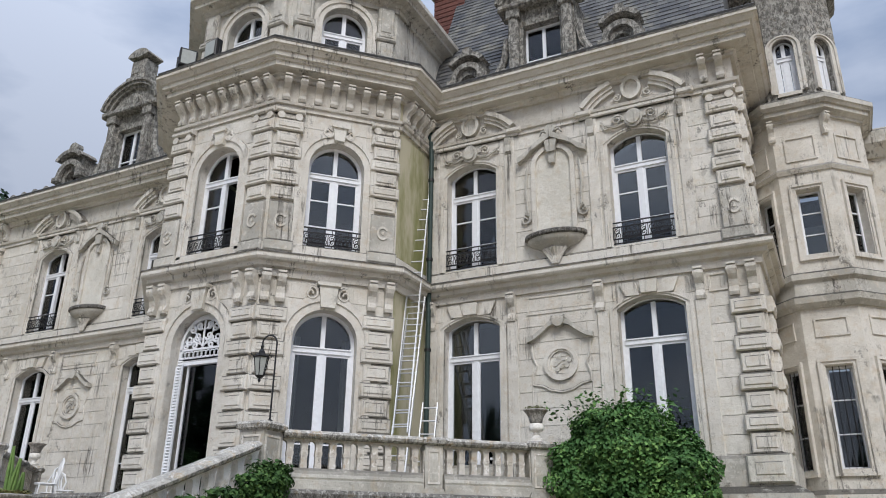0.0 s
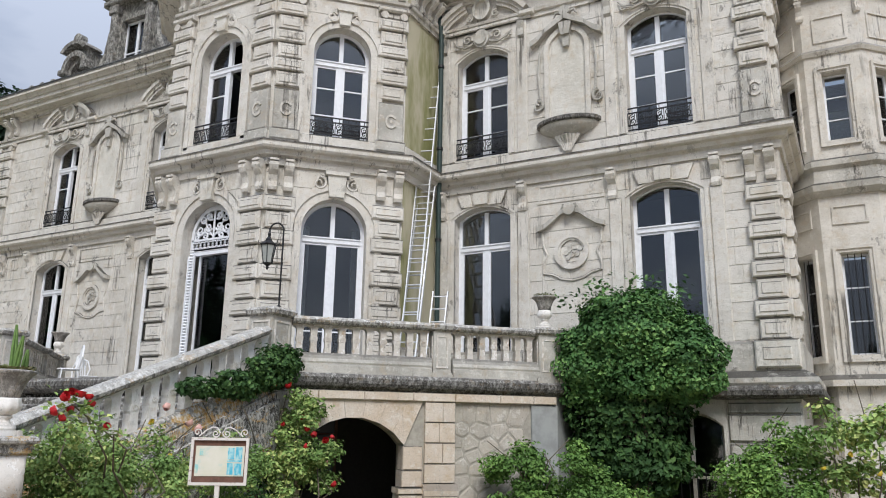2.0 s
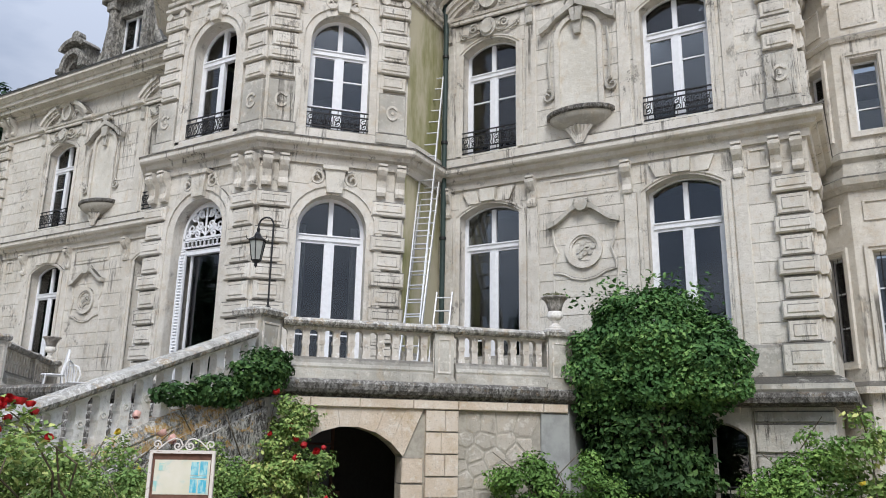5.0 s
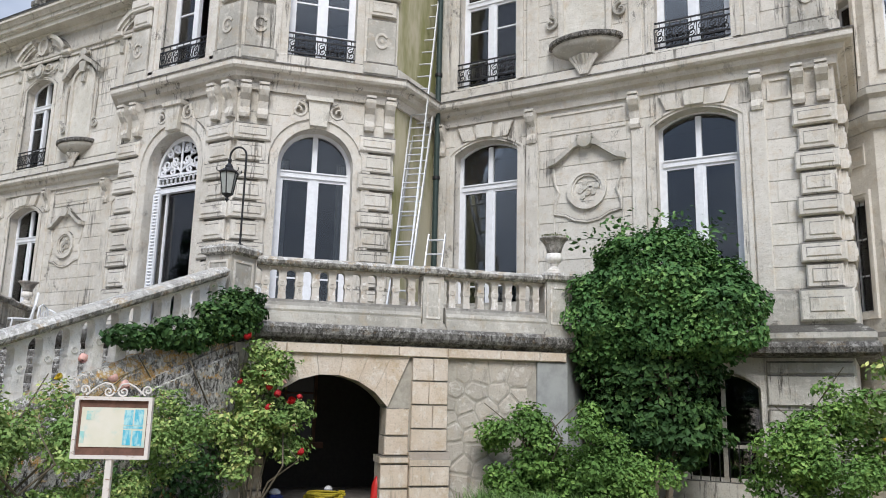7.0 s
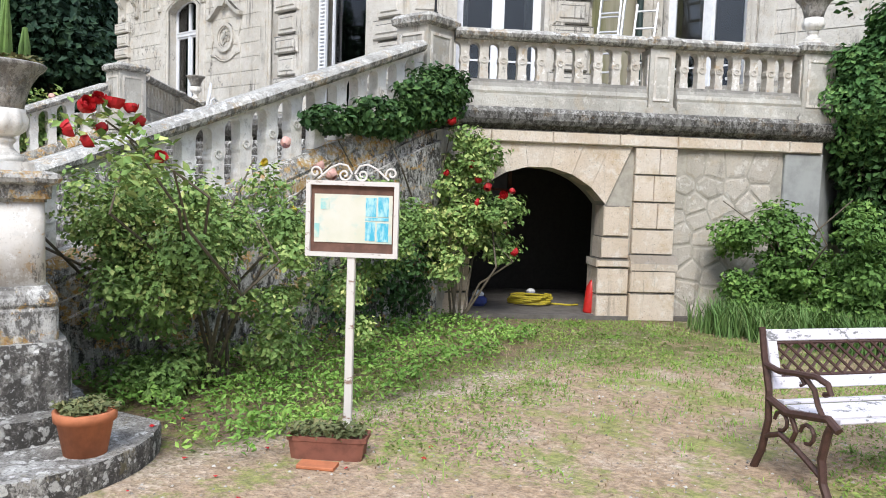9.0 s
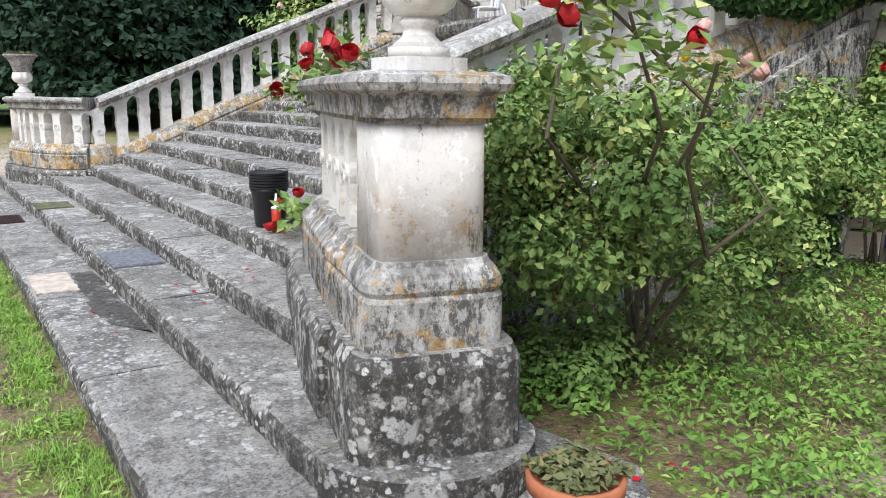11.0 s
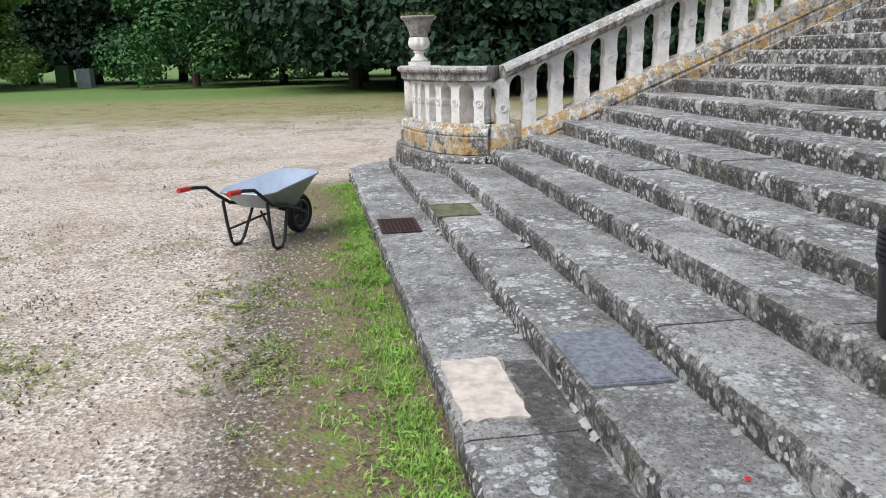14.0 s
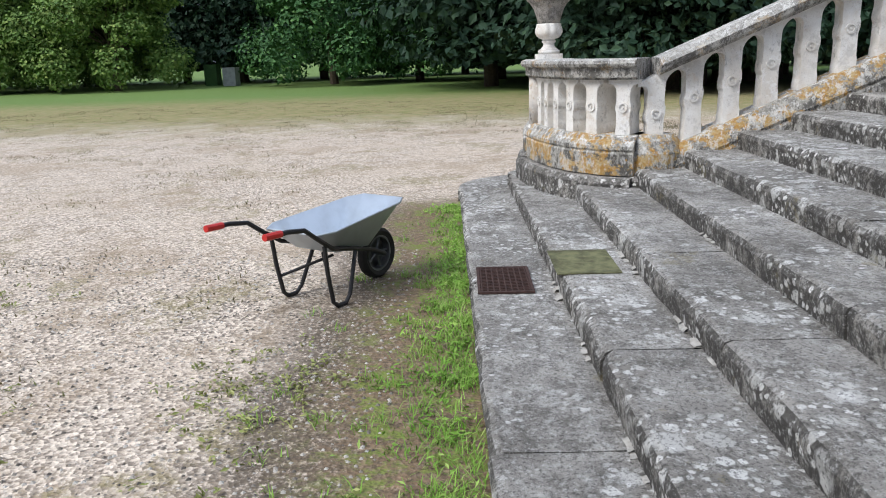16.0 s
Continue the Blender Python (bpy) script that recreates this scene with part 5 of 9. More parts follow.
def dormer(m, big=True, finial=True):
    """Stone dormer: tall with scrolled pediment, or a small round-headed one."""
    if big:
        t = thing("dormer", "weathered stone dormer with curved pediment and white window", "dormer", m, "dormers of the roof", "structure")
        bm = bmesh.new()
        wall(bm, -0.85, 0.85, 0, 2.3, [(0, 0.95, 0.25, 1.75, 0.0)], 1.6)
        part("wall", bm, ROOF_STONE, t)
        for s in (-1, 1):
            bm = bmesh.new()
            fbox(bm, s * 0.68 - 0.13, s * 0.68 + 0.13, -0.16, 0.02, 0.0, 2.05, 0.03, 0.03)
            fbox(bm, s * 0.68 - 0.18, s * 0.68 + 0.18, -0.22, 0.02, 1.95, 2.25, 0.03)
            tube(bm, spiral(s * 1.05, 0.35, 0.28, 1.3, 90, 18, 0.05, s), 0.09, 6, 0.05)
            tube(bm, [(s * 0.9, 0.05, 1.5), (s * 1.0, 0.05, 0.9), (s * 1.22, 0.05, 0.5)], 0.10, 6)
            part("pilaster", bm, ROOF_STONE, t)
        bm = bmesh.new()
        for r0, r1, p in ((0.86, 0.95, 0.15), (0.95, 1.06, 0.24), (1.06, 1.14, 0.30)):
            arcband(bm, 0, 2.25, r0, r1, 12, 168, -p, 0.5, 18, 0.85)
        prism(bm, [(x, z) for x, z in arched(1.7, 2.25, 2.26, 0.75)][::-1], -0.05, 0.5)
        fbox(bm, -1.05, 1.05, -0.28, 0.3, 2.2, 2.36, 0.04)
        arcband(bm, 0, 2.62, 0, 0.2, 0, 360, -0.14, 0, 14)
        part("pediment", bm, ROOF_STONE, t)
        if finial:
            bm = bmesh.new()
            fbox(bm, -0.36, 0.36, -0.25, 0.4, 3.1, 3.35, 0.04)
            fbox(bm, -0.28, 0.28, -0.18, 0.35, 3.35, 3.9, 0.04, 0.05)
            arcband(bm, 0, 3.95, 0.0, 0.42, 15, 165, -0.26, 0.4, 12, 0.7)
            part("finial", bm, ROOF_STONE, t)
        win = part("window_frame", (lambda b: (band(b, [(-0.42, 0.32), (-0.42, 1.69), (0.42, 1.69), (0.42, 0.32)], [(-0.47, 0.26), (-0.47, 1.75), (0.47, 1.75), (0.47, 0.26)], 0.2, 0.28, True), box(b, -0.04, 0.04, 0.19, 0.27, 0.3, 1.7), box(b, -0.42, 0.42, 0.2, 0.25, 0.8, 0.83), b)[3])(bmesh.new()), WHITE_PAINT, t)
        for s in (-1, 1):
            part("pane", boxed(*sorted((s * 0.04, s * 0.42)), 0.23, 0.236, 0.3, 1.7), GLASS, win)
        part("blind", boxed(-0.42, 0.42, 0.245, 0.252, 0.3, 1.7), PLASTIC_WHITE, t, "pale blind behind the panes")
    else:
        t = thing("dormer", "small round-headed stone dormer with scrolled sides", "dormer", m, "dormers of the roof", "structure")
        bm = bmesh.new()
        wall(bm, -0.42, 0.42, 0, 1.05, [(0, 0.42, 0.22, 0.55, 0.21)], 1.2)
        part("wall", bm, ROOF_STONE, t)
        bm = bmesh.new()
        arcband(bm, 0, 0.62, 0.30, 0.44, 0, 180, -0.12, 0.3, 14)
        arcband(bm, 0, 0.95, 0.38, 0.52, 20, 160, -0.18, 0.3, 14, 0.7)
        fbox(bm, -0.55, -0.28, -0.14, 0.1, 0.5, 0.64, 0.02)
        fbox(bm, 0.28, 0.55, -0.14, 0.1, 0.5, 0.64, 0.02)
        for s in (-1, 1):
            tube(bm, spiral(s * 0.62, 0.22, 0.18, 1.3, 90, 14, 0.0, s), 0.06, 6, 0.03)
        arcband(bm, 0, 1.40, 0, 0.14, 0, 360, -0.1, 0.1, 10)
        part("hood", bm, ROOF_STONE, t)
        part("pane", boxed(-0.2, 0.2, 0.2, 0.206, 0.2, 0.78), GLASS, t)
        # added near-black sheet, stands for the unlit attic behind the pane
        part("back", boxed(-0.3, 0.3, 0.4, 0.45, 0.1, 0.9), ROOM, t)
    return t


dormer(M_RIGHT @ pose(-4.65, 0.25, 11.95), True, False)
dormer(M_RIGHT @ pose(-6.6, 0.22, 11.95), False)
dormer(M_RIGHT @ pose(-2.72, 0.22, 11.95), False)
dormer(M_LEFT @ pose(-18.3, 0.25, 11.95) @ Matrix.Diagonal((1.15, 1, 1.15, 1)))
dormer(M_LEFT @ pose(-20.75, 0.22, 11.95) @ Matrix.Scale(1.3, 4), False)
t = thing("roof_parapet", "carved stone crest blocks along the cornice", "", M_LEFT @ pose(-22.4, 0.1, 11.95), "", "structure")
for i in range(4):
    bm = bmesh.new()
    fbox(bm, -0.22, 0.22, -0.1, 0.2, 0, 0.35 + 0.1 * (i % 2), 0.04, 0.04)
    arcband(bm, 0, 0.40, 0, 0.18, 0, 360, -0.06, 0.1, 10)
    part("crest_block", bm, ROOF_STONE, t, "", pose(-0.9 + i * 0.55, 0, 0))
t = thing("chimney", "tall red brick chimney on the slate roof", "chimney", pose(-8.1, 17.2, 13.0), "", "structure")
bm = bmesh.new()
for i in range(26):
    fbox(bm, -0.5, 0.5, -0.4, 0.4, i * 0.16, i * 0.16 + 0.15, 0.012)
part("stack", bm, BRICK, t)
part("cap", boxed(-0.6, 0.6, -0.5, 0.5, 4.16, 4.4), STONE_DIRTY, t)

# floodlights on the tower cornice
for x, rz in ((-12.1, 55), (-11.3, -8)):
    t = thing("floodlight", "black floodlight with glass front on the cornice", "floodlight", pose(x, TY - 0.35, 11.98, 0, 0, rz), "floodlights on the cornice")
    part("body", (lambda b: (fbox(b, -0.2, 0.2, -0.1, 0.08, 0.12, 0.60, 0.02), b)[1])(bmesh.new()), IRON, t)
    part("lens", boxed(-0.16, 0.16, -0.112, -0.102, 0.17, 0.55), LAMP_GLASS, t)
    part("bracket", (lambda b: (tube(b, [(-0.22, 0, 0.35), (-0.22, 0, 0.0), (0.22, 0, 0.0), (0.22, 0, 0.35)], 0.015, 6), b)[1])(bmesh.new()), IRON, t)

# rainwater pipe in the inner corner
t = thing("drainpipe", "dark green drainpipe in the mossy corner", "drainpipe", pose(SR + 0.12, WY - 0.14, 0))
bm = bmesh.new()
tube(bm, [(0.06, -0.05, 2.3), (0.06, -0.05, 10.3), (0.02, 0.0, 10.6), (-0.02, -0.05, 11.2)], 0.055, 12)
part("pipe", bm, plain("dark_green_pipe", (0.03, 0.055, 0.05), 0.6, 0.1, 0.3, 10), t)
bm = bmesh.new()
tube(bm, [(0, 0, 0), (0, 0, 0.06)], 0.075, 12)
me = mesh_of(bm, "collar")
for z in (3.6, 5.6, 7.7, 9.7):
    part("collar", me, IRON, t, "", pose(0.06, -0.05, z))

# ---- the turret on the right ----
TX0, TX1, TUY, TS = 0.0, 1.08, 17.2, 1.08
q = TS * math.sqrt(0.5)
TUR = [(TX0 - q, TUY + q + 1.2), (TX0 - q, TUY + q), (TX0, TUY), (TX1, TUY), (TX1 + q, TUY + q), (TX1 + q, TUY + q + 1.2)]
S_W = (0.48, 3.15, 5.15, 0.0)
U_W = (0.46, 7.55, 9.05, 0.0)
for i, ((x0, y0), (x1, y1)) in enumerate(zip(TUR, TUR[1:])):
    ln = math.hypot(x1 - x0, y1 - y0)
    m = pose(x0, y0, 0, 0, 0, math.degrees(math.atan2(y1 - y0, x1 - x0)))
    has = 0 < i < 4
    wall_object("wall_turret_%d" % (i + 1), m, 0, ln, [(0, 2.4, []), (2.4, 6.5, [(ln / 2, *S_W)] if has else []), (6.5, 11.3, [(ln / 2, *U_W)] if has else [])], STONE, "cream limestone turret face")
    if has:
        for spec, tr, tag in ((S_W, 5.0, "barred"), (U_W, 8.9, "plain")):
            t = thing("window_%d" % next(NUM), "narrow turret window with %s panes" % tag, "window", m @ pose(ln / 2, 0.2, 0), "turret windows", "structure")
            w, zb, zs, _ = spec
            bm = bmesh.new()
            band(bm, [(-w / 2 + 0.04, zb + 0.04), (-w / 2 + 0.04, zs - 0.04), (w / 2 - 0.04, zs - 0.04), (w / 2 - 0.04, zb + 0.04)], [(-w / 2, zb), (-w / 2, zs), (w / 2, zs), (w / 2, zb)], 0, 0.06, True)
            part("window_frame", bm, WHITE_PAINT, t)
            for z in (zb + (zs - zb) / 3, zb + 2 * (zs - zb) / 3):
                part("glazing_bar", boxed(-w / 2 + 0.04, w / 2 - 0.04, 0.01, 0.05, z - 0.012, z + 0.012), WHITE_PAINT, t)
            part("pane", boxed(-w / 2 + 0.04, w / 2 - 0.04, 0.03, 0.036, zb + 0.04, zs - 0.04), GLASS, t)
            # added near-black sheet in place of an unlit turret room
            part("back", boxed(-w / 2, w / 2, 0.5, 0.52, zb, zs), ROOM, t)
            if tag == "barred":
                bm = bmesh.new()
                for x in (-0.12, 0.0, 0.12):
                    tube(bm, [(x, -0.1, zb), (x, -0.1, zs)], 0.009, 5)
                part("bars", bm, IRON, t)
            elif i == 2:
                part("half_curtain", boxed(-w / 2 + 0.05, w / 2 - 0.05, 0.09, 0.10, zb + 0.04, zb + 0.72), CURTAIN, t, "white half curtain")
            s = thing("trim_window", "flat moulded stone surround", "", m @ pose(ln / 2, 0, 0), "", "structure")
            for o, wd, p in ((0.02, 0.06, 0.03), (0.08, 0.06, 0.06)):
                bm = bmesh.new()
                band(bm, [(-w / 2 - o, zb - o), (-w / 2 - o, zs + o), (w / 2 + o, zs + o), (w / 2 + o, zb - o)], [(-w / 2 - o - wd, zb - o - wd), (-w / 2 - o - wd, zs + o + wd), (w / 2 + o + wd, zs + o + wd), (w / 2 + o + wd, zb - o - wd)], -p, 0.02, True)
                part("moulding", bm, STONE, s)
        for z0, z1 in ((5.75, 6.15), (9.75, 10.35)):
            s = thing("trim_panel", "raised stone panel on the turret", "", m @ pose(ln / 2, 0, 0), "", "structure")
            bm = bmesh.new()
            band(bm, [(-0.28, z0 + 0.04), (-0.28, z1 - 0.04), (0.28, z1 - 0.04), (0.28, z0 + 0.04)], [(-0.32, z0), (-0.32, z1), (0.32, z1), (0.32, z0)], -0.03, 0.02, True)
            part("moulding", bm, STONE, s)
        part("console", console_mesh(0.13, 0.5, 0.16), STONE, thing("trim_console", "small carved console at the turret corner", "", m @ pose(0, 0, 10.3), "", "structure"))
TURZ = [(x, y, 0) for x, y in TUR]
run("trim_turret_base", 2.55, [(-0.05, 0), (0.16, 0), (0.16, 0.12), (0.06, 0.22), (-0.05, 0.22)], STONE, "turret base moulding", TURZ)
run("trim_turret_band", 6.35, [(-0.05, 0), (0.06, 0), (0.16, 0.10), (0.18, 0.22), (0.10, 0.28), (0.06, 0.55), (0.14, 0.62), (0.14, 0.74), (0.05, 0.80), (-0.05, 0.80)], STONE_DIRTY, "moulded turret band course", TURZ)
run("trim_turret_band", 9.45, [(-0.05, 0), (0.04, 0), (0.08, 0.08), (0.04, 0.14), (-0.05, 0.14)], STONE, "thin turret moulding", TURZ)
run("trim_turret_cornice", 10.75, [(-0.05, 0), (0.06, 0), (0.06, 0.06), (0.12, 0.10), (0.20, 0.13), (0.20, 0.24), (0.25, 0.24), (0.30, 0.31), (0.32, 0.31), (0.32, 0.42), (0.24, 0.5), (-0.05, 0.6)], STONE_DIRTY, "turret cornice", TURZ)
TU2 = [(TX0 - q + 0.15, TUY + q + 1.2), (TX0 - q + 0.15, TUY + q + 0.05), (TX0 + 0.05, TUY + 0.15), (TX1 - 0.05, TUY + 0.15), (TX1 + q - 0.15, TUY + q + 0.05), (TX1 + q - 0.15, TUY + q + 1.2)]
for i, ((x0, y0), (x1, y1)) in enumerate(zip(TU2, TU2[1:])):
    ln = math.hypot(x1 - x0, y1 - y0)
    m = pose(x0, y0, 0, 0, 0, math.degrees(math.atan2(y1 - y0, x1 - x0)))
    sp = (0.46, 11.6, 12.85, 0.23)
    wall_object("wall_turret_top_%d" % (i + 1), m, 0, ln, [(11.2, 14.6, [(ln / 2, *sp)] if 0 < i < 4 else [])], ROOF_STONE, "weathered upper turret face")
    if 0 < i < 4:
        window("window_%d" % next(NUM), m, ln / 2, *sp, 12.6, "small round-arched turret window", (12.1,), 0.15)
        surround(m, ln / 2, sp, "trim_window", 0.16, 0.08)
run("trim_turret_cornice", 14.5, [(-0.05, 0), (0.06, 0), (0.2, 0.15), (0.24, 0.28), (-0.05, 0.34)], ROOF_STONE, "upper turret cornice", [(x, y, 0) for x, y in TU2])
bm = bmesh.new()
lathe(bm, [(1.35, 14.8), (1.35, 15.5), (1.1, 16.2), (0.6, 16.7), (0.0, 16.9)], 16, (TX0 + TX1) / 2, TUY + 1.3)
tagged(part("roof_turret", bm, ROOF_STONE, None, "domed turret roof of carved stone"), kind="structure")
wall_object("wall_far_wing", pose(1.8, 19.2, 0), 0, 7, [(0, 11.2, [])], STONE, "limestone wing beyond the turret")
run("trim_far_cornice", 10.4, [(-0.05, 0), (0.08, 0), (0.3, 0.3), (0.3, 0.6), (-0.05, 0.8)], STONE_DIRTY, "cornice of the far wing", [(1.8, 19.2, 0), (8.8, 19.2, 0)])


# ---- ground ----
bm = bmesh.new()
g = [bm.verts.new(p) for p in ((-1500, -1500, 0), (1500, -1500, 0), (1500, 1500, 0), (-1500, 1500, 0))]
bm.faces.new(g)
tagged(part("ground", bm, GROUND, None, "pale gravel court with worn grass and meadow"), kind="structure")

# ---- terrace ----
DX0, DY0 = -7.46, 9.80            # front corner of the terrace by the stair
M_TER = pose(DX0, DY0, 0, 0, 0, 45)
DLEN = 4.6
DE = (DX0 + DLEN * math.sqrt(0.5), DY0 + DLEN * math.sqrt(0.5))


def mx(x):
    return 2 * AX - x


TER = [(DE[0], WY - 0.02), (DE[0], DE[1]), (DX0, DY0), (mx(DX0), DY0), (mx(DE[0]), DE[1]), (-24.5, DE[1]), (-24.5, 14.3)][::-1]
bm = bmesh.new()
lo = [bm.verts.new((x, y, 2.0)) for x, y in TER]
hi = [bm.verts.new((x, y, FLOOR)) for x, y in TER]
bm.faces.new(hi)
bm.faces.new(lo[::-1])
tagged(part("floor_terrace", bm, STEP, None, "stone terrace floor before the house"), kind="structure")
run("trim_terrace_ledge", 2.20, [(-0.15, -0.02), (0.02, -0.02), (0.06, 0.0), (0.14, 0.05), (0.17, 0.10), (0.17, 0.18), (0.12, 0.24), (-0.15, 0.24)], LEDGE, "black-stained overhanging terrace ledge", [(x, y, 0) for x, y in TER[3:]])
run("trim_terrace_ledge", 2.20, [(-0.15, -0.02), (0.02, -0.02), (0.06, 0.0), (0.14, 0.05), (0.17, 0.10), (0.17, 0.18), (0.12, 0.24), (-0.15, 0.24)], LEDGE, "black-stained overhanging terrace ledge", [(x, y, 0) for x, y in TER[:3]])
ARCH = (1.13, 1.62, 0.0, 1.36, 0.42)
wall_object("wall_terrace_east", M_TER, -0.02, DLEN, [(0, 2.2, [ARCH])], MORTAR, "terrace retaining wall of rubble and dressed stone with an archway")
wall_object("wall_terrace_west", pose(mx(DE[0]), DE[1], 0, 0, 0, -45), 0, DLEN, [(0, 2.2, [])], RUBBLE, "rubble retaining wall of the terrace")
wall_object("wall_terrace_end", pose(DE[0], DE[1], 0, 0, 0, 90), 0, WY - DE[1], [(0, 2.2, [])], CEMENT, "short cement-rendered end wall of the terrace")
wall_object("wall_terrace_left", pose(-24.5, DE[1], 0), 0, mx(DE[0]) + 24.5, [(0, 2.2, [])], RUBBLE, "rubble retaining wall of the terrace")
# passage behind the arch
# the deep shade of the passage is put into this plaster colour
PASSAGE_SHADE = plain("passage_shade_plaster", (0.055, 0.05, 0.045), 0.95)
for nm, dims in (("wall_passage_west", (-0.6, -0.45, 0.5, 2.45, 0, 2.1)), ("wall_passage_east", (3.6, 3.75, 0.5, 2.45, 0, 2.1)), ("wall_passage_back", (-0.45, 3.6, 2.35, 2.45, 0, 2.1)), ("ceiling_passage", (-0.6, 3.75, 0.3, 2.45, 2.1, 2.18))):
    tagged(part(nm, boxed(*dims), PASSAGE_SHADE, None, "passage plaster under the terrace, darkened for its deep shade", M_TER), kind="structure")
tagged(part("floor_passage", boxed(-0.4, 3.5, -0.12, 2.36, 0, 0.05), plain("dirty_concrete", (0.15, 0.135, 0.12), 0.9, 0, 0.4, 6), None, "bare concrete floor of the passage", M_TER), kind="structure")
t = thing("window_%d" % next(NUM), "dark barred window at the back of the passage", "window", M_TER @ pose(0.75, 2.34, 0), "", "structure")
bm = bmesh.new()
band(bm, [(-0.45, 0.8), (-0.45, 1.85), (0.45, 1.85), (0.45, 0.8)], [(-0.5, 0.75), (-0.5, 1.9), (0.5, 1.9), (0.5, 0.75)], -0.05, 0.02, True)
box(bm, -0.02, 0.02, -0.04, 0.02, 0.8, 1.85)
box(bm, -0.45, 0.45, -0.04, 0.02, 1.15, 1.18)
box(bm, -0.45, 0.45, -0.04, 0.02, 1.5, 1.53)
part("window_frame", bm, SIGN_BROWN, t)
part("window_sill", boxed(-0.62, 0.62, -0.16, 0.02, 0.66, 0.75), SIGN_BROWN, t)
part("pane", boxed(-0.45, 0.45, 0.0, 0.006, 0.8, 1.85), PLASTIC_BLACK, t, "dark pane")

# dressed stone round the arch: voussoirs, jamb blocks, pilaster, frieze
t = thing("trim_archway", "dressed cream voussoirs and jamb blocks round the archway", "", M_TER, "", "structure")
c, w, _, zs, rise = ARCH
ins = [(c + x, z) for x, z in arc(w, zs, rise, 7)]
outs = []
for i, (x, z) in enumerate(ins):
    k = (i - 3.5) / 3.5
    outs.append((x + k * 0.30 if 0 < i < 7 else x + k * 0.30, 2.05))
for i in range(7):
    a, b, d, e = ins[i], ins[i + 1], outs[i + 1], outs[i]
    cx, cz = (a[0] + b[0]) / 2, (a[1] + 2.05) / 2
    sh = [(cx + (x - cx) * 0.985, cz + (z - cz) * 0.985) for x, z in (a, b, d, e)]
    bm = bmesh.new()
    prism(bm, sh, -0.035, 0.3)
    part("voussoir", bm, TERRACE_STONE, t)
for z0, z1, p in ((0.0, 0.30, 0.10), (0.31, 0.62, 0.10), (0.63, 0.72, 0.12), (0.73, 0.98, 0.05), (0.99, 1.35, 0.035)):
    for x0, x1 in ((c + w / 2 - 0.015, c + w / 2 + 0.30), (c - w / 2 - 0.26, c - w / 2 + 0.015)):
        bm = bmesh.new()
        fbox(bm, x0 - (p - 0.035), x1, -p, 0.32, z0, z1, 0.012)
        part("jamb_block", bm, TERRACE_STONE, t)
u = c + w / 2 + 0.31
for z0, z1 in ((0, 0.33), (0.34, 0.60)):
    bm = bmesh.new()
    fbox(bm, u, u + 0.55, -0.15, 0.02, z0, z1, 0.012)
    part("pilaster_block", bm, TERRACE_STONE, t)
bm = bmesh.new()
prism_x(bm, [(0.02, 0.60), (-0.16, 0.60), (-0.17, 0.68), (-0.10, 0.78), (0.02, 0.78)][::-1], u - 0.01, u + 0.56)
part("pilaster_moulding", bm, TERRACE_STONE, t, "ochre-stained moulding")
for k, (z0, z1) in enumerate(((0.79, 1.08), (1.09, 1.40), (1.41, 1.72), (1.73, 2.04))):
    xs = (u + 0.02, u + 0.26 + 0.06 * (k % 2), u + 0.53) if k > 0 else (u + 0.02, u + 0.53)
    for a, b in zip(xs, xs[1:]):
        bm = bmesh.new()
        fbox(bm, a, b - 0.006, -0.07, 0.02, z0, z1, 0.008)
        part("pilaster_block", bm, TERRACE_STONE, t)
x = 0.0
for i, ln in enumerate((0.55, 0.72, 0.80, 0.70, 0.78, 0.60, 0.42)):
    bm = bmesh.new()
    fbox(bm, x, x + ln - 0.006, -0.09, 0.02, 2.05, 2.19, 0.012)
    part("frieze_block", bm, TERRACE_STONE, t)
    x += ln
bm = bmesh.new()
fbox(bm, 4.12, DLEN, -0.05, 0.02, 0, 2.04, 0.012)
part("end_pilaster", bm, CEMENT, t, "grey cement-rendered end pilaster")


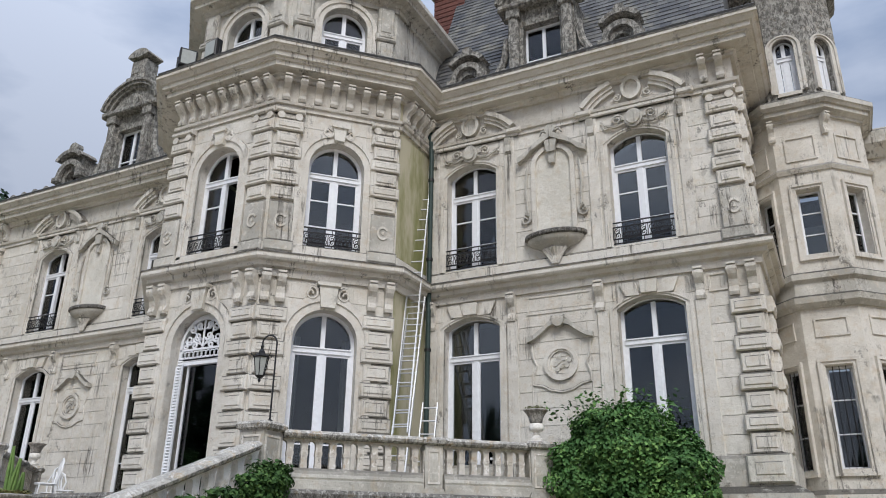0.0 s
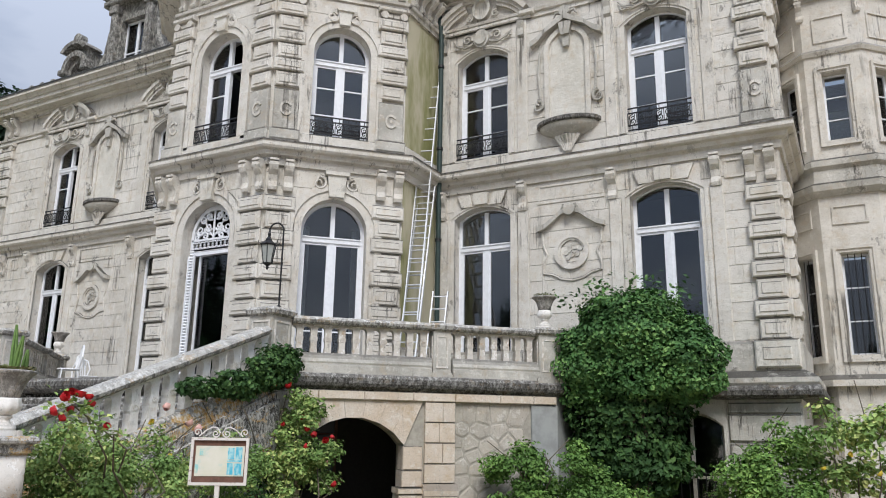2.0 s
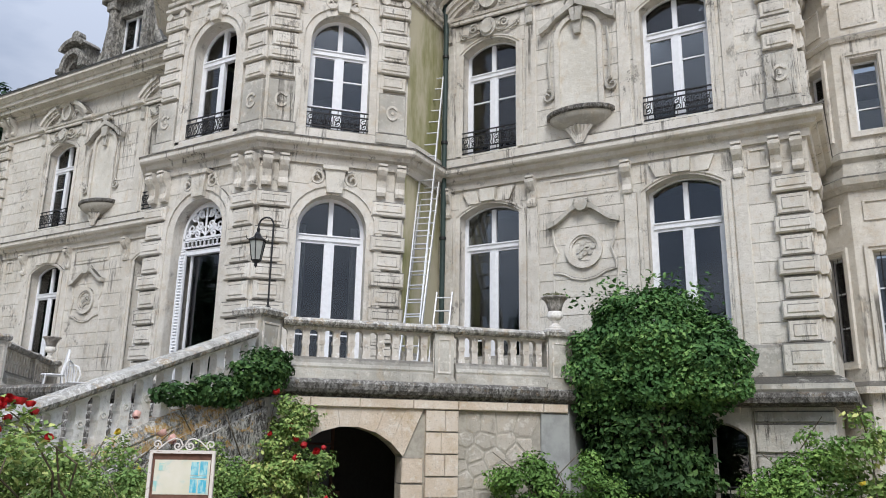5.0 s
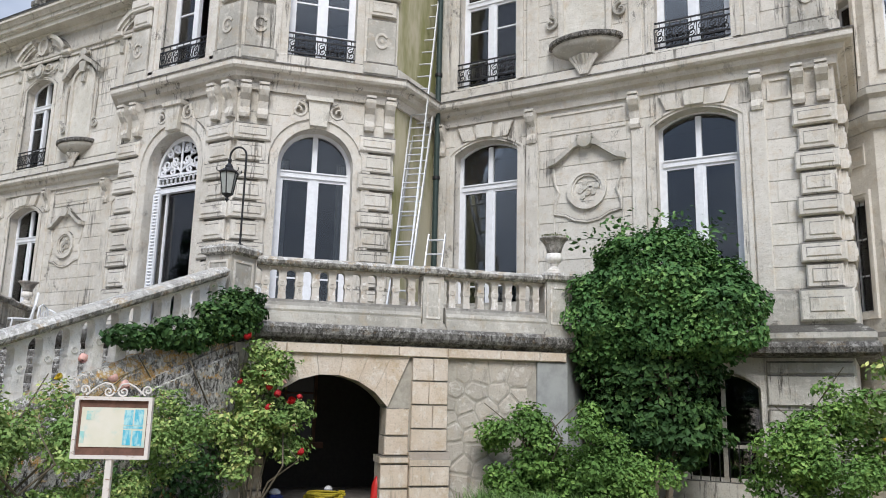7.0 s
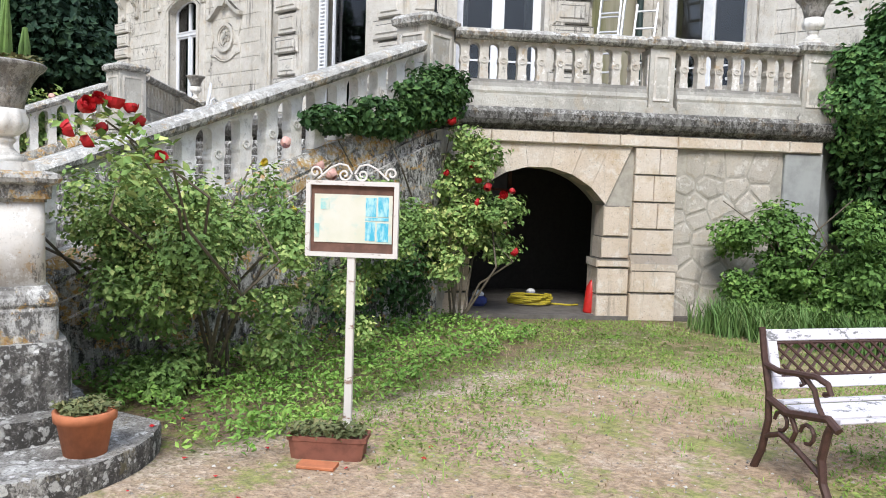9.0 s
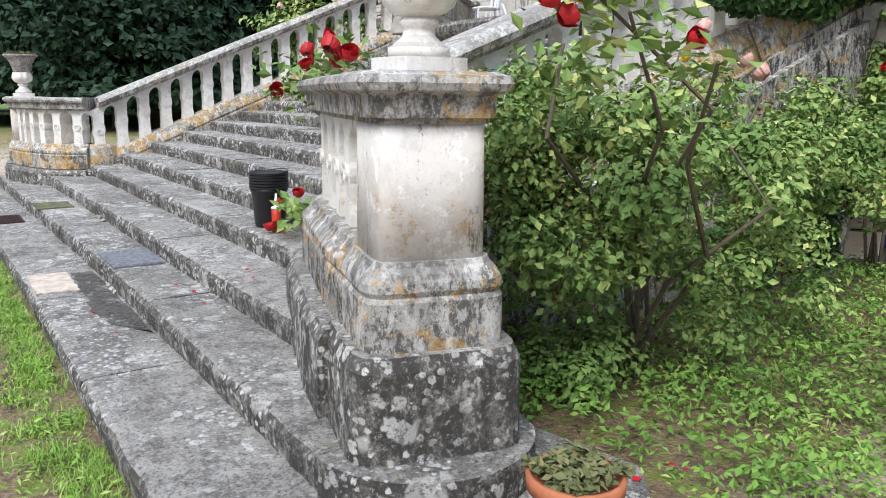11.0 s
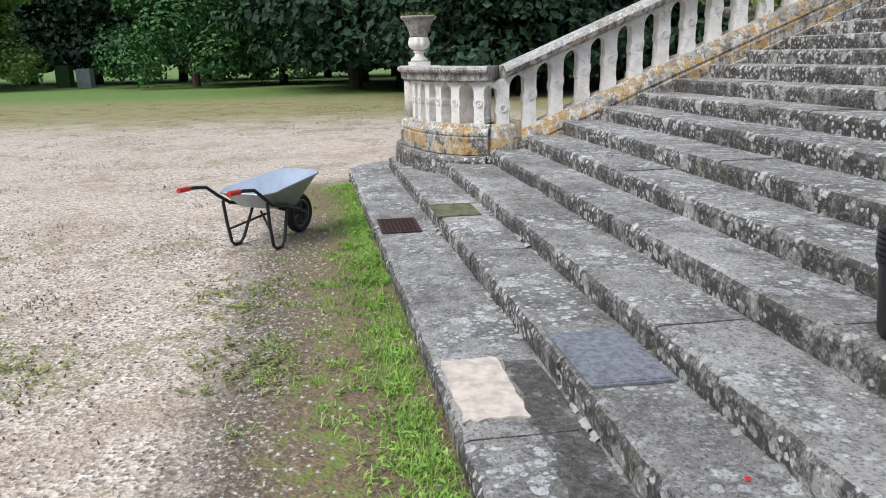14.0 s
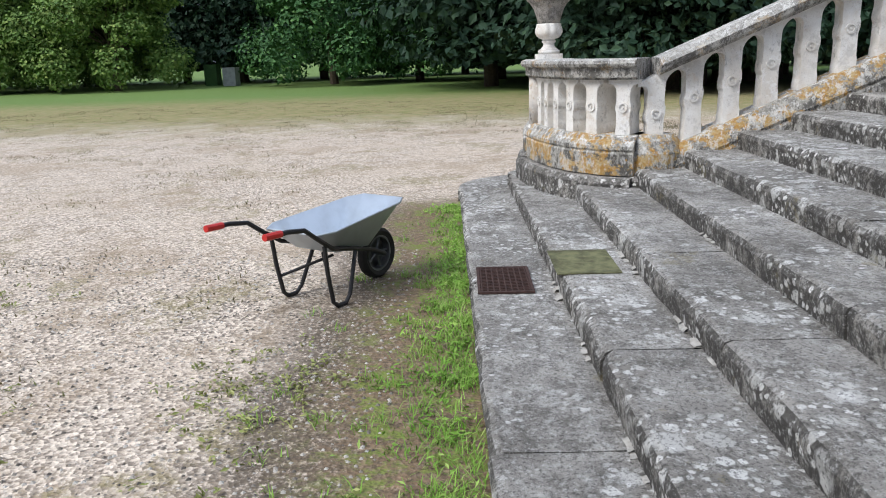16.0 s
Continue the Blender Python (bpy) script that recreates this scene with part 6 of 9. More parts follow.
def rubble(parent, u0, u1, z0, z1, seed, size=0.25, keep=None):
    """Irregular polygonal stones set in mortar, each a piece with its own edge."""
    rng = random.Random(seed)
    pts = []
    z = z0 + size / 2
    while z < z1:
        u = u0 + rng.random() * size
        while u < u1:
            pts.append(Vector((u + rng.uniform(-0.3, 0.3) * size, z + rng.uniform(-0.3, 0.3) * size)))
            u += size * rng.uniform(0.9, 1.5)
        z += size * 0.85
    for p in pts:
        if not (u0 < p.x < u1 and z0 < p.y < z1) or (keep and not keep(p)):
            continue
        poly = [Vector(v) for v in ((u0, z0), (u1, z0), (u1, z1), (u0, z1))]
        for o in pts:
            d = o - p
            if o is p or d.length > 3 * size:
                continue
            mid, nrm = (p + o) / 2 - d.normalized() * 0.012, d.normalized()
            res = []
            for i, a in enumerate(poly):
                b = poly[(i + 1) % len(poly)]
                sa, sb = (a - mid).dot(nrm), (b - mid).dot(nrm)
                if sa <= 0:
                    res.append(a)
                if sa * sb < 0:
                    res.append(a + (b - a) * (sa / (sa - sb)))
            poly = res
            if len(poly) < 3:
                break
        if len(poly) < 3:
            continue
        ctr = sum(poly, Vector((0, 0))) / len(poly)
        pr = rng.uniform(0.002, 0.008)
        bm = bmesh.new()
        rings = [[bm.verts.new((v.x, 0.005, v.y)) for v in poly], [bm.verts.new((v.x, -pr * 0.6, v.y)) for v in poly], [bm.verts.new((ctr.x + (v.x - ctr.x) * 0.80, -pr - 0.006, ctr.y + (v.y - ctr.y) * 0.80)) for v in poly]]
        for a, b in zip(rings, rings[1:]):
            for i in range(len(poly)):
                j = (i + 1) % len(poly)
                bm.faces.new((a[i], a[j], b[j], b[i]))
        bm.faces.new(rings[-1])
        part("rubble_stone", bm, RUBBLE, parent)


t = thing("trim_rubble", "panel of irregular grey rubble stones in mortar", "", M_TER, "", "structure")
rubble(t, 2.78, 4.10, 0.0, 2.03, 3)

# basement wall of the right wing: recessed panel and ledge
run("trim_basement_ledge", 2.20, [(-0.05, 0), (0.24, 0.02), (0.34, 0.06), (0.36, 0.14), (0.32, 0.22), (-0.05, 0.24)], LEDGE, "dark mossy ledge over the basement", [(DE[0] + 0.02, WY, 0), (RIGHT_END, WY, 0), (RIGHT_END, 17.5, 0)])
t = thing("trim_basement", "dressed basement blocks beside the arched window", "", M_RIGHT, "", "structure")
for x0, x1, z0, z1 in ((-1.68, -1.08, 0.1, 0.55), (-1.68, -1.08, 0.57, 1.0), (-1.68, -1.08, 1.02, 1.45), (-1.06, -0.52, 0.1, 0.75), (-1.06, -0.52, 0.77, 1.45), (-1.68, -0.52, 1.5, 1.95), (-1.68, -0.52, 1.97, 2.15)):
    bm = bmesh.new()
    fbox(bm, x0, x1, -0.05, 0.02, z0, z1, 0.02)
    part("block", bm, STONE_DIRTY, t)
t = thing("window_%d" % next(NUM), "arched basement window behind iron bars", "window", M_RIGHT @ pose(B_WIN[0], 0.2, 0), "", "structure")
bm = bmesh.new()
band(bm, arched(1.03, 0.41, 1.75, 0.2), arched(1.15, 0.35, 1.75, 0.25), 0, 0.08, True)
box(bm, -0.03, 0.03, 0, 0.06, 0.4, 1.95)
box(bm, -0.5, 0.5, 0, 0.06, 0.85, 0.9)
part("window_frame", bm, STONE_PALE, t, "faded white frame")
part("pane", boxed(-0.52, 0.52, 0.04, 0.046, 0.4, 1.96), GLASS, t)
bm = bmesh.new()
for i in range(8):
    tube(bm, [(-0.5 + i * 0.143, -0.1, 0.36), (-0.5 + i * 0.143, -0.1, 1.0)], 0.01, 5)
tube(bm, [(-0.56, -0.1, 0.95), (0.56, -0.1, 0.95)], 0.012, 5)
part("bars", bm, IRON, t)

# ---- steps ----
RISER = 0.1306
NSTEP = 17
YS = [3.70, 4.165, 4.535, 4.93, 5.29] + [5.29 + 0.3875 * k for k in range(1, 13)]   # front edge of each step
SKEW = [0.020, 0.018, 0.008] + [0.0] * 14     # the lowest steps are laid slightly askew


def nose(i, x):
    """Where the front edge of a step runs at x."""
    return YS[i] + SKEW[i] * min(0.0, x + 9.9)


stair = thing("stair", "broad flight of weathered grey stone steps with lichen", "stair", None, "", "structure")


def slab(x0, x1, i, y1, z0, z1, seed, segs=14):
    """A worn step stone: its front edge wavers, the nosing is rounded."""
    rng = random.Random(seed)
    bm = bmesh.new()
    cols = []
    for n in range(segs + 1):
        x = x0 + (x1 - x0) * n / segs
        y0 = nose(i, x)
        j = rng.uniform(-1, 1)
        chip = 0.020 * max(0, rng.uniform(-1.5, 1)) ** 1.5
        cols.append([bm.verts.new(p) for p in ((x, y0 + 0.004 * j + 0.01, z0), (x, y0 + 0.004 * j + chip * 0.5, z1 - 0.035 - chip), (x, y0 + 0.012 + 0.004 * j + chip, z1 - 0.010 - chip * 0.4), (x, y0 + 0.035 + chip, z1 - 0.001), (x, (y0 + y1) / 2, z1 - 0.004 * rng.random()), (x, y1, z1), (x, y1, z0))])
    for a, b in zip(cols, cols[1:]):
        for k in range(6):
            bm.faces.new((a[k], b[k], b[k + 1], a[k + 1]))
    bm.faces.new(cols[0])
    bm.faces.new(cols[-1][::-1])
    return bm


XR, XL = -7.48, mx(-7.48)
rng = random.Random(11)
for i in range(NSTEP):
    y0, z1 = YS[i], RISER * (i + 1)
    y1 = YS[i + 1] + 0.02 if i < NSTEP - 1 else 10.6
    xa, xb = (XL, XR) if i >= 2 else (mx((-6.02, -6.06)[i]), (-6.02, -6.06)[i])
    if i == 2:
        xa, xb = mx(-6.9), -6.9
    cuts = [xa]
    while cuts[-1] < xb - 2.0:
        cuts.append(cuts[-1] + rng.uniform(1.2, 2.0))
    cuts[-1] = cuts[-1] if xb - cuts[-1] > 0.6 or len(cuts) == 1 else cuts[-1] - 0.5
    cuts.append(xb)
    for k, (a, b) in enumerate(zip(cuts, cuts[1:])):
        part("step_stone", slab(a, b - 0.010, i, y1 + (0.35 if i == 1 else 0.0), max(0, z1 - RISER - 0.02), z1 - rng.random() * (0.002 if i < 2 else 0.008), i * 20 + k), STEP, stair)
    if i < 2:
        r, ex = ((0.80, -6.02), (0.40, -6.06))[i]
        cy = y0 + r
        for s in (1, -1):
            bm = bmesh.new()
            arcp = [(ex + r * math.sin(a), cy - r * math.cos(a)) for a in (radians(150) * k / 16 for k in range(17))] + [(-6.5, cy + 0.5), (ex, cy)]
            arcp = [(x, y) if s > 0 else (mx(x), y + SKEW[i] * (mx(x) + 9.9)) for x, y in arcp]
            top = [bm.verts.new((x, y, z1)) for x, y in arcp]
            ctr = Vector((sum(p[0] for p in arcp) / len(arcp), sum(p[1] for p in arcp) / len(arcp)))
            lip = [bm.verts.new((x + (x - ctr.x) * 0.012, y + (y - ctr.y) * 0.012, z1 - 0.03)) for x, y in arcp]
            low = [bm.verts.new((x + (x - ctr.x) * 0.012, y + (y - ctr.y) * 0.012, z1 - RISER - 0.02)) for x, y in arcp]
            n = len(arcp)
            bm.faces.new(top if s > 0 else top[::-1])
            for k in range(n):
                j = (k + 1) % n
                for a, b in ((lip, top), (low, lip)):
                    f = (a[k], a[j], b[j], b[k])
                    bm.faces.new(f if s > 0 else f[::-1])
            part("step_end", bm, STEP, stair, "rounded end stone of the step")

for x0, x1, lift in ((-7.2, -6.06, 0.0), (mx(-6.06), mx(-7.2), -0.11)):
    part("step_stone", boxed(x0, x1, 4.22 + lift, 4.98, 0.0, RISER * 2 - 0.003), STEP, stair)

# ---- stair walls, stringers and balustrades ----
KX, KY = -7.50, 5.10              # foot of the sloping rail
PY = 9.45                         # top post
RZ0, RZ0_W, RZ1 = 1.47, 1.33, 3.14    # top of the rail at its two feet and its head
CURVE = [(-7.50, 5.10), (-7.45, 5.03), (-7.35, 4.965), (-7.20, 4.91), (-7.04, 4.86), (-6.78, 4.77), (-6.51, 4.68), (-6.24, 4.61)]
PED = (-6.11, 4.585)
KX_W, CURVE_W, PED_W = -14.45, [(-14.45, 5.02), (-14.55, 4.84), (-14.74, 4.68), (-15.0, 4.57), (-15.28, 4.50), (-15.55, 4.46), (-15.78, 4.45)], (-15.84, 4.45)
COPING_END = [(-0.17, 0), (0.17, 0), (0.17, 0.014), (0.195, 0.018), (0.200, 0.085), (0.212, 0.090), (0.236, 0.10), (0.246, 0.122), (0.236, 0.144), (0.20, 0.155), (-0.20, 0.155), (-0.236, 0.144), (-0.246, 0.122), (-0.236, 0.10), (-0.212, 0.090), (-0.200, 0.085), (-0.195, 0.018), (-0.17, 0.014)]
BASE_END = [(-0.235, 0), (0.235, 0), (0.235, 0.165), (0.226, 0.180), (0.236, 0.198), (0.232, 0.222), (0.212, 0.245), (0.186, 0.266), (0.172, 0.290), (0.155, 0.300), (-0.155, 0.300), (-0.172, 0.290), (-0.186, 0.266), (-0.212, 0.245), (-0.232, 0.222), (-0.236, 0.198), (-0.226, 0.180), (-0.235, 0.165)]
COPING = [(-0.15, 0), (0.15, 0), (0.18, 0.03), (0.19, 0.07), (0.16, 0.10), (0.12, 0.125), (-0.12, 0.125), (-0.16, 0.10), (-0.19, 0.07), (-0.18, 0.03)]
BASE = [(-0.20, -0.30), (0.20, -0.30), (0.20, -0.12), (0.19, -0.10), (0.20, -0.07), (0.18, -0.02), (0.15, 0.03), (0.12, 0.07), (-0.12, 0.07), (-0.15, 0.03), (-0.18, -0.02), (-0.20, -0.07), (-0.19, -0.10), (-0.20, -0.12)]


def baluster_mesh(s, h, slope, th=0.13, gap=0.30, waist=1.0):
    """One upright of a pierced stone balustrade: a slab with arched sides and a roundel."""
    bm = bmesh.new()
    r = s * gap
    w = s / 2 - r
    half = [(w + 0.002, 0.0), (w + 0.002, 0.05), (w - 0.008 * waist, 0.08), (w - 0.010 * waist, h * 0.40), (w + 0.006, h * 0.46), (w + 0.006, h * 0.54), (w - 0.006 * waist, h * 0.60), (w, h - r - 0.03)]
    half += [(s / 2 - r * math.cos(a), h - r - 0.03 + r * math.sin(a)) for a in (radians(90) * k / 5 for k in range(1, 6))] + [(s / 2, h)]
    right = [(x, z) for x, z in half]
    left = [(-x, z) for x, z in half][::-1]
    prism(bm, [(x, z + slope * x) for x, z in right + left], -th / 2, th / 2)
    for f in (-1, 1):
        y0, y1 = sorted((f * th / 2, f * (th / 2 + 0.012)))
        arcband(bm, 0, h * 0.50, 0.026, 0.038, 0, 360, y0, y1, 14)
        arcband(bm, 0, h * 0.50, 0.0, 0.008, 0, 360, y0, y1, 8)
    return mesh_of(bm, "baluster")


def rail_thing(name, label, path, closed_ends=True, spacing=0.22, seed=0, mats=(RAIL, BALUSTER, BASE_RAIL), height=0.92, ends=(0.0, 0.0), solid=()):
    """A balustrade along a path of (x, y, rail top z): coping, base and balusters."""
    t = thing(name, label, "balustrade", None, "balustrades")
    bm = bmesh.new()
    sweep(bm, [(x, y, z - 0.125) for x, y, z in path], COPING)
    part("coping", bm, mats[0], t, "lichen-stained coping")
    bm = bmesh.new()
    sweep(bm, [(x, y, z - height + 0.12) for x, y, z in path], BASE)
    part("base_rail", bm, mats[2], t, "lichen-stained base moulding")
    pts = [Vector(p) for p in path]
    segs = [(b - a).xy.length for a, b in zip(pts, pts[1:])]
    total = sum(segs)
    n = max(1, round((total - ends[0] - ends[1]) / spacing))
    sp = (total - ends[0] - ends[1]) / n
    cache = {}
    for i in range(n + 1):
        d = ends[0] + sp * i
        acc = 0.0
        for a, b, ln in zip(pts, pts[1:], segs):
            if d <= acc + ln + 1e-6:
                k = (d - acc) / ln
                p = a + (b - a) * k
                dr = (b - a).xy.normalized()
                sl = (b.z - a.z) / ln
                break
            acc += ln
        h = height - 0.125 - 0.19
        key = (round(sp, 3), round(sl, 3))
        if key not in cache:
            cache[key] = baluster_mesh(sp, h, sl, 0.13, 0.27, 0.5)
        part("baluster", cache[key], mats[1], t, "", pose(p.x, p.y, p.z - height + 0.19, 0, 0, math.degrees(math.atan2(dr.y, dr.x))))
    return t


def along(pts, d):
    """The place and heading at a distance along a plan polyline."""
    for p, q in zip(pts, pts[1:]):
        a, b = Vector(p), Vector(q)
        ln = (b - a).length
        if d <= ln or q == pts[-1]:
            k = a + (b - a) * (d / ln)
            return k, math.degrees(math.atan2((b - a).y, (b - a).x))
        d -= ln


def rail_end(curve, top, spacing, lead, foot):
    """The curved level end of a stair balustrade: thick pierced wall between a moulded base and coping."""
    t = thing("stair_balustrade", "curved level stair balustrade end of pierced pale stone", "balustrade", None, "balustrades")
    for nm, prof, z, mat, lab in (("coping", COPING_END, top - 0.155, RAIL, "black-spotted moulded coping"), ("base_rail", BASE_END, top - 0.87, foot, "moulded base blotched with lichen")):
        bm = bmesh.new()
        sweep(bm, [(x, y, z) for x, y in curve], prof)
        part(nm, bm, mat, t, lab)
    total = sum((Vector(q) - Vector(p)).length for p, q in zip(curve, curve[1:]))
    me = baluster_mesh(spacing, 0.42, 0.0, 0.26, 0.27, 0.2)
    d = lead
    while d < total - spacing * 0.3:
        p, rz = along(curve, d)
        part("baluster", me, BALUSTER, t, "", pose(p.x, p.y, top - 0.572, 0, 0, rz))
        d += spacing


for s in (1, -1):
    kx, curve, z0 = (KX, CURVE, RZ0) if s > 0 else (KX_W, CURVE_W, RZ0_W)
    slope = (RZ1 - z0) / (PY - KY)
    path = [(kx, KY, z0), (kx, PY - 0.15, RZ1 - 0.15 * slope)]
    rail_thing("stair_balustrade", "sloping pierced limestone balustrade with lichened coping beside the steps", path if s > 0 else path[::-1], True, 0.285, height=0.90)
    cp = curve[::-1] if s > 0 else curve
    rail_end(cp, z0, 0.262 if s > 0 else 0.235, 0.085 if s > 0 else 0.12, PLINTH if s > 0 else BASE_RAIL)
    # stringer wall under the rail
    bm = bmesh.new()
    za, zb = z0 - 0.95, RZ1 - 0.95
    for x0, x1, dz in ((-0.24, 0.24, -0.18), (-0.30, 0.30, -0.30)):
        v = [(KY, 0), (PY, 0), (PY, zb + 0.12 + dz), (KY, za + 0.12 + dz)]
        prism_x(bm, v, kx + x0, kx + x1)
    tagged(part("wall_stair_%s" % ("east" if s > 0 else "west"), bm, PLINTH, None, "lichened stone stringer wall of the stair"), kind="structure")
    # rough curved plinth under the level end
    t = thing("plinth", "curved rough plinth blackened and spotted with lichen", "plinth", None, "", "structure")
    bm = bmesh.new()
    sweep(bm, [(x, y, 0.0) for x, y in cp], [(-0.33, 0), (0.33, 0), (0.318, z0 - 0.925), (0.29, z0 - 0.880), (-0.29, z0 - 0.880), (-0.318, z0 - 0.925)])
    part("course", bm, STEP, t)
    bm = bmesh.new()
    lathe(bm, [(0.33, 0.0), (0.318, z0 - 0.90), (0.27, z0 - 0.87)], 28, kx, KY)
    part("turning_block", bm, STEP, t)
    bm = bmesh.new()
    lathe(bm, [(0.236, z0 - 0.88), (0.236, z0 - 0.70), (0.19, z0 - 0.61), (0.15, z0 - 0.57)], 28, kx, KY)
    part("turning_base", bm, PLINTH if s > 0 else BASE_RAIL, t)


def rounded(bm, cx, cy, profile, rot=0.0, n=32, power=4.0, squash=1.0):
    """Like lathe, with a rounded-square plan."""
    rings = []
    for r, z in profile:
        ring = []
        for i in range(n):
            a = 2 * math.pi * i / n
            c, s = math.cos(a), math.sin(a)
            k = r / (abs(c) ** power + abs(s) ** power) ** (1 / power)
            x, y = k * c, k * s * squash
            ring.append(bm.verts.new((cx + x * math.cos(rot) - y * math.sin(rot), cy + x * math.sin(rot) + y * math.cos(rot), z)))
        rings.append(ring)
    for a, b in zip(rings, rings[1:]):
        for i in range(n):
            j = (i + 1) % n
            bm.faces.new((a[i], a[j], b[j], b[i]))
    bm.faces.new(rings[0][::-1])
    bm.faces.new(rings[-1])


URN = [(0.13, 0.0), (0.13, 0.04), (0.10, 0.06), (0.07, 0.09), (0.065, 0.12), (0.085, 0.135), (0.085, 0.15), (0.07, 0.165), (0.10, 0.18), (0.135, 0.21), (0.15, 0.25), (0.148, 0.29), (0.135, 0.325), (0.132, 0.35), (0.145, 0.42), (0.18, 0.52), (0.225, 0.59), (0.262, 0.62), (0.275, 0.645), (0.26, 0.655), (0.24, 0.63), (0.0, 0.62)]


def urn(x, y, z, k=1.0, plant=""):
    t = thing("garden_urn", "weathered cast stone garden urn on the balustrade", "urn", pose(x, y, z) @ Matrix.Scale(k, 4), "garden urns")
    bm = bmesh.new()
    rounded(bm, 0, 0, [(0.16, 0.0), (0.16, 0.06)], 0, 24, 8)
    part("foot", bm, BALUSTER, t)
    bm = bmesh.new()
    lathe(bm, [(r, q + 0.06) for r, q in URN[:10]], 28)
    part("stem", bm, BALUSTER, t, "", None, True)
    bm = bmesh.new()
    lathe(bm, [(r, q + 0.06) for r, q in URN[8:14]], 48, 0, 0, 10, 0.10)
    part("lobed_bowl", bm, BALUSTER, t, "", None, True)
    bm = bmesh.new()
    lathe(bm, [(r, q + 0.06) for r, q in URN[13:]], 32)
    part("cup", bm, CUP, t, "grey lichened cup", None, True)
    bm = bmesh.new()
    lathe(bm, [(0.235, 0.69), (0.15, 0.715), (0.0, 0.725)], 20)
    part("soil", bm, SOIL, t)
    if plant:
        r = np.random.default_rng(int(abs(x) * 10))
        q = [(0.24 * math.cos(a) * m, 0.24 * math.sin(a) * m, 0.715 + 0.03 * r.random()) for a, m in zip(r.uniform(0, 6.28, 420), r.uniform(0.2, 1.08, 420) ** 0.5)]
        tagged(part("moss", leaf_mesh_from("moss", q, np.tile([0, 0, 1.0], (420, 1)), 0.03, r), MOSS_LEAF, t, "dry moss and stonecrop in the urn"), kind="stuff")
    return t


for s in (1, -1):
    px, py, rot, dz = (*PED, radians(-16), 0.0) if s > 0 else (*PED_W, radians(-5), RZ0_W - RZ0)
    t = thing("stair_pedestal", "stone end pedestal of the stair with moulded cap and base", "pedestal", None, "stair pedestals")
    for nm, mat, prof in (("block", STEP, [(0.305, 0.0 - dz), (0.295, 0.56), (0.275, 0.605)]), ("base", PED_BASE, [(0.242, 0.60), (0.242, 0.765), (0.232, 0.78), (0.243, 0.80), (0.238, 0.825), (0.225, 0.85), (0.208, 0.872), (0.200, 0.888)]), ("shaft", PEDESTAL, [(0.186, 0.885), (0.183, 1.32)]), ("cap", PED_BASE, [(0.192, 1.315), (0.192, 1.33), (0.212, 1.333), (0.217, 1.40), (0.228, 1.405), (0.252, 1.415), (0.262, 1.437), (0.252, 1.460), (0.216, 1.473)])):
        prof = [(r, z + dz) for r, z in prof]
        bm = bmesh.new()
        rounded(bm, px, py, prof, rot, 72, 6.5)
        part(nm, bm, mat, t, "", None, nm == "shaft")
    urn(px, py, 1.472 + dz, 0.77, "moss")

# terrace balustrade
RT = 3.33


def post(x, y, z0, z1, w, rz, label="panelled stone balustrade post"):
    t = thing("balustrade_post", label, "post", pose(x, y, 0, 0, 0, rz), "balustrade posts")
    bm = bmesh.new()
    for a, b, o in ((z0, z0 + 0.16, 0.05), (z0 + 0.16, z0 + 0.20, 0.02), (z0 + 0.20, z1 - 0.13, 0.0)):
        box(bm, -w / 2 - o, w / 2 + o, -w / 2 - o, w / 2 + o, a, b)
    part("shaft", bm, STONE_DIRTY, t)
    for f in range(4):
        bm = bmesh.new()
        band(bm, [(-w / 2 + 0.08, z0 + 0.30), (-w / 2 + 0.08, z1 - 0.23), (w / 2 - 0.08, z1 - 0.23), (w / 2 - 0.08, z0 + 0.30)], [(-w / 2 + 0.05, z0 + 0.27), (-w / 2 + 0.05, z1 - 0.20), (w / 2 - 0.05, z1 - 0.20), (w / 2 - 0.05, z0 + 0.27)], -w / 2 - 0.012, -w / 2 + 0.01, True)
        part("panel", bm, TERRACE_BALUSTER, t, "", pose(0, 0, 0, 0, 0, 90 * f))
    bm = bmesh.new()
    rounded(bm, 0, 0, [(w / 2 + 0.01, z1 - 0.13), (w / 2 + 0.06, z1 - 0.10), (w / 2 + 0.07, z1 - 0.04), (w / 2 + 0.04, z1), (w / 2, z1 + 0.01)], 0, 24, 12)
    part("cap", bm, RAIL, t)
    return t


def dpt(u, inward=0.10):
    p = M_TER @ Vector((u, inward, 0))
    return p.x, p.y


for s in (1, -1):
    fx = (lambda x: x) if s > 0 else mx
    a, b = dpt(0.10), dpt(2.36)
    c, d = dpt(2.72), dpt(4.25)
    for p, q, e in ((a, b, (0.12, 0.12)), (c, d, (0.12, 0.12))):
        path = [(fx(p[0]), p[1], RT), (fx(q[0]), q[1], RT)]
        rail_thing("terrace_balustrade", "level pierced limestone balustrade of the terrace", path if s > 0 else path[::-1], True, 0.232, ends=e, mats=(RAIL, TERRACE_BALUSTER, STONE_DIRTY), height=0.76)
    post(fx(-7.62), 9.62, FLOOR + 0.1, RT + 0.07, 0.46, 45 * 0, "tall corner post with lichen-stained panel")
    x, y = dpt(2.54)
    post(fx(x), y, FLOOR + 0.1, RT - 0.005, 0.30, 45 * s, "flat panelled pier in the terrace balustrade")
    x, y = dpt(4.45)
    post(fx(x), y, FLOOR + 0.1, RT + 0.02, 0.40, 45 * s)
    urn(fx(x), y, RT + 0.02, 0.80)
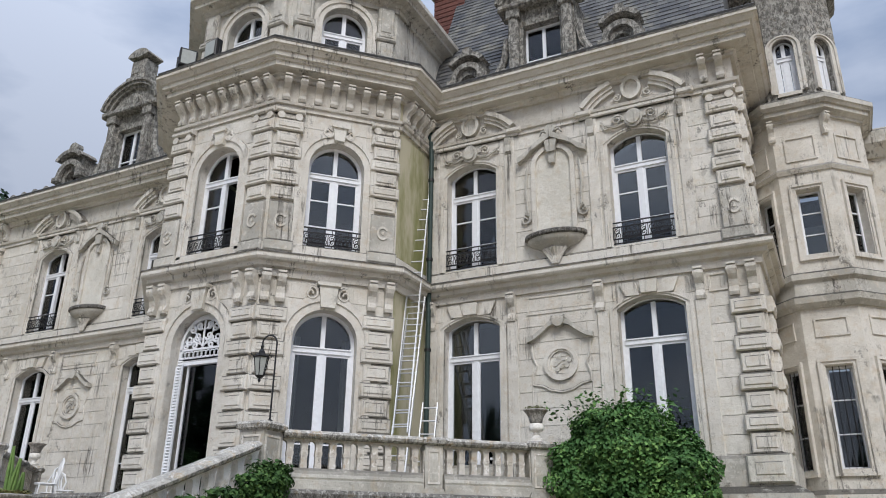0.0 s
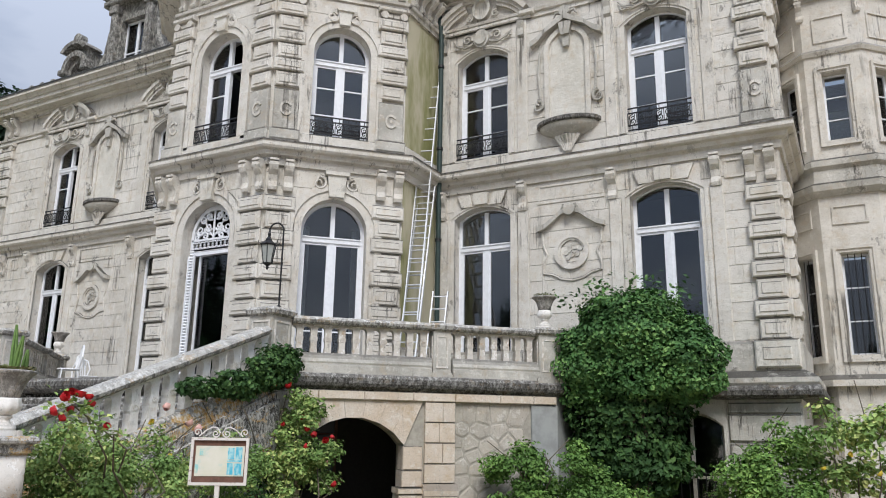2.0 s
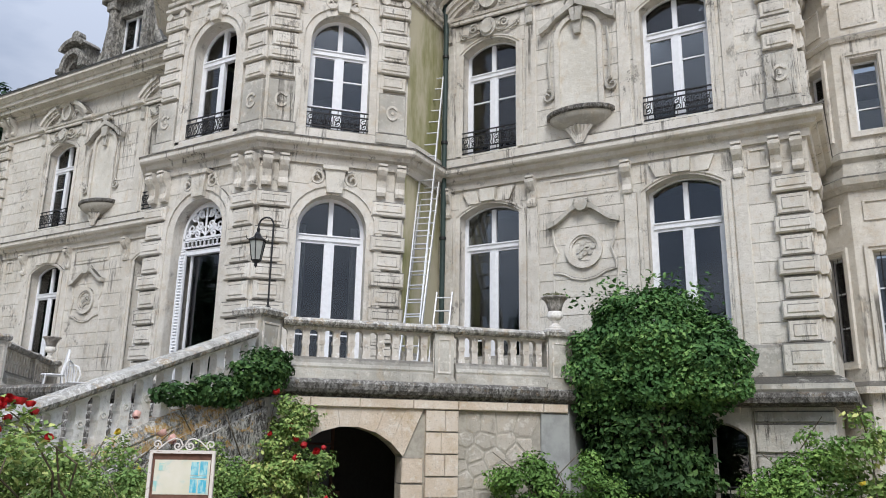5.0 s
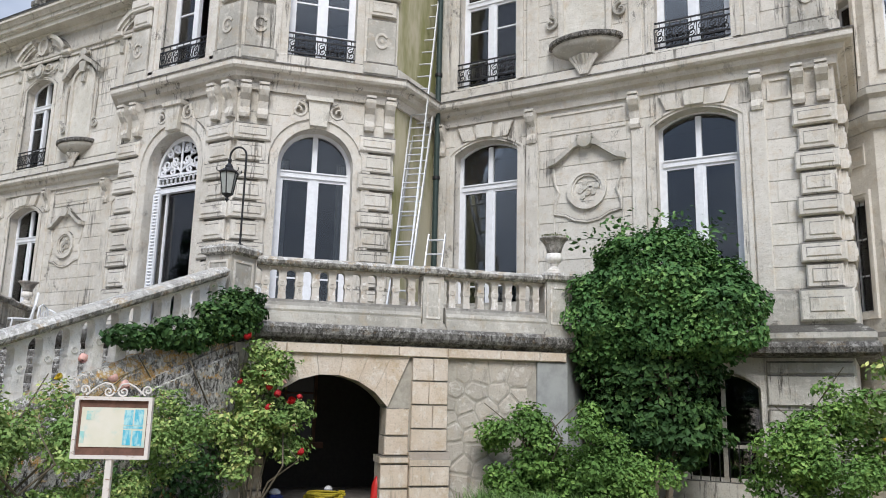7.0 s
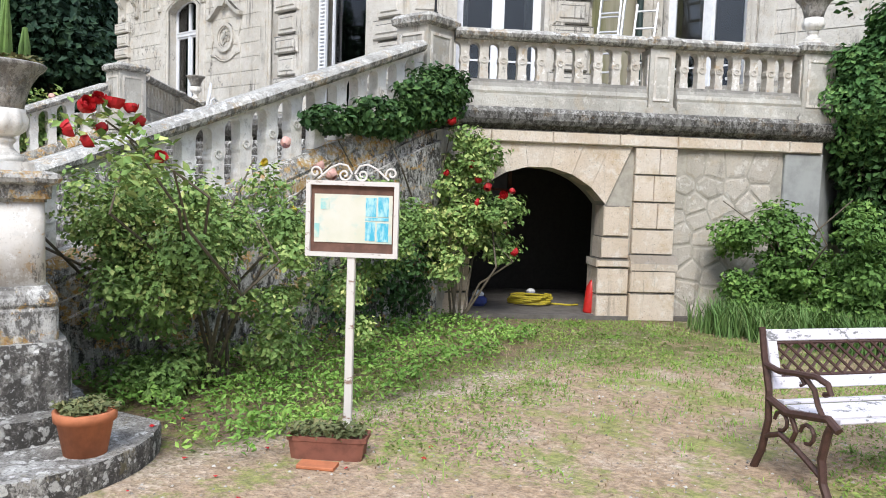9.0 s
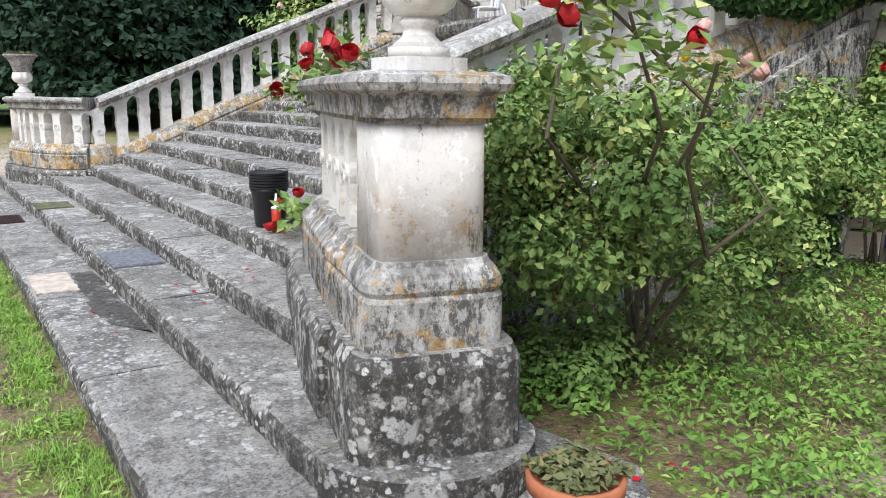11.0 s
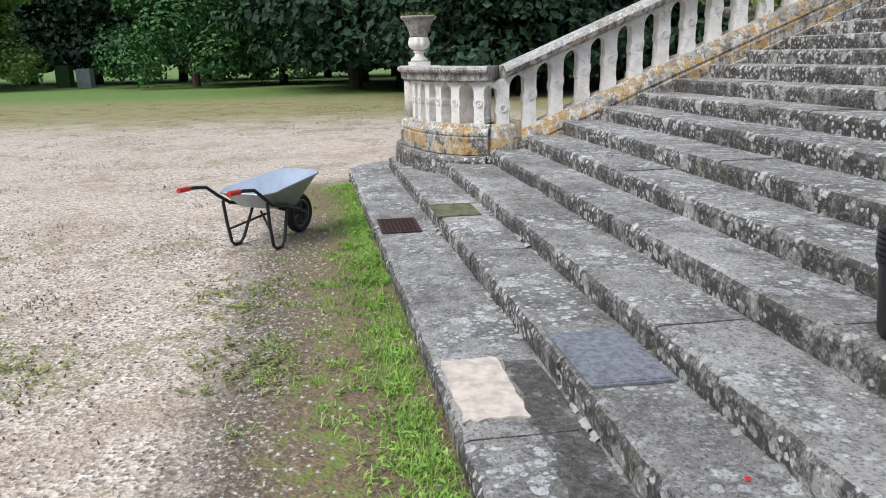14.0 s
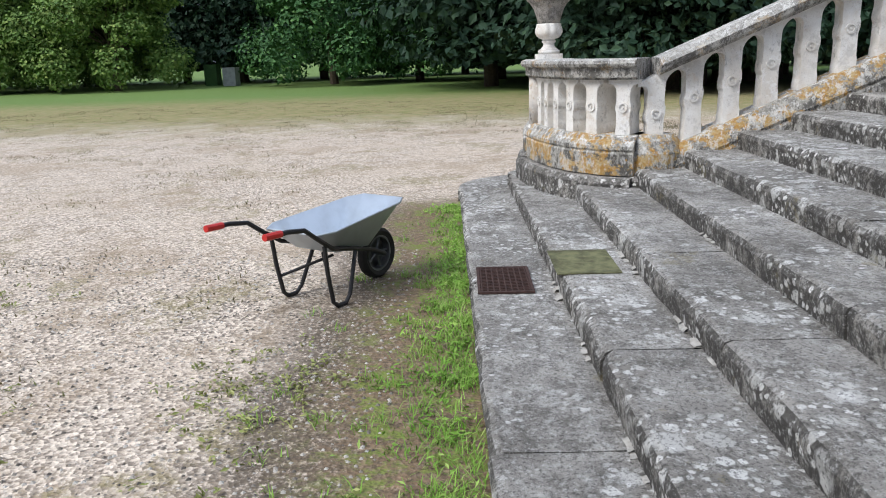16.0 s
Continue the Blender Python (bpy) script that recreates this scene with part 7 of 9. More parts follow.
rail_thing("terrace_balustrade", "level pierced limestone balustrade of the terrace", [(-24.3, DE[1] + 0.1, RT), (mx(DE[0]) - 0.4, DE[1] + 0.1, RT)], True, 0.232, mats=(RAIL, TERRACE_BALUSTER, STONE_DIRTY), height=0.76)
# rubble on the stair flank, over the stringer wall
bm = bmesh.new()
prism(bm, [(0, 0), (4.66, 0), (4.66, 2.2), (0, 0.60)], 0.0, 0.15)
flank = tagged(part("wall_flank_upper", bm, MORTAR, None, "rubble flank wall of the stair", pose(-7.36, 5.22, 0, 0, 0, 90)), kind="structure")
t = thing("trim_rubble", "flank of irregular grey rubble stones in mortar", "", pose(-7.36, 5.22, 0, 0, 0, 90), "", "structure")
rubble(t, 0.3, 4.62, 0.2, 2.15, 7, 0.27, lambda p: p.y < 0.55 + p.x * 0.34)


# ---- plants ----
def clump_cloud(rng, blobs, n, hollow=0.55, lump=0.12):
    """Points in the outer shells of ellipsoids (x, y, z, rx, ry, rz), with an uneven surface; and their outward ways."""
    vol = np.array([b[3] * b[4] + b[4] * b[5] + b[3] * b[5] for b in blobs])
    pick = rng.choice(len(blobs), n, p=vol / vol.sum())
    d = rng.normal(size=(n, 3))
    d /= np.linalg.norm(d, axis=1)[:, None]
    r = hollow + (1 - hollow) * rng.random(n) ** 0.5
    bump = 1 + lump * np.sin(d[:, 0] * 7 + pick) * np.sin(d[:, 1] * 6 + 2 * pick) + lump * np.sin(d[:, 2] * 9 + pick * 3)
    b = np.array(blobs)[pick]
    p = b[:, :3] + d * (r * bump)[:, None] * b[:, 3:6]
    keep = p[:, 2] > 0.02
    return p[keep], (d + [0, 0, 0.6])[keep]


def stems(bm, rng, base, tops, r=0.015, bend=0.15):
    for tx, ty, tz in tops:
        a, b = Vector(base), Vector((tx, ty, tz))
        m1 = a.lerp(b, 0.4) + Vector((rng.normal() * bend, rng.normal() * bend, 0.1))
        m2 = a.lerp(b, 0.75) + Vector((rng.normal() * bend, rng.normal() * bend, 0.05))
        tube(bm, [a + Vector((rng.normal() * 0.06, rng.normal() * 0.06, 0)), m1, m2, b], r, 5, r * 0.4)


def rose_mesh(seed):
    """A full rose: overlapping cupped petals wound about a tight heart."""
    rng = random.Random(seed)
    bm = bmesh.new()
    for k in range(15):
        f = k / 14
        r = 0.010 + 0.028 * f
        az, wid = k * 2.4, 1.15 - 0.25 * f
        lift = 0.9 - 0.75 * f
        grid = []
        for i in range(4):
            v = i / 3
            el = -0.9 + (1.5 + lift) * v * 0.8
            flare = 1 + 0.35 * f * v ** 3
            row = []
            for j in range(4):
                u = az + wid * (j / 3 - 0.5) * 2 * (0.75 + 0.25 * math.sin(math.pi * min(v + 0.25, 1)))
                row.append(bm.verts.new((r * flare * math.cos(el) * math.cos(u) + rng.uniform(-1, 1) * 0.0012, r * flare * math.cos(el) * math.sin(u), r * math.sin(el) + 0.01)))
            grid.append(row)
        for i in range(3):
            for j in range(3):
                bm.faces.new((grid[i][j], grid[i][j + 1], grid[i + 1][j + 1], grid[i + 1][j]))
    return mesh_of(bm, "rose_bloom")


ROSE = [rose_mesh(k) for k in range(3)]


def blooms(parent, places, mat, scale=1.3, seed=0):
    rng = random.Random(seed)
    for i, (x, y, z) in enumerate(places):
        me = ROSE[i % 3] if mat is PETAL else ROSE[i % 3].copy()
        if mat is not PETAL:
            me.materials.clear()
        part("bloom", me, mat, parent, "", pose(x, y, z, rng.uniform(-60, 60), rng.uniform(-60, 60), rng.uniform(0, 360)) @ Matrix.Scale(scale * rng.uniform(0.8, 1.25), 4))


def clumps(seed, envelope, n, lo, hi):
    """Small random ellipsoids spread through larger ones, for a loose plant."""
    r = random.Random(seed)
    out = []
    for _ in range(n):
        x, y, z, rx, ry, rz = r.choice(envelope)
        while True:
            a, b, c = r.uniform(-1, 1), r.uniform(-1, 1), r.uniform(-1, 1)
            if a * a + b * b + c * c < 1:
                break
        s = r.uniform(lo, hi)
        out.append((x + a * rx, y + b * ry, z + c * rz, s, s, s * 0.8))
    return out


def bush(name, label, category, blobs, n, size, mat, seed, base, tops, hollow=0.5, group="", long=1.6, stem_r=0.015, lump=0.12):
    rng = np.random.default_rng(seed)
    t = thing(name, label, category, None, group)
    p, nrm = clump_cloud(rng, blobs, n, hollow, lump)
    tagged(part("foliage", leaf_mesh_from("foliage", p, nrm, size, rng, long), mat, t), kind="stuff")
    for top in tops:
        bm = bmesh.new()
        stems(bm, rng, base, [top], stem_r)
        part("stem", bm, TWIG, t)
    return t


LEAF_WEED = foliage("weed_leaf", (0.09, 0.18, 0.04), (0.15, 0.28, 0.06), (0.28, 0.42, 0.11))
# the clipped shrub before the right wing
big = bush("shrub", "large dense rounded green shrub against the house", "shrub", [(-3.0, 13.55, 2.95, 1.25, 0.85, 1.05), (-3.75, 13.45, 2.75, 0.75, 0.75, 0.75), (-2.15, 13.5, 2.75, 0.72, 0.75, 0.75), (-3.0, 13.35, 3.3, 0.95, 0.7, 0.7)], 34000, 0.055, LEAF_SHRUB, 1, (-3.0, 13.6, 0), [(-3.5, 13.5, 2.6), (-2.6, 13.4, 2.6), (-3.0, 13.5, 3.0), (-2.3, 13.6, 2.4)], 0.62, stem_r=0.05, lump=0.09)
rngs = np.random.default_rng(77)
spr = []
for _ in range(26):
    a = rngs.uniform(0, 6.28)
    x, y = -3.0 + rngs.uniform(-1.2, 1.2), 13.45 + rngs.uniform(-0.6, 0.4)
    z = 3.7 + 0.25 * math.cos((x + 3.0) * 1.2)
    for k in range(7):
        spr.append((x + 0.05 * k * math.cos(a) + rngs.normal() * 0.03, y + rngs.normal() * 0.04, z + 0.05 * k))
part("sprays", leaf_mesh_from("sprays", spr, np.tile([0, 0, 1.0], (len(spr), 1)), 0.065, rngs), LEAF_SHRUB, big)
bush("ivy_column", "dark ivy hanging below the shrub", "ivy", [(-3.2, 13.7, 1.75, 1.05, 0.62, 0.95), (-3.1, 13.75, 1.1, 0.95, 0.55, 0.55)], 9000, 0.075, LEAF_IVY, 2, (-3.1, 13.8, 0), [(-3.4, 13.7, 1.6), (-2.7, 13.7, 1.7)], 0.7)
bush("shrub", "loose leafy shrub before the terrace wall", "shrub", clumps(7, [(-4.45, 11.95, 0.7, 0.55, 0.4, 0.7), (-3.75, 11.9, 0.8, 0.65, 0.4, 0.75), (-3.2, 12.2, 0.6, 0.65, 0.4, 0.55), (-4.0, 11.9, 0.45, 0.9, 0.4, 0.4)], 95, 0.14, 0.28), 24000, 0.042, LEAF_WEED, 3, (-3.9, 12.0, 0), [(-4.4, 11.9, 1.2), (-4.9, 11.75, 1.45), (-3.6, 11.9, 1.5), (-3.2, 12.1, 1.1), (-3.9, 11.6, 1.3)], 0.35, lump=0.2)
bush("shrub", "loose leafy shrub beside the basement window", "shrub", clumps(8, [(-1.35, 13.0, 0.75, 0.5, 0.45, 0.65), (-0.7, 13.1, 1.1, 0.5, 0.5, 0.75), (-0.9, 12.8, 0.5, 0.65, 0.45, 0.45)], 40, 0.15, 0.3), 12000, 0.042, LEAF_WEED, 4, (-1.0, 13.1, 0), [(-1.4, 13.0, 1.5), (-0.6, 13.0, 2.0), (-0.9, 12.9, 1.3)], 0.35, lump=0.2)
yb = bush("rose_bush", "tall leggy bush with yellowish leaves by the house", "bush", clumps(6, [(0.0, 13.3, 1.4, 0.65, 0.55, 0.8), (0.6, 13.4, 1.2, 0.6, 0.55, 0.8), (1.3, 13.6, 1.0, 0.7, 0.6, 0.8)], 40, 0.13, 0.3), 5200, 0.06, LEAF_ROSE, 5, (0.2, 13.4, 0), [(-0.2, 13.2, 2.2), (0.3, 13.2, 2.4), (0.7, 13.3, 2.0), (1.1, 13.5, 1.8), (-0.4, 13.3, 1.7)], 0.3, lump=0.25)
blooms(yb, [(0.15, 12.9, 1.35), (0.5, 12.95, 1.1), (-0.2, 12.9, 1.15)], PETAL_YELLOW, 1.1, 2)

# the rose bed along the stair
RED = [(-5.65, 4.86, 1.84), (-5.66, 4.95, 1.83), (-5.63, 4.69, 1.68), (-5.64, 4.79, 1.80), (-5.40, 5.05, 1.56), (-5.66, 4.80, 1.63), (-5.68, 5.09, 1.75), (-5.62, 5.02, 1.81), (-5.68, 4.9, 1.70), (-7.45, 4.80, 1.60), (-7.72, 4.75, 1.41), (-7.58, 4.86, 1.54), (-7.40, 4.90, 1.66), (-7.08, 4.74, 1.60), (-7.15, 4.80, 1.55), (-6.98, 4.78, 1.57)]
roses = bush("rose_bush", "big sprawling rose bush with red blooms beside the stair", "rose bush", clumps(2, [(-6.45, 5.75, 0.65, 0.50, 0.45, 0.60), (-6.35, 6.35, 0.70, 0.60, 0.60, 0.65), (-6.55, 7.2, 0.80, 0.60, 0.70, 0.70), (-6.3, 5.6, 1.2, 0.45, 0.35, 0.35), (-6.5, 6.5, 1.2, 0.45, 0.70, 0.40), (-6.85, 5.6, 1.1, 0.35, 0.4, 0.45), (-6.7, 7.9, 0.9, 0.4, 0.5, 0.6)], 95, 0.11, 0.25), 30000, 0.029, LEAF_ROSE, 6, (-6.5, 6.1, 0), [(-5.75, 4.95, 1.75), (-5.6, 5.0, 1.65), (-6.7, 6.6, 1.65), (-6.7, 7.4, 1.65), (-6.4, 6.9, 1.4), (-7.4, 4.9, 1.55), (-7.65, 4.8, 1.42), (-6.0, 6.1, 1.2), (-5.35, 5.1, 1.5), (-6.2, 5.3, 1.6)], 0.35, lump=0.25)
blooms(roses, RED, PETAL, 1.05, 1)
blooms(roses, [(-6.85, 7.40, 1.62), (-6.8, 7.5, 1.55), (-6.95, 7.1, 1.8)], PETAL_PINK, 1.25, 3)
blooms(roses, [(-6.8, 6.78, 1.62), (-6.6, 6.2, 1.0), (-6.7, 7.0, 1.25)], PETAL_YELLOW, 1.0, 4)
rs = np.random.default_rng(8)
sp = []
for x, y, z in ((-5.7, 4.9, 1.72), (-5.65, 5.05, 1.62), (-5.5, 5.1, 1.5), (-7.45, 4.85, 1.52), (-7.1, 4.85, 1.55), (-7.6, 4.8, 1.45), (-6.0, 5.2, 1.5)):
    sp += [(x + rs.normal() * 0.09, y + rs.normal() * 0.09, z + rs.normal() * 0.07) for _ in range(65)]
part("sprays", leaf_mesh_from("sprays", sp, np.tile([0, 0, 1.0], (len(sp), 1)), 0.043, rs), LEAF_ROSE, roses)
far_roses = bush("rose_bush", "light green rose bush with pink blooms beyond the stair", "rose bush", [(-14.75, 8.2, 2.3, 0.35, 0.9, 0.5)], 2200, 0.06, LEAF_ROSE, 16, (-14.8, 8.2, 0.2), [(-14.8, 7.6, 2.4), (-14.7, 8.6, 2.6), (-14.8, 8.2, 2.2)], 0.3, lump=0.25)
blooms(far_roses, [(-14.5, 7.6, 2.6), (-14.5, 8.0, 2.4), (-14.5, 8.5, 2.75), (-14.5, 7.9, 2.8)], PETAL_PINK, 1.25, 6)
climb = bush("climbing_rose", "climbing rose with red blooms trained beside the archway", "rose bush", clumps(4, [(-7.0, 9.65, 1.75, 0.35, 0.35, 0.42), (-6.9, 9.75, 1.35, 0.42, 0.40, 0.45), (-7.0, 9.4, 1.2, 0.42, 0.40, 0.4), (-6.75, 10.0, 1.1, 0.25, 0.25, 0.4), (-6.9, 9.2, 0.9, 0.3, 0.4, 0.4)], 48, 0.10, 0.22), 9000, 0.040, LEAF_ROSE, 9, (-7.0, 9.55, 0), [(-7.2, 9.6, 2.1), (-7.0, 9.8, 1.9), (-6.8, 10.0, 1.4), (-7.2, 9.4, 1.4), (-6.9, 9.7, 1.7), (-7.3, 9.3, 1.2), (-6.75, 9.9, 0.9), (-7.1, 9.6, 1.6)], 0.3, lump=0.25)
blooms(climb, [(x + 0.20, y - 0.24, z) for x, y, z in ((-7.2, 9.62, 2.19), (-7.0, 9.72, 1.74), (-7.15, 9.5, 1.64), (-6.95, 9.78, 1.58), (-6.95, 9.80, 1.34), (-6.68, 10.05, 1.47), (-6.65, 10.1, 0.81), (-6.88, 9.86, 1.50), (-7.35, 9.5, 2.2), (-6.75, 9.98, 1.42))], PETAL, 1.05, 5)
blooms(climb, [(-6.85, 9.9, 1.66), (-6.7, 10.0, 1.1)], PETAL_PINK, 1.3, 7)
bush("ivy", "thick mat of dark ivy hanging over the stair wall", "ivy", [(-7.25, 7.95, 2.08, 0.14, 0.45, 0.14), (-7.22, 8.6, 2.18, 0.18, 0.50, 0.22), (-7.20, 9.2, 2.42, 0.24, 0.45, 0.34), (-7.2, 9.55, 2.55, 0.22, 0.28, 0.30)], 4300, 0.05, LEAF_IVY, 10, (-7.28, 9.4, 0.2), [(-7.28, 8.6, 2.1), (-7.28, 9.3, 2.2), (-7.28, 8.0, 1.9)], 0.4)
bush("ivy", "dark ivy creeping on the foot of the stair wall", "ivy", [(-7.22, 8.3, 0.45, 0.10, 0.9, 0.5), (-7.2, 9.0, 0.6, 0.10, 0.5, 0.55)], 2600, 0.05, LEAF_IVY, 12, (-7.28, 8.6, 0), [(-7.28, 8.3, 1.0), (-7.28, 9.0, 1.1)], 0.2)


# grasses
def blades(rng, xy, h, w, lean):
    n = len(xy)
    a = rng.uniform(0, 2 * math.pi, n)
    hh = h * rng.uniform(0.5, 1.3, n)
    dx, dy = np.cos(a), np.sin(a)
    ln = lean * rng.uniform(0.2, 1.2, n) * hh
    base = np.column_stack([xy, np.zeros(n)])
    side = np.column_stack([-dy, dx, np.zeros(n)]) * w
    out = np.column_stack([dx, dy, np.zeros(n)])
    up = np.array([0, 0, 1.0])
    v = np.stack([base - side, base + side, base + side * 0.7 + out * (ln * 0.35)[:, None] + up * (hh * 0.6)[:, None], base - side * 0.7 + out * (ln * 0.35)[:, None] + up * (hh * 0.6)[:, None], base + out * ln[:, None] + up * hh[:, None]], 1).reshape(-1, 3)
    i = np.arange(n)[:, None] * 5
    f3 = (i + [[3, 2, 4]]).tolist()
    f4 = (i + [[0, 1, 2, 3]]).tolist()
    return raw("blades", v.tolist(), f4 + f3)


def tuft_points(rng, centres, per, spread):
    c = np.repeat(np.asarray(centres), per, 0)
    return c + rng.normal(size=c.shape) * spread


GRAVEL_WEEDS = ((-12.9, 0.3, 0.20, 0.32, 90), (-13.4, -0.9, 0.25, 0.35, 70), (-10.4, 1.65, 0.22, 0.22, 90), (-10.9, 1.2, 0.3, 0.25, 70), (-11.5, 2.75, 0.25, 0.18, 70), (-10.3, 2.85, 0.22, 0.14, 80), (-15.5, -2.0, 0.5, 0.5, 70))
rng = np.random.default_rng(21)
xs = rng.uniform(-15.6, -6.2, 420)
ctr = np.column_stack([xs, 3.66 - np.abs(rng.normal(size=420)) * 0.13])
wp = np.repeat(np.column_stack([xs, 3.66 - np.abs(rng.normal(size=420)) * 0.17]), 13, 0) + rng.normal(size=(420 * 13, 2)) * 0.035
wp = wp[(wp[:, 1] < 3.69) & (np.sin(wp[:, 0] * 3.1) + np.sin(wp[:, 0] * 7.7 + 40 * wp[:, 1]) + 0.9 * rng.normal(size=len(wp)) > -0.5)]
p3 = np.column_stack([wp, 0.008 + 0.035 * rng.random(len(wp))])
tagged(part("verge_weeds", leaf_mesh_from("verge_weeds", p3, np.tile([0, 0, 1.0], (len(p3), 1)), 0.011, rng, 3.2), LEAF_GRASS, None, "low bright green weeds along the lowest step"), category="weeds", kind="stuff")
tagged(part("verge_grass", blades(rng, tuft_points(rng, ctr, 24, 0.04), 0.04, 0.0022, 1.7), LEAF_GRASS, None, "bright green grass verge along the lowest step"), category="grass", kind="stuff")
ctr = np.column_stack([rng.uniform(-14.5, -6.5, 60), rng.uniform(2.75, 3.5, 60)])
tagged(part("verge_weeds", blades(rng, tuft_points(rng, ctr, 20, 0.035), 0.035, 0.0028, 1.5), LEAF_GRASS, None, "scattered weed tufts in the gravel"), category="grass", kind="stuff")
x, y = rng.uniform(-6.4, 1.5, 2600), rng.uniform(5.0, 12.5, 2600)
ok = (y > 5.0 + 0.0 * x) & ((y - x) < 17.1) & ((x > -5.35) | (y > 5.6)) & (rng.random(2600) < np.clip((y - x * 0.35 - 7.3) / 3.5, 0.10, 0.9))
ctr = np.column_stack([x, y])[ok]
tagged(part("lawn_grass", blades(rng, tuft_points(rng, ctr[::2], 24, 0.06), 0.03, 0.003, 1.6), LEAF_GRASS, None, "short patchy green lawn"), category="grass", kind="stuff")
tagged(part("dry_grass", blades(rng, tuft_points(rng, ctr[1::2], 16, 0.10), 0.028, 0.003, 1.7), LEAF_DRY, None, "short dry straw-coloured grass"), category="grass", kind="stuff")
wx = np.column_stack([rng.uniform(-6.3, -1.0, 1500), rng.uniform(4.9, 10.9, 1500)])
wx = wx[((wx[:, 1] - wx[:, 0]) < 16.8) & (np.sin(wx[:, 0] * 2.3 + 1) + np.sin(wx[:, 1] * 1.9 + wx[:, 0]) > -0.1) & (wx[:, 1] > 5.6 + 0.45 * (wx[:, 0] + 5.5))]
wx = np.repeat(wx, 26, 0) + rng.normal(size=(len(wx) * 26, 2)) * 0.11
p3 = np.column_stack([wx, 0.006 + 0.022 * rng.random(len(wx))])
tagged(part("lawn_weeds", leaf_mesh_from("lawn_weeds", p3, np.tile([0, 0, 1.0], (len(p3), 1)), 0.012, rng, 2.8), foliage("lawn_weed_leaf", (0.14, 0.235, 0.045), (0.24, 0.34, 0.075), (0.40, 0.43, 0.135)), None, "low yellow-green weeds spreading over the bare lawn"), category="weeds", kind="stuff")
x, y = rng.uniform(-7.3, -5.0, 900), rng.uniform(5.3, 9.6, 900)
ok = x < -5.6 - 0.22 * (y - 9.6) - 0.35
p3 = np.column_stack([x, y, 0.03 + 0.10 * rng.random(900)])[ok]
p3 = p3[rng.random(len(p3)) < 0.6]
p3 = np.repeat(p3, 22, 0) + rng.normal(size=(len(p3) * 22, 3)) * [0.07, 0.07, 0.03]
p3[:, 2] = np.abs(p3[:, 2]) + 0.01
tagged(part("ground_cover", leaf_mesh_from("ground_cover", p3, np.tile([0, 0, 1.0], (len(p3), 1)), 0.023, rng, 2.0), foliage("ground_cover_leaf", (0.12, 0.245, 0.045), (0.22, 0.39, 0.07), (0.36, 0.50, 0.13)), None, "low green ground cover under the roses"), category="weeds", kind="stuff")
ctr = np.column_stack([rng.uniform(-5.0, -2.7, 150), rng.uniform(11.1, 11.8, 150)])
ctr = ctr[(ctr[:, 1] - ctr[:, 0]) < 16.6]
tagged(part("iris_leaves", blades(rng, tuft_points(rng, ctr, 14, 0.06), 0.34, 0.009, 0.8), LEAF_BLADE, None, "clump of long sword-shaped iris leaves"), category="iris", kind="stuff")
n = 900
ang, rad = rng.uniform(0, 2 * math.pi, n), rng.uniform(4, 26, n)
ctr = np.column_stack([-17 - rad * 0.6 * np.abs(np.cos(ang)) - 3, -3 + 11 * np.sin(ang)])
ctr = np.vstack([ctr, np.column_stack([rng.uniform(-22, -9, 170), rng.uniform(-6, 2.2, 170)])])
tagged(part("meadow_tufts", blades(rng, tuft_points(rng, ctr, 26, 0.16), 0.024, 0.005, 1.6), foliage("brown_tuft", (0.12, 0.10, 0.05), (0.20, 0.17, 0.085), (0.17, 0.19, 0.07)), None, "sparse dry tufts on the gravel court"), category="grass", kind="stuff")

# low weed patches in the gravel court
wx = []
for cx, cy, rx, ry, n in GRAVEL_WEEDS:
    d = rng.normal(size=(n, 2)) * [rx, ry]
    d = np.column_stack([cx + d[:, 0], cy + d[:, 1]])
    wx.append(np.repeat(d, 9, 0) + rng.normal(size=(n * 9, 2)) * 0.025)
wx = np.vstack(wx)
p3 = np.column_stack([wx, 0.006 + 0.02 * rng.random(len(wx))])
tagged(part("gravel_weeds", leaf_mesh_from("gravel_weeds", p3, np.tile([0, 0, 1.0], (len(p3), 1)), 0.013, rng, 2.4), foliage("gravel_weed_leaf", (0.18, 0.20, 0.065), (0.28, 0.32, 0.10), (0.42, 0.41, 0.17)), None, "flat dull green weed patches in the gravel"), category="weeds", kind="stuff")

# pebbles
pv, pf = [], []
rp = random.Random(4)
for n in range(12000):
    x, y = (rp.uniform(-14, -7.5), rp.uniform(-0.5, 3.3)) if n < 9500 else (rp.uniform(-5.2, 0.5), rp.uniform(3.8, 8.5))
    s = rp.uniform(0.004, 0.013)
    i = len(pv)
    a = rp.random() * 3
    for k in range(4):
        pv.append((x + s * math.cos(a + k * 1.57), y + s * math.sin(a + k * 1.57), 0.0))
    pv.append((x + s * 0.2, y, s * 0.8))
    pf += [(i + k, i + (k + 1) % 4, i + 4) for k in range(4)]
kp = Mat("pebble", 0.85)
kp.color(kp.ramp(kp.island(), (0, (0.08, 0.07, 0.06)), (0.5, (0.32, 0.285, 0.24)), (1, (0.56, 0.53, 0.48))))
tagged(part("pebbles", raw("pebbles", pv, pf), kp.m, None, "loose pale gravel stones"), category="gravel", kind="stuff")
pv, pf = [], []
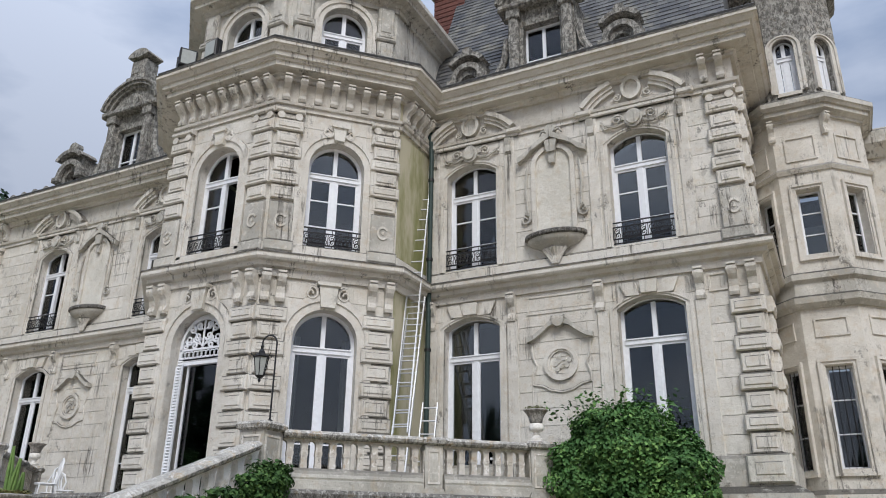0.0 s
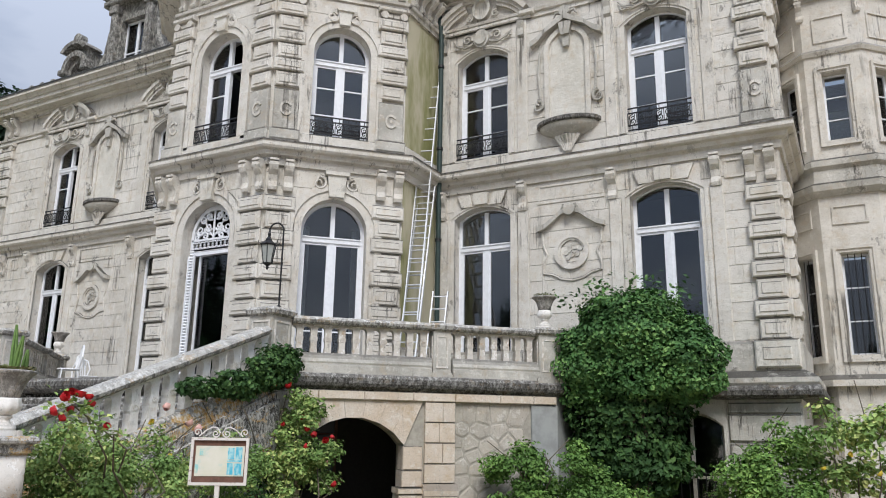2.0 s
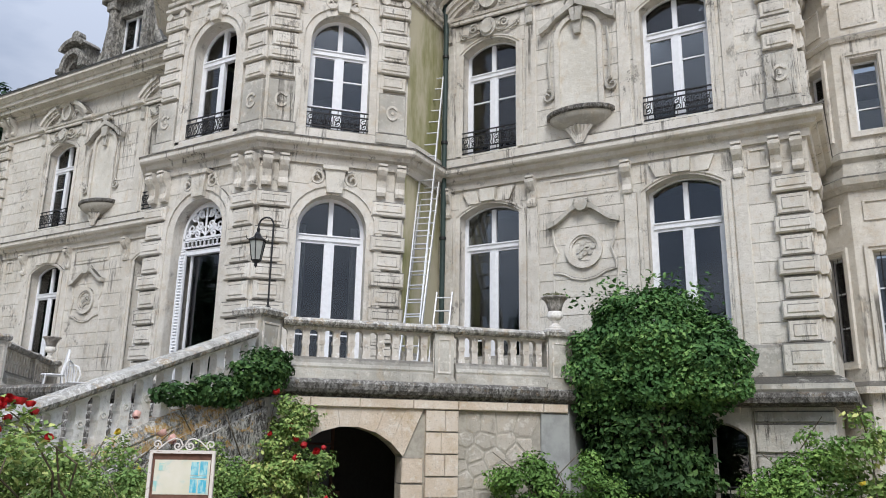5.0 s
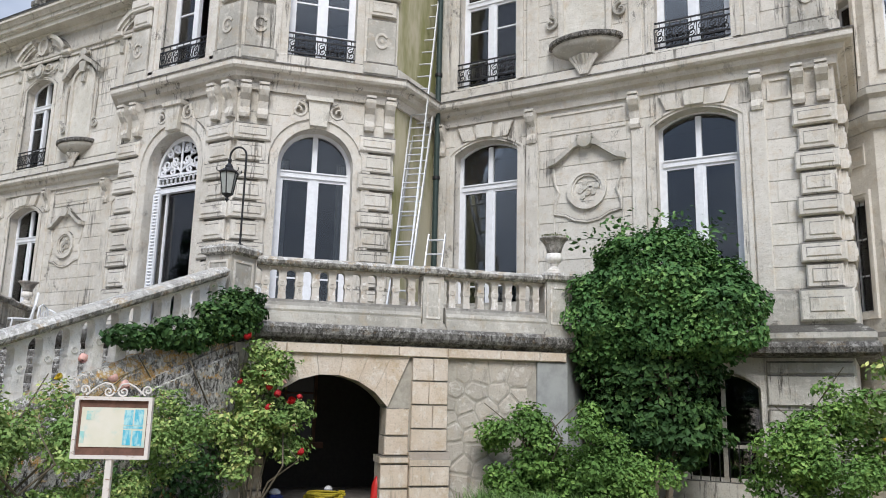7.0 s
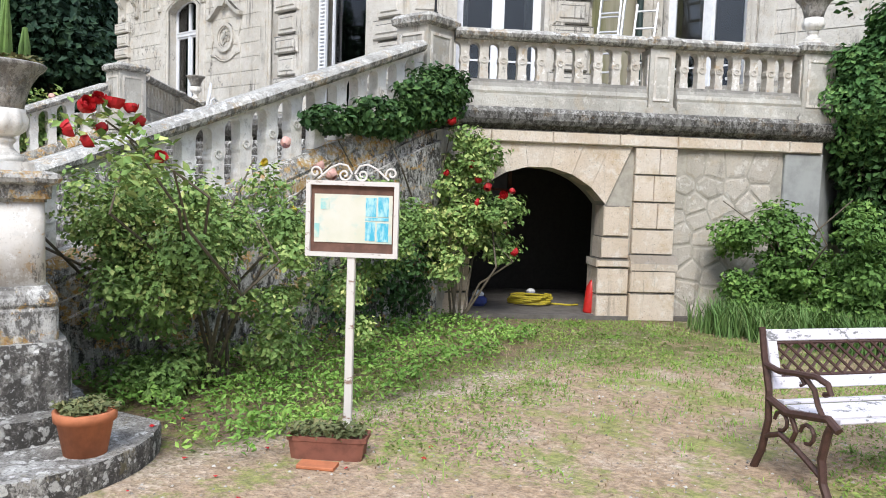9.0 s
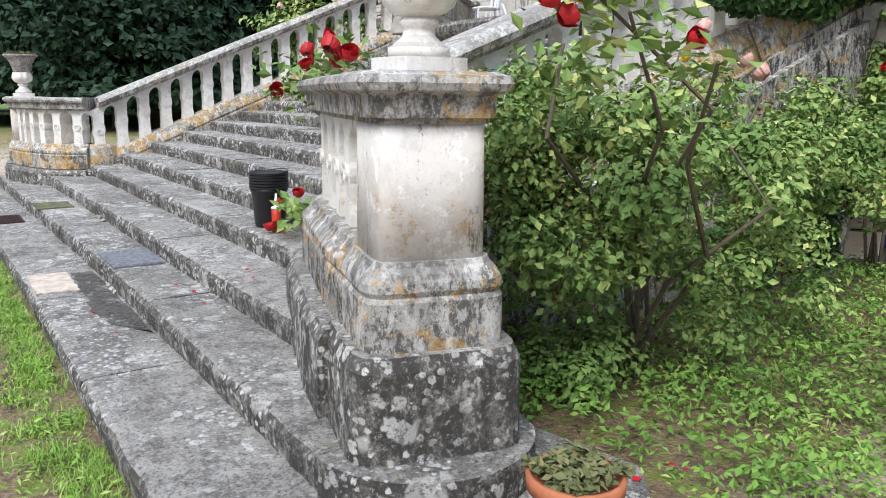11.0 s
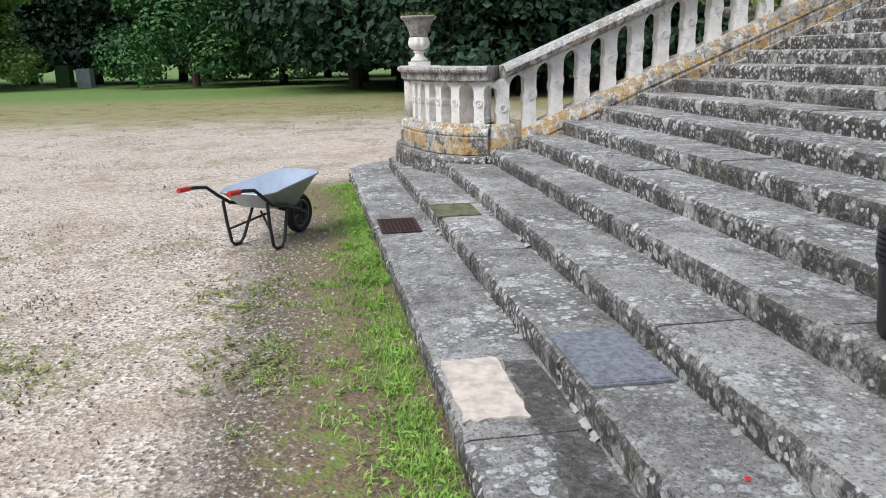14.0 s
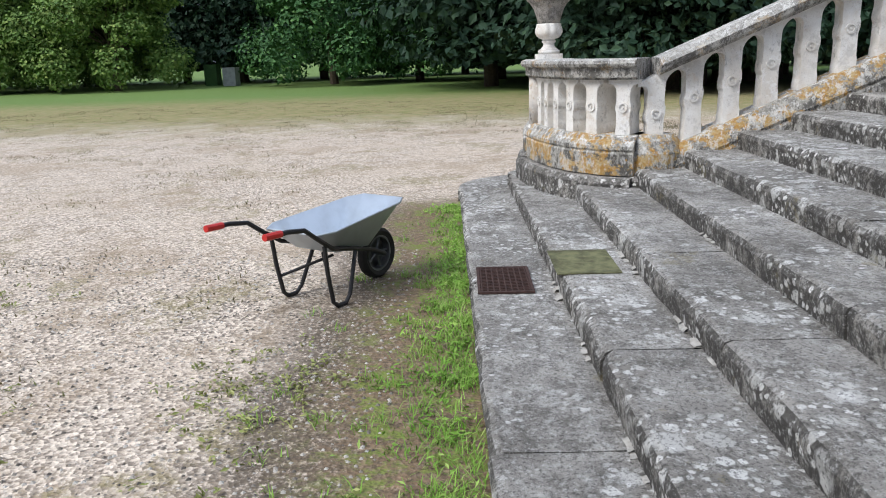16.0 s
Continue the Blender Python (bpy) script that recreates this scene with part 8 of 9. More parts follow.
for _ in range(36):
    if rp.random() < 0.5:
        x, y, z = rp.uniform(-5.9, -3.9), rp.uniform(4.4, 6.2), 0.012
        if (x + 6.3) ** 2 + (y - 4.71) ** 2 < 1.05:
            z = RISER + 0.006
    else:
        x, i = rp.uniform(-8.8, -7.6), rp.choice((0, 1, 2, 2, 3))
        y, z = YS[i] + rp.uniform(0.1, 0.33), RISER * (i + 1) + 0.006
    s, a = rp.uniform(0.009, 0.018), rp.random() * 6
    i = len(pv)
    for k in range(5):
        pv.append((x + s * math.cos(a + k * 1.26), y + s * math.sin(a + k * 1.26), z + 0.006 * (k % 2)))
    pf.append(tuple(range(i, i + 5)))
tagged(part("fallen_petals", raw("fallen_petals", pv, pf), PETAL, None, "fallen red rose petals on steps and grass"), category="petals", kind="stuff")


# ---- trees ----
def tree(name, label, seed, height, spread, n, size, mat, conifer=False, trunk=0.25):
    rng = np.random.default_rng(seed)
    t = thing(name, label, "tree", pose(0, 0, -500), "trees of the park")
    bm = bmesh.new()
    tube(bm, [(0, 0, 0), (0.1, 0.05, height * 0.25), (-0.05, 0.1, height * 0.55), (0, 0, height * 0.9)], trunk, 9, trunk * 0.2)
    part("trunk", bm, BARK, t)
    blobs = []
    if conifer:
        for k in range(26):
            f = k / 25
            z = height * (0.08 + 0.90 * f)
            r = spread * (1 - f) ** 0.8 + 0.3
            for j in range(4):
                a = rng.uniform(0, 6.28)
                blobs.append((0.6 * r * math.cos(a), 0.6 * r * math.sin(a), z, 0.55 * r + 0.2, 0.55 * r + 0.2, height * 0.035))
    else:
        for k in range(22):
            a, q = k * 2.4 + rng.uniform(-0.4, 0.4), math.sqrt((k + 0.5) / 22)
            z = height * (0.30 + 0.62 * rng.random() * (1 - 0.45 * q))
            x, y = spread * 0.72 * q * math.cos(a), spread * 0.72 * q * math.sin(a)
            s = spread * rng.uniform(0.24, 0.40)
            blobs.append((x, y, z, s, s, s * 0.72))
            limb = bmesh.new()
            tube(limb, [(0, 0, height * 0.22 + 0.02 * k), (x * 0.5, y * 0.5, z * 0.75), (x, y, z)], trunk * 0.35, 5, 0.03)
            part("limb", limb, BARK, t)
        for k in range(7):
            a = k * 0.9
            blobs.append((spread * 0.8 * math.cos(a), spread * 0.8 * math.sin(a), height * 0.16, spread * 0.26, spread * 0.26, height * 0.13))
    p, nrm = clump_cloud(rng, blobs, n, 0.55, 0.15)
    part("crown", leaf_mesh_from("crown", p, nrm, size, rng, 1.5), mat, t)
    return t


T_A = tree("tree", "broad leafy tree at the edge of the park", 31, 11, 5.0, 26000, 0.17, LEAF_TREE)
T_B = tree("tree", "light green leafy tree at the edge of the meadow", 32, 9, 4.4, 24000, 0.15, LEAF_LIGHT)
T_C = tree("conifer", "tall dark conifer in the wood", 33, 16, 3.8, 17000, 0.22, LEAF_DARK, True)
ra = random.Random(3)
spots = []
for y, src, k in ((-39, T_A, 1.1), (-34, T_C, 1.0), (-29.5, T_A, 1.05), (-25, T_B, 1.0), (-20.6, T_B, 1.08), (-16.2, T_B, 1.0), (-3.6, T_A, 1.02), (1.2, T_A, 1.12), (6.0, T_C, 1.1), (10.5, T_C, 1.05), (15.0, T_C, 1.0)):
    spots.append((-53 - ra.uniform(0, 2.5), y, src, k))            # edge of the wood across the meadow
for i in range(16):
    spots.append((-63 - ra.uniform(0, 6), -48 + i * 5.2, T_C if i % 4 else T_A, ra.uniform(1.1, 1.5)))
for i in range(9):                         # the wood left of the house
    spots.append((-33 - ra.uniform(0, 6) - i * 0.6, 9.5 + i * 1.5, T_C, ra.uniform(0.9, 1.2)))
for i in range(10):
    spots.append((-42 - ra.uniform(0, 7), 5 + i * 2.4, T_C, ra.uniform(1.1, 1.4)))
for i in range(11):                        # park behind the walker, mirrored in the panes
    spots.append((-34 + i * 6.2 + ra.uniform(-1, 1), -44 - ra.uniform(0, 8), T_A if i % 2 else T_C, ra.uniform(0.7, 1.0)))
for x, y, src, k in spots:
    copy_thing(src, pose(x, y, 0, 0, 0, ra.uniform(0, 360)) @ Matrix.Scale(k, 4))
for src in (T_A, T_B, T_C):
    for o in (*src.children_recursive, src):
        bpy.data.objects.remove(o)


# ---- things in the garden ----
# notice board
t = thing("notice_board", "weathered white notice board on a post with faded blue poster", "sign", pose(-4.94, 5.96, 0, 0, 0, 35.6))
part("post", (lambda b: (fbox(b, -0.022, 0.022, -0.022, 0.022, 0, 1.06, 0.004), b)[1])(bmesh.new()), SIGN_PAINT, t)
bm = bmesh.new()
band(bm, [(-0.235, 1.08), (-0.235, 1.455), (0.235, 1.455), (0.235, 1.08)], [(-0.26, 1.055), (-0.26, 1.48), (0.26, 1.48), (0.26, 1.055)], -0.03, 0.02, True)
part("frame", bm, SIGN_PAINT, t)
part("backboard", boxed(-0.236, 0.236, -0.004, 0.012, 1.078, 1.457), SIGN_BROWN, t, "brown weathered board")


def poster_material():
    k = Mat("faded_poster", 0.7)
    c = k.mix(k.step(k.noise(5, 4), 0.3, 0.8), (0.62, 0.61, 0.48), (0.70, 0.68, 0.60))
    k.color(k.mix(k.math("MULTIPLY", k.step(k.noise(9, 4, 0.6), 0.52, 0.7), 0.6), c, (0.35, 0.58, 0.56)))
    return k.m


po = part("poster", boxed(-0.215, 0.225, -0.010, -0.0045, 1.135, 1.405), poster_material(), t, "sun-bleached poster")
k = Mat("faded_blue_print", 0.7)
k.color(k.mix(k.step(k.noise(22, 4, 0.7, k.mapped(1.6, 1.6, 0.5)), 0.4, 0.62), (0.06, 0.42, 0.58), (0.40, 0.66, 0.68)))
BLUEPRINT = k.m
for x0, x1, z0, z1 in ((0.075, 0.135, 1.285, 1.39), (0.143, 0.205, 1.285, 1.395), (0.075, 0.205, 1.262, 1.28), (0.075, 0.13, 1.15, 1.255), (0.14, 0.205, 1.145, 1.25)):
    part("print", boxed(x0, x1, -0.0125, -0.0103, z0, z1), BLUEPRINT, po, "faded turquoise print")
k = Mat("turquoise_blot", 0.7)
k.color(k.mix(k.step(k.noise(16, 5, 0.7), 0.4, 0.65), (0.30, 0.58, 0.56), (0.60, 0.64, 0.54)))
part("print", boxed(-0.213, -0.185, -0.0125, -0.0103, 1.16, 1.24), k.m, po, "turquoise blot")
part("print", boxed(-0.18, -0.13, -0.0125, -0.0103, 1.32, 1.38), k.m, po, "turquoise blot")
for s in (-1, 1):
    bm = bmesh.new()
    tube(bm, spiral(s * 0.215, 1.525, 0.035, 1.2, 200 if s > 0 else -20, 16, 0, -s), 0.006, 6)
    tube(bm, [(s * 0.20, 0, 1.49), (s * 0.13, 0, 1.55), (s * 0.08, 0, 1.575), (s * 0.035, 0, 1.565), (s * 0.008, 0, 1.52)], 0.006, 6)
    tube(bm, spiral(s * 0.05, 1.515, 0.036, 1.3, 180 if s > 0 else 0, 16, 0, s), 0.006, 6)
    part("scroll", bm, SIGN_PAINT, t, "cream iron scroll")


def succulents(parent, x, y, z, rx, ry, n, seed, mat=LEAF_ROSE, size=0.022):
    r = np.random.default_rng(seed)
    p = np.column_stack([x + rx * r.uniform(-1, 1, n), y + ry * r.uniform(-1, 1, n), z + 0.05 * r.random(n)])
    tagged(part("planting", leaf_mesh_from("planting", p, np.tile([0, 0, 1.0], (n, 1)), size, r, 2.0), mat, parent), kind="stuff")


SUCC = foliage("succulent_leaf", (0.10, 0.12, 0.05), (0.17, 0.19, 0.08), (0.24, 0.22, 0.10))
t = thing("window_box", "weathered brown planter box with low succulents", "planter", pose(-4.83, 5.72, 0, 0, 0, 35))
bm = bmesh.new()
rounded(bm, 0, 0, [(0.19, 0.0), (0.205, 0.10), (0.215, 0.10), (0.215, 0.125), (0.20, 0.125), (0.19, 0.11)], 0, 36, 14, 0.42)
part("trough", bm, plain("weathered_terracotta", (0.23, 0.085, 0.055), 0.85, 0, 0.4, 12), t)
succulents(t, 0, 0, 0.12, 0.20, 0.09, 420, 3, SUCC)
t = thing("clay_tile", "orange clay tile lying in the grass", "tile", pose(-4.74, 5.56, 0.0, 0, 0, 30))
part("slab", (lambda b: (fbox(b, -0.10, 0.10, -0.05, 0.05, 0.0, 0.018, 0.004), b)[1])(bmesh.new()), TERRACOTTA, t)

t = thing("flower_pot", "orange terracotta pot with low succulents on the step", "flower pot", pose(-5.41, 4.68, RISER))
bm = bmesh.new()
lathe(bm, [(0.098, 0.0), (0.128, 0.165), (0.142, 0.165), (0.145, 0.21), (0.132, 0.215), (0.125, 0.195), (0.0, 0.185)], 28)
part("pot", bm, TERRACOTTA, t, "", None, True)
succulents(t, 0, 0, 0.20, 0.11, 0.11, 420, 5, SUCC)

# urn plantings
for x, y, z, r, seed in ((PED[0], PED[1], 2.011, 0.145, 11), (PED_W[0], PED_W[1], 1.871, 0.145, 12), (*dpt(4.45), RT + 0.595, 0.14, 13)):
    t = thing("urn_plants", "low dry sedum growing in the urn", "plant", pose(x, y, z))
    succulents(t, 0, 0, 0.0, r, r, 260, seed, SUCC)
    if seed == 11:
        cactus = plain("cactus_green", (0.14, 0.24, 0.06), 0.6, 0, 0.3, 30)
        for dx, dy, h, l in ((-0.06, 0.05, 0.42, -0.03), (0.10, -0.03, 0.30, 0.05), (0.02, 0.1, 0.2, 0.02)):
            bm = bmesh.new()
            for k in range(5):
                a = k * 1.257
                tube(bm, [(dx + 0.018 * math.cos(a), dy + 0.018 * math.sin(a), -0.03), (dx + l * 0.5 + 0.02 * math.cos(a), dy + 0.02 * math.sin(a), h * 0.5), (dx + l + 0.006 * math.cos(a), dy + 0.006 * math.sin(a), h)], 0.014, 5, 0.006)
            part("cactus_stem", bm, cactus, t, "upright ribbed green cactus stem")

# bench
t = thing("garden_bench", "garden bench with flaking white slats and brown iron ends", "bench", pose(-2.50, 7.52, 0, 0, 0, 54) @ Matrix.Scale(0.96, 4))
for s in (-1, 1):
    bm = bmesh.new()
    x = s * 0.60
    tube(bm, [(x, 0.30, 0.0), (x, 0.24, 0.12), (x, 0.20, 0.30), (x, 0.21, 0.46), (x, 0.27, 0.66), (x, 0.30, 0.80)], 0.022, 7, 0.018)
    tube(bm, [(x, -0.29, 0.0), (x, -0.23, 0.10), (x, -0.21, 0.22), (x, -0.24, 0.36), (x, -0.26, 0.40)], 0.022, 7)
    tube(bm, [(x, 0.21, 0.42), (x, 0.05, 0.38), (x, -0.12, 0.41), (x, -0.24, 0.43), (x, -0.31, 0.39)], 0.022, 7)
    tube(bm, [(x, 0.23, 0.20), (x, 0.1, 0.25), (x, 0.0, 0.22), (x, -0.1, 0.18), (x, -0.21, 0.13)], 0.016, 6)
    tube(bm, [(x, 0.02, 0.22), (x, -0.02, 0.30), (x, 0.03, 0.38)], 0.015, 6)
    tube(bm, [(x + dy * 0 + 0, 0.10 + 0.05 * math.cos(a), 0.32 + 0.05 * math.sin(a)) for a, dy in ((k * 0.7, 0) for k in range(8))], 0.011, 5)
    tube(bm, [(x, -0.10 + 0.05 * math.cos(k * 0.7), 0.31 + 0.05 * math.sin(k * 0.7)) for k in range(8)], 0.011, 5)
    part("end_frame", bm, BENCH_IRON, t, "scrolled cast iron end")
    bm = bmesh.new()
    tube(bm, [(x, 0.25, 0.60), (x, 0.14, 0.585), (x, 0.0, 0.605), (x, -0.14, 0.62), (x, -0.22, 0.60), (x, -0.24, 0.56), (x, -0.20, 0.545)], 0.018, 7, 0.016)
    tube(bm, [(x, -0.06, 0.60), (x, -0.13, 0.55), (x, -0.16, 0.48), (x, -0.20, 0.43)], 0.014, 6)
    tube(bm, [(x, -0.02, 0.60), (x, -0.06, 0.565), (x, -0.03, 0.55)], 0.011, 5)
    part("armrest", bm, BENCH_IRON, t)
me = mesh_of((lambda b: (fbox(b, -0.585, 0.585, -0.032, 0.032, 0, 0.022, 0.005), b)[1])(bmesh.new()), "seat_slat")
for y, z, rx in ((-0.275, 0.415, -12), (-0.195, 0.418, 2), (-0.115, 0.405, 3), (-0.035, 0.395, 2), (0.05, 0.393, -2), (0.13, 0.405, -8)):
    part("seat_slat", me, BENCH_WOOD, t, "", pose(0, y, z, rx, 0, 0))
me = mesh_of((lambda b: (fbox(b, -0.585, 0.585, -0.012, 0.012, 0, 0.065, 0.004), b)[1])(bmesh.new()), "back_rail")
back_m = pose(0, 0.20, 0.47, -17, 0, 0)
back_frame = part("back_rail", me, BENCH_WOOD, t, "", back_m)
part("back_rail", me, BENCH_WOOD, t, "", back_m @ pose(0, 0, 0.265))
me = mesh_of((lambda b: (fbox(b, -0.03, 0.03, -0.012, 0.012, 0.066, 0.264, 0.004), b)[1])(bmesh.new()), "back_stile")
for s in (-1, 1):
    part("back_stile", me, BENCH_WOOD, t, "", back_m @ pose(s * 0.553, 0, 0))
bm = bmesh.new()
for k in range(-2, 14):
    for d in (-1, 1):
        x0 = -0.52 + k * 0.083
        a, b = (x0, 0.07), (x0 + d * 0.20, 0.26)
        pts = []
        for i in range(7):
            x, z = a[0] + (b[0] - a[0]) * i / 6, a[1] + (b[1] - a[1]) * i / 6
            if abs(x) < 0.523:
                pts.append((x, 0.004 * d, z))
        if len(pts) > 1:
            tube(bm, pts, 0.009, 5)
for z in (0.075, 0.255):
    tube(bm, [(-0.52, 0, z), (0.52, 0, z)], 0.010, 5)
part("lattice", bm, BENCH_IRON, t, "brown iron lattice panel", back_m)

# wheelbarrow
t = thing("wheelbarrow", "wheelbarrow with grey galvanised tray and red grips", "wheelbarrow", pose(-13.27, 3.05, 0, 0, 0, 147) @ Matrix.Scale(0.87, 4))
w = part("wheel", (lambda b: (lathe(b, [(0.135, -0.035), (0.165, -0.045), (0.188, -0.025), (0.192, 0.0), (0.188, 0.025), (0.165, 0.045), (0.135, 0.035), (0.135, -0.035)], 28), b)[1])(bmesh.new()), RUBBER, t, "black rubber tyre", pose(0, 0, 0.192, 90, 0, 0))
bm = bmesh.new()
lathe(bm, [(0.12, -0.03), (0.136, -0.03), (0.136, 0.03), (0.12, 0.03), (0.12, -0.03)], 24)
for k in range(5):
    a = k * 1.257
    tube(bm, [(0.02 * math.cos(a), 0.02 * math.sin(a), 0), (0.125 * math.cos(a), 0.125 * math.sin(a), 0)], 0.010, 5)
tube(bm, [(0, 0, -0.07), (0, 0, 0.07)], 0.022, 8)
part("rim", bm, ZINC, w, "grey metal spoked rim")
for s in (-1, 1):
    bm = bmesh.new()
    tube(bm, [(0.0, s * 0.08, 0.192), (-0.18, s * 0.12, 0.27), (-0.45, s * 0.19, 0.345), (-0.72, s * 0.235, 0.41), (-0.86, s * 0.25, 0.50), (-0.98, s * 0.255, 0.585), (-1.12, s * 0.26, 0.605), (-1.30, s * 0.26, 0.61)], 0.016, 8)
    part("handle", bm, IRON, t, "black tubular handle")
    bm = bmesh.new()
    tube(bm, [(-1.18, s * 0.26, 0.607), (-1.31, s * 0.26, 0.61)], 0.022, 10)
    part("grip", bm, PLASTIC_RED, t, "red grip")
    bm = bmesh.new()
    tube(bm, [(-0.80, s * 0.24, 0.44), (-0.78, s * 0.235, 0.25), (-0.74, s * 0.23, 0.05), (-0.70, s * 0.23, 0.015), (-0.62, s * 0.23, 0.015), (-0.57, s * 0.225, 0.06), (-0.45, s * 0.19, 0.335)], 0.015, 8)
    tube(bm, [(-0.76, s * 0.233, 0.17), (-0.52, s * -0.05, 0.30)], 0.011, 6)
    part("leg", bm, IRON, t)
bm = bmesh.new()
rim = [(-0.84, -0.29), (-0.84, 0.29), (0.10, 0.24), (0.10, -0.24)]
flo = [(-0.66, -0.20), (-0.66, 0.20), (-0.22, 0.15), (-0.22, -0.15)]


def tray_ring(rect, zf, o=0.0, n=6):
    out = []
    cxm = sum(p[0] for p in rect) / 4
    for i in range(4):
        a, b = Vector(rect[i]), Vector(rect[(i + 1) % 4])
        for k in range(n):
            f = 0.12 + 0.76 * k / (n - 1)
            p = a.lerp(b, f)
            p -= (p - Vector((cxm, 0))) * o
            out.append((p.x, p.y, zf(p.x)))
    return out


rz = lambda x: 0.525 + (x + 0.84) * 0.085
fz = lambda x: 0.365 - (x + 0.66) * 0.10
rings = [tray_ring(rim, lambda x: rz(x) - 0.012, -0.015), tray_ring(rim, rz, -0.02), tray_ring(rim, rz), tray_ring(flo, fz), tray_ring(flo, fz, 0.3)]
vr = [[bm.verts.new(p) for p in r] for r in rings]
for a, b in zip(vr, vr[1:]):
    for i in range(len(a)):
        j = (i + 1) % len(a)
        bm.faces.new((a[i], a[j], b[j], b[i]))
bm.faces.new(vr[-1])
ob = part("tray", bm, GALVANISED, t, "grey galvanised tray", None, True)
sol = ob.modifiers.new("thick", "SOLIDIFY")
sol.thickness, sol.offset = 0.004, 0

# buckets and sealant on the steps
zs4, zs2, zs1 = RISER * 4, RISER * 2, RISER
t = thing("bucket_stack", "stack of nested black plastic builder's buckets", "bucket", pose(-8.84, 5.13, zs4) @ Matrix.Scale(0.88, 4))
bm = bmesh.new()
lathe(bm, [(0.105, 0.0), (0.115, 0.02), (0.135, 0.27), (0.142, 0.275), (0.142, 0.29), (0.13, 0.295), (0.125, 0.28), (0.10, 0.03), (0.0, 0.03)], 28)
part("bucket", bm, PLASTIC_BLACK, t, "", None, True)
bm = bmesh.new()
lathe(bm, [(0.137, 0.0), (0.148, 0.003), (0.149, 0.018), (0.138, 0.022), (0.132, 0.016)], 28)
me = mesh_of(bm, "bucket_rim")
for i in range(6):
    part("bucket_rim", me, PLASTIC_BLACK, t, "", pose(0, 0, 0.292 + i * 0.021))
bm = bmesh.new()
tube(bm, [(0.148 * math.cos(a), 0.148 * math.sin(a), 0.41 + 0.02 * math.sin(a * 1.0)) for a in (k * math.pi / 10 for k in range(11))], 0.004, 5)
part("bail", bm, IRON, t)
t = thing("sealant_tube", "red sealant cartridge with white nozzle", "cartridge", pose(-8.60, 5.08, zs4) @ Matrix.Scale(1.25, 4))
part("cartridge", (lambda b: (lathe(b, [(0.024, 0.0), (0.025, 0.005), (0.025, 0.12), (0.02, 0.125)], 18), b)[1])(bmesh.new()), plain("orange_red_label", (0.62, 0.05, 0.02), 0.4), t, "", None, True)
part("nozzle", (lambda b: (lathe(b, [(0.027, 0.12), (0.027, 0.13), (0.012, 0.135), (0.004, 0.20)], 14), b)[1])(bmesh.new()), PLASTIC_WHITE, t, "", None, True)
t = thing("rose_sprig", "green rose sprig with red blooms on the step", "plant", pose(0, 0, 0))
rs = np.random.default_rng(41)
sp = [(-8.36 + rs.normal() * 0.13, 5.12 + rs.normal() * 0.06, zs4 + 0.04 + abs(rs.normal()) * 0.13) for _ in range(90)]
part("foliage", leaf_mesh_from("foliage", sp, np.tile([0, 0, 1.0], (90, 1)), 0.05, rs), LEAF_ROSE, t)
bm = bmesh.new()
stems(bm, rs, (-7.9, 5.3, zs4), [(-8.35, 5.1, zs4 + 0.1), (-8.3, 5.2, zs4 + 0.2), (-8.1, 5.15, zs4 + 0.25)], 0.005, 0.04)
part("stems", bm, TWIG, t)
blooms(t, [(-8.57, 5.03, zs4 + 0.04), (-8.60, 5.10, zs4 + 0.19), (-8.29, 5.10, zs4 + 0.28)], PETAL, 1.0, 9)

CRUST = plain("pale_mortar", (0.46, 0.44, 0.40), 0.95, 0, 0.35, 30, 0.5, 0.01)
# grate and mats
t = thing("boot_grate", "rusty iron foot grate set in the step", "grate", pose(-12.69, 3.845, zs1))
bm = bmesh.new()
band(bm, [(-0.24, -0.14), (-0.24, 0.14), (0.24, 0.14), (0.24, -0.14)], [(-0.255, -0.155), (-0.255, 0.155), (0.255, 0.155), (0.255, -0.155)], -0.012, 0.0, True)
for i in range(17):
    box(bm, -0.235 + i * 0.029, -0.227 + i * 0.029, -0.010, -0.002, -0.14, 0.14)
for i in range(9):
    box(bm, -0.24, 0.24, -0.009, -0.003, -0.135 + i * 0.033, -0.128 + i * 0.033)
tagged(part("grid", bm, RUSTY, t, "", pose(0, 0, 0.0, -90, 0, 0)), kind="stuff")
# thin near-black sheet fills the gaps between the bars
part("tray", boxed(-0.24, 0.24, -0.14, 0.14, 0.001, 0.003), SOIL, t, "dark sheet below the bars")
for nm, lab, x, y, lx, ly, z, mat in (("doormat", "flat grey rectangular doormat on the step", -9.485, 4.355, 0.55, 0.33, zs2, COIR), ("doormat", "thin mossy doormat on the step", -12.58, 4.275, 0.49, 0.34, zs2, MOSSY)):
    t = thing(nm, lab, "doormat", pose(x, y, z))
    part("mat", (lambda b: (fbox(b, -lx / 2 + 0.015, lx / 2 - 0.015, -ly / 2 + 0.015, ly / 2 - 0.015, 0.0, 0.014 if mat is COIR else 0.006, 0.002), b)[1])(bmesh.new()), mat, t)
    bm = bmesh.new()
    for a, b, c, d in ((-lx / 2, lx / 2, -ly / 2, -ly / 2 + 0.014), (-lx / 2, lx / 2, ly / 2 - 0.014, ly / 2), (-lx / 2, -lx / 2 + 0.014, -ly / 2 + 0.014, ly / 2 - 0.014), (lx / 2 - 0.014, lx / 2, -ly / 2 + 0.014, ly / 2 - 0.014)):
        box(bm, a, b, c, d, 0.0, 0.011 if mat is COIR else 0.005)
    part("border", bm, mat, t)


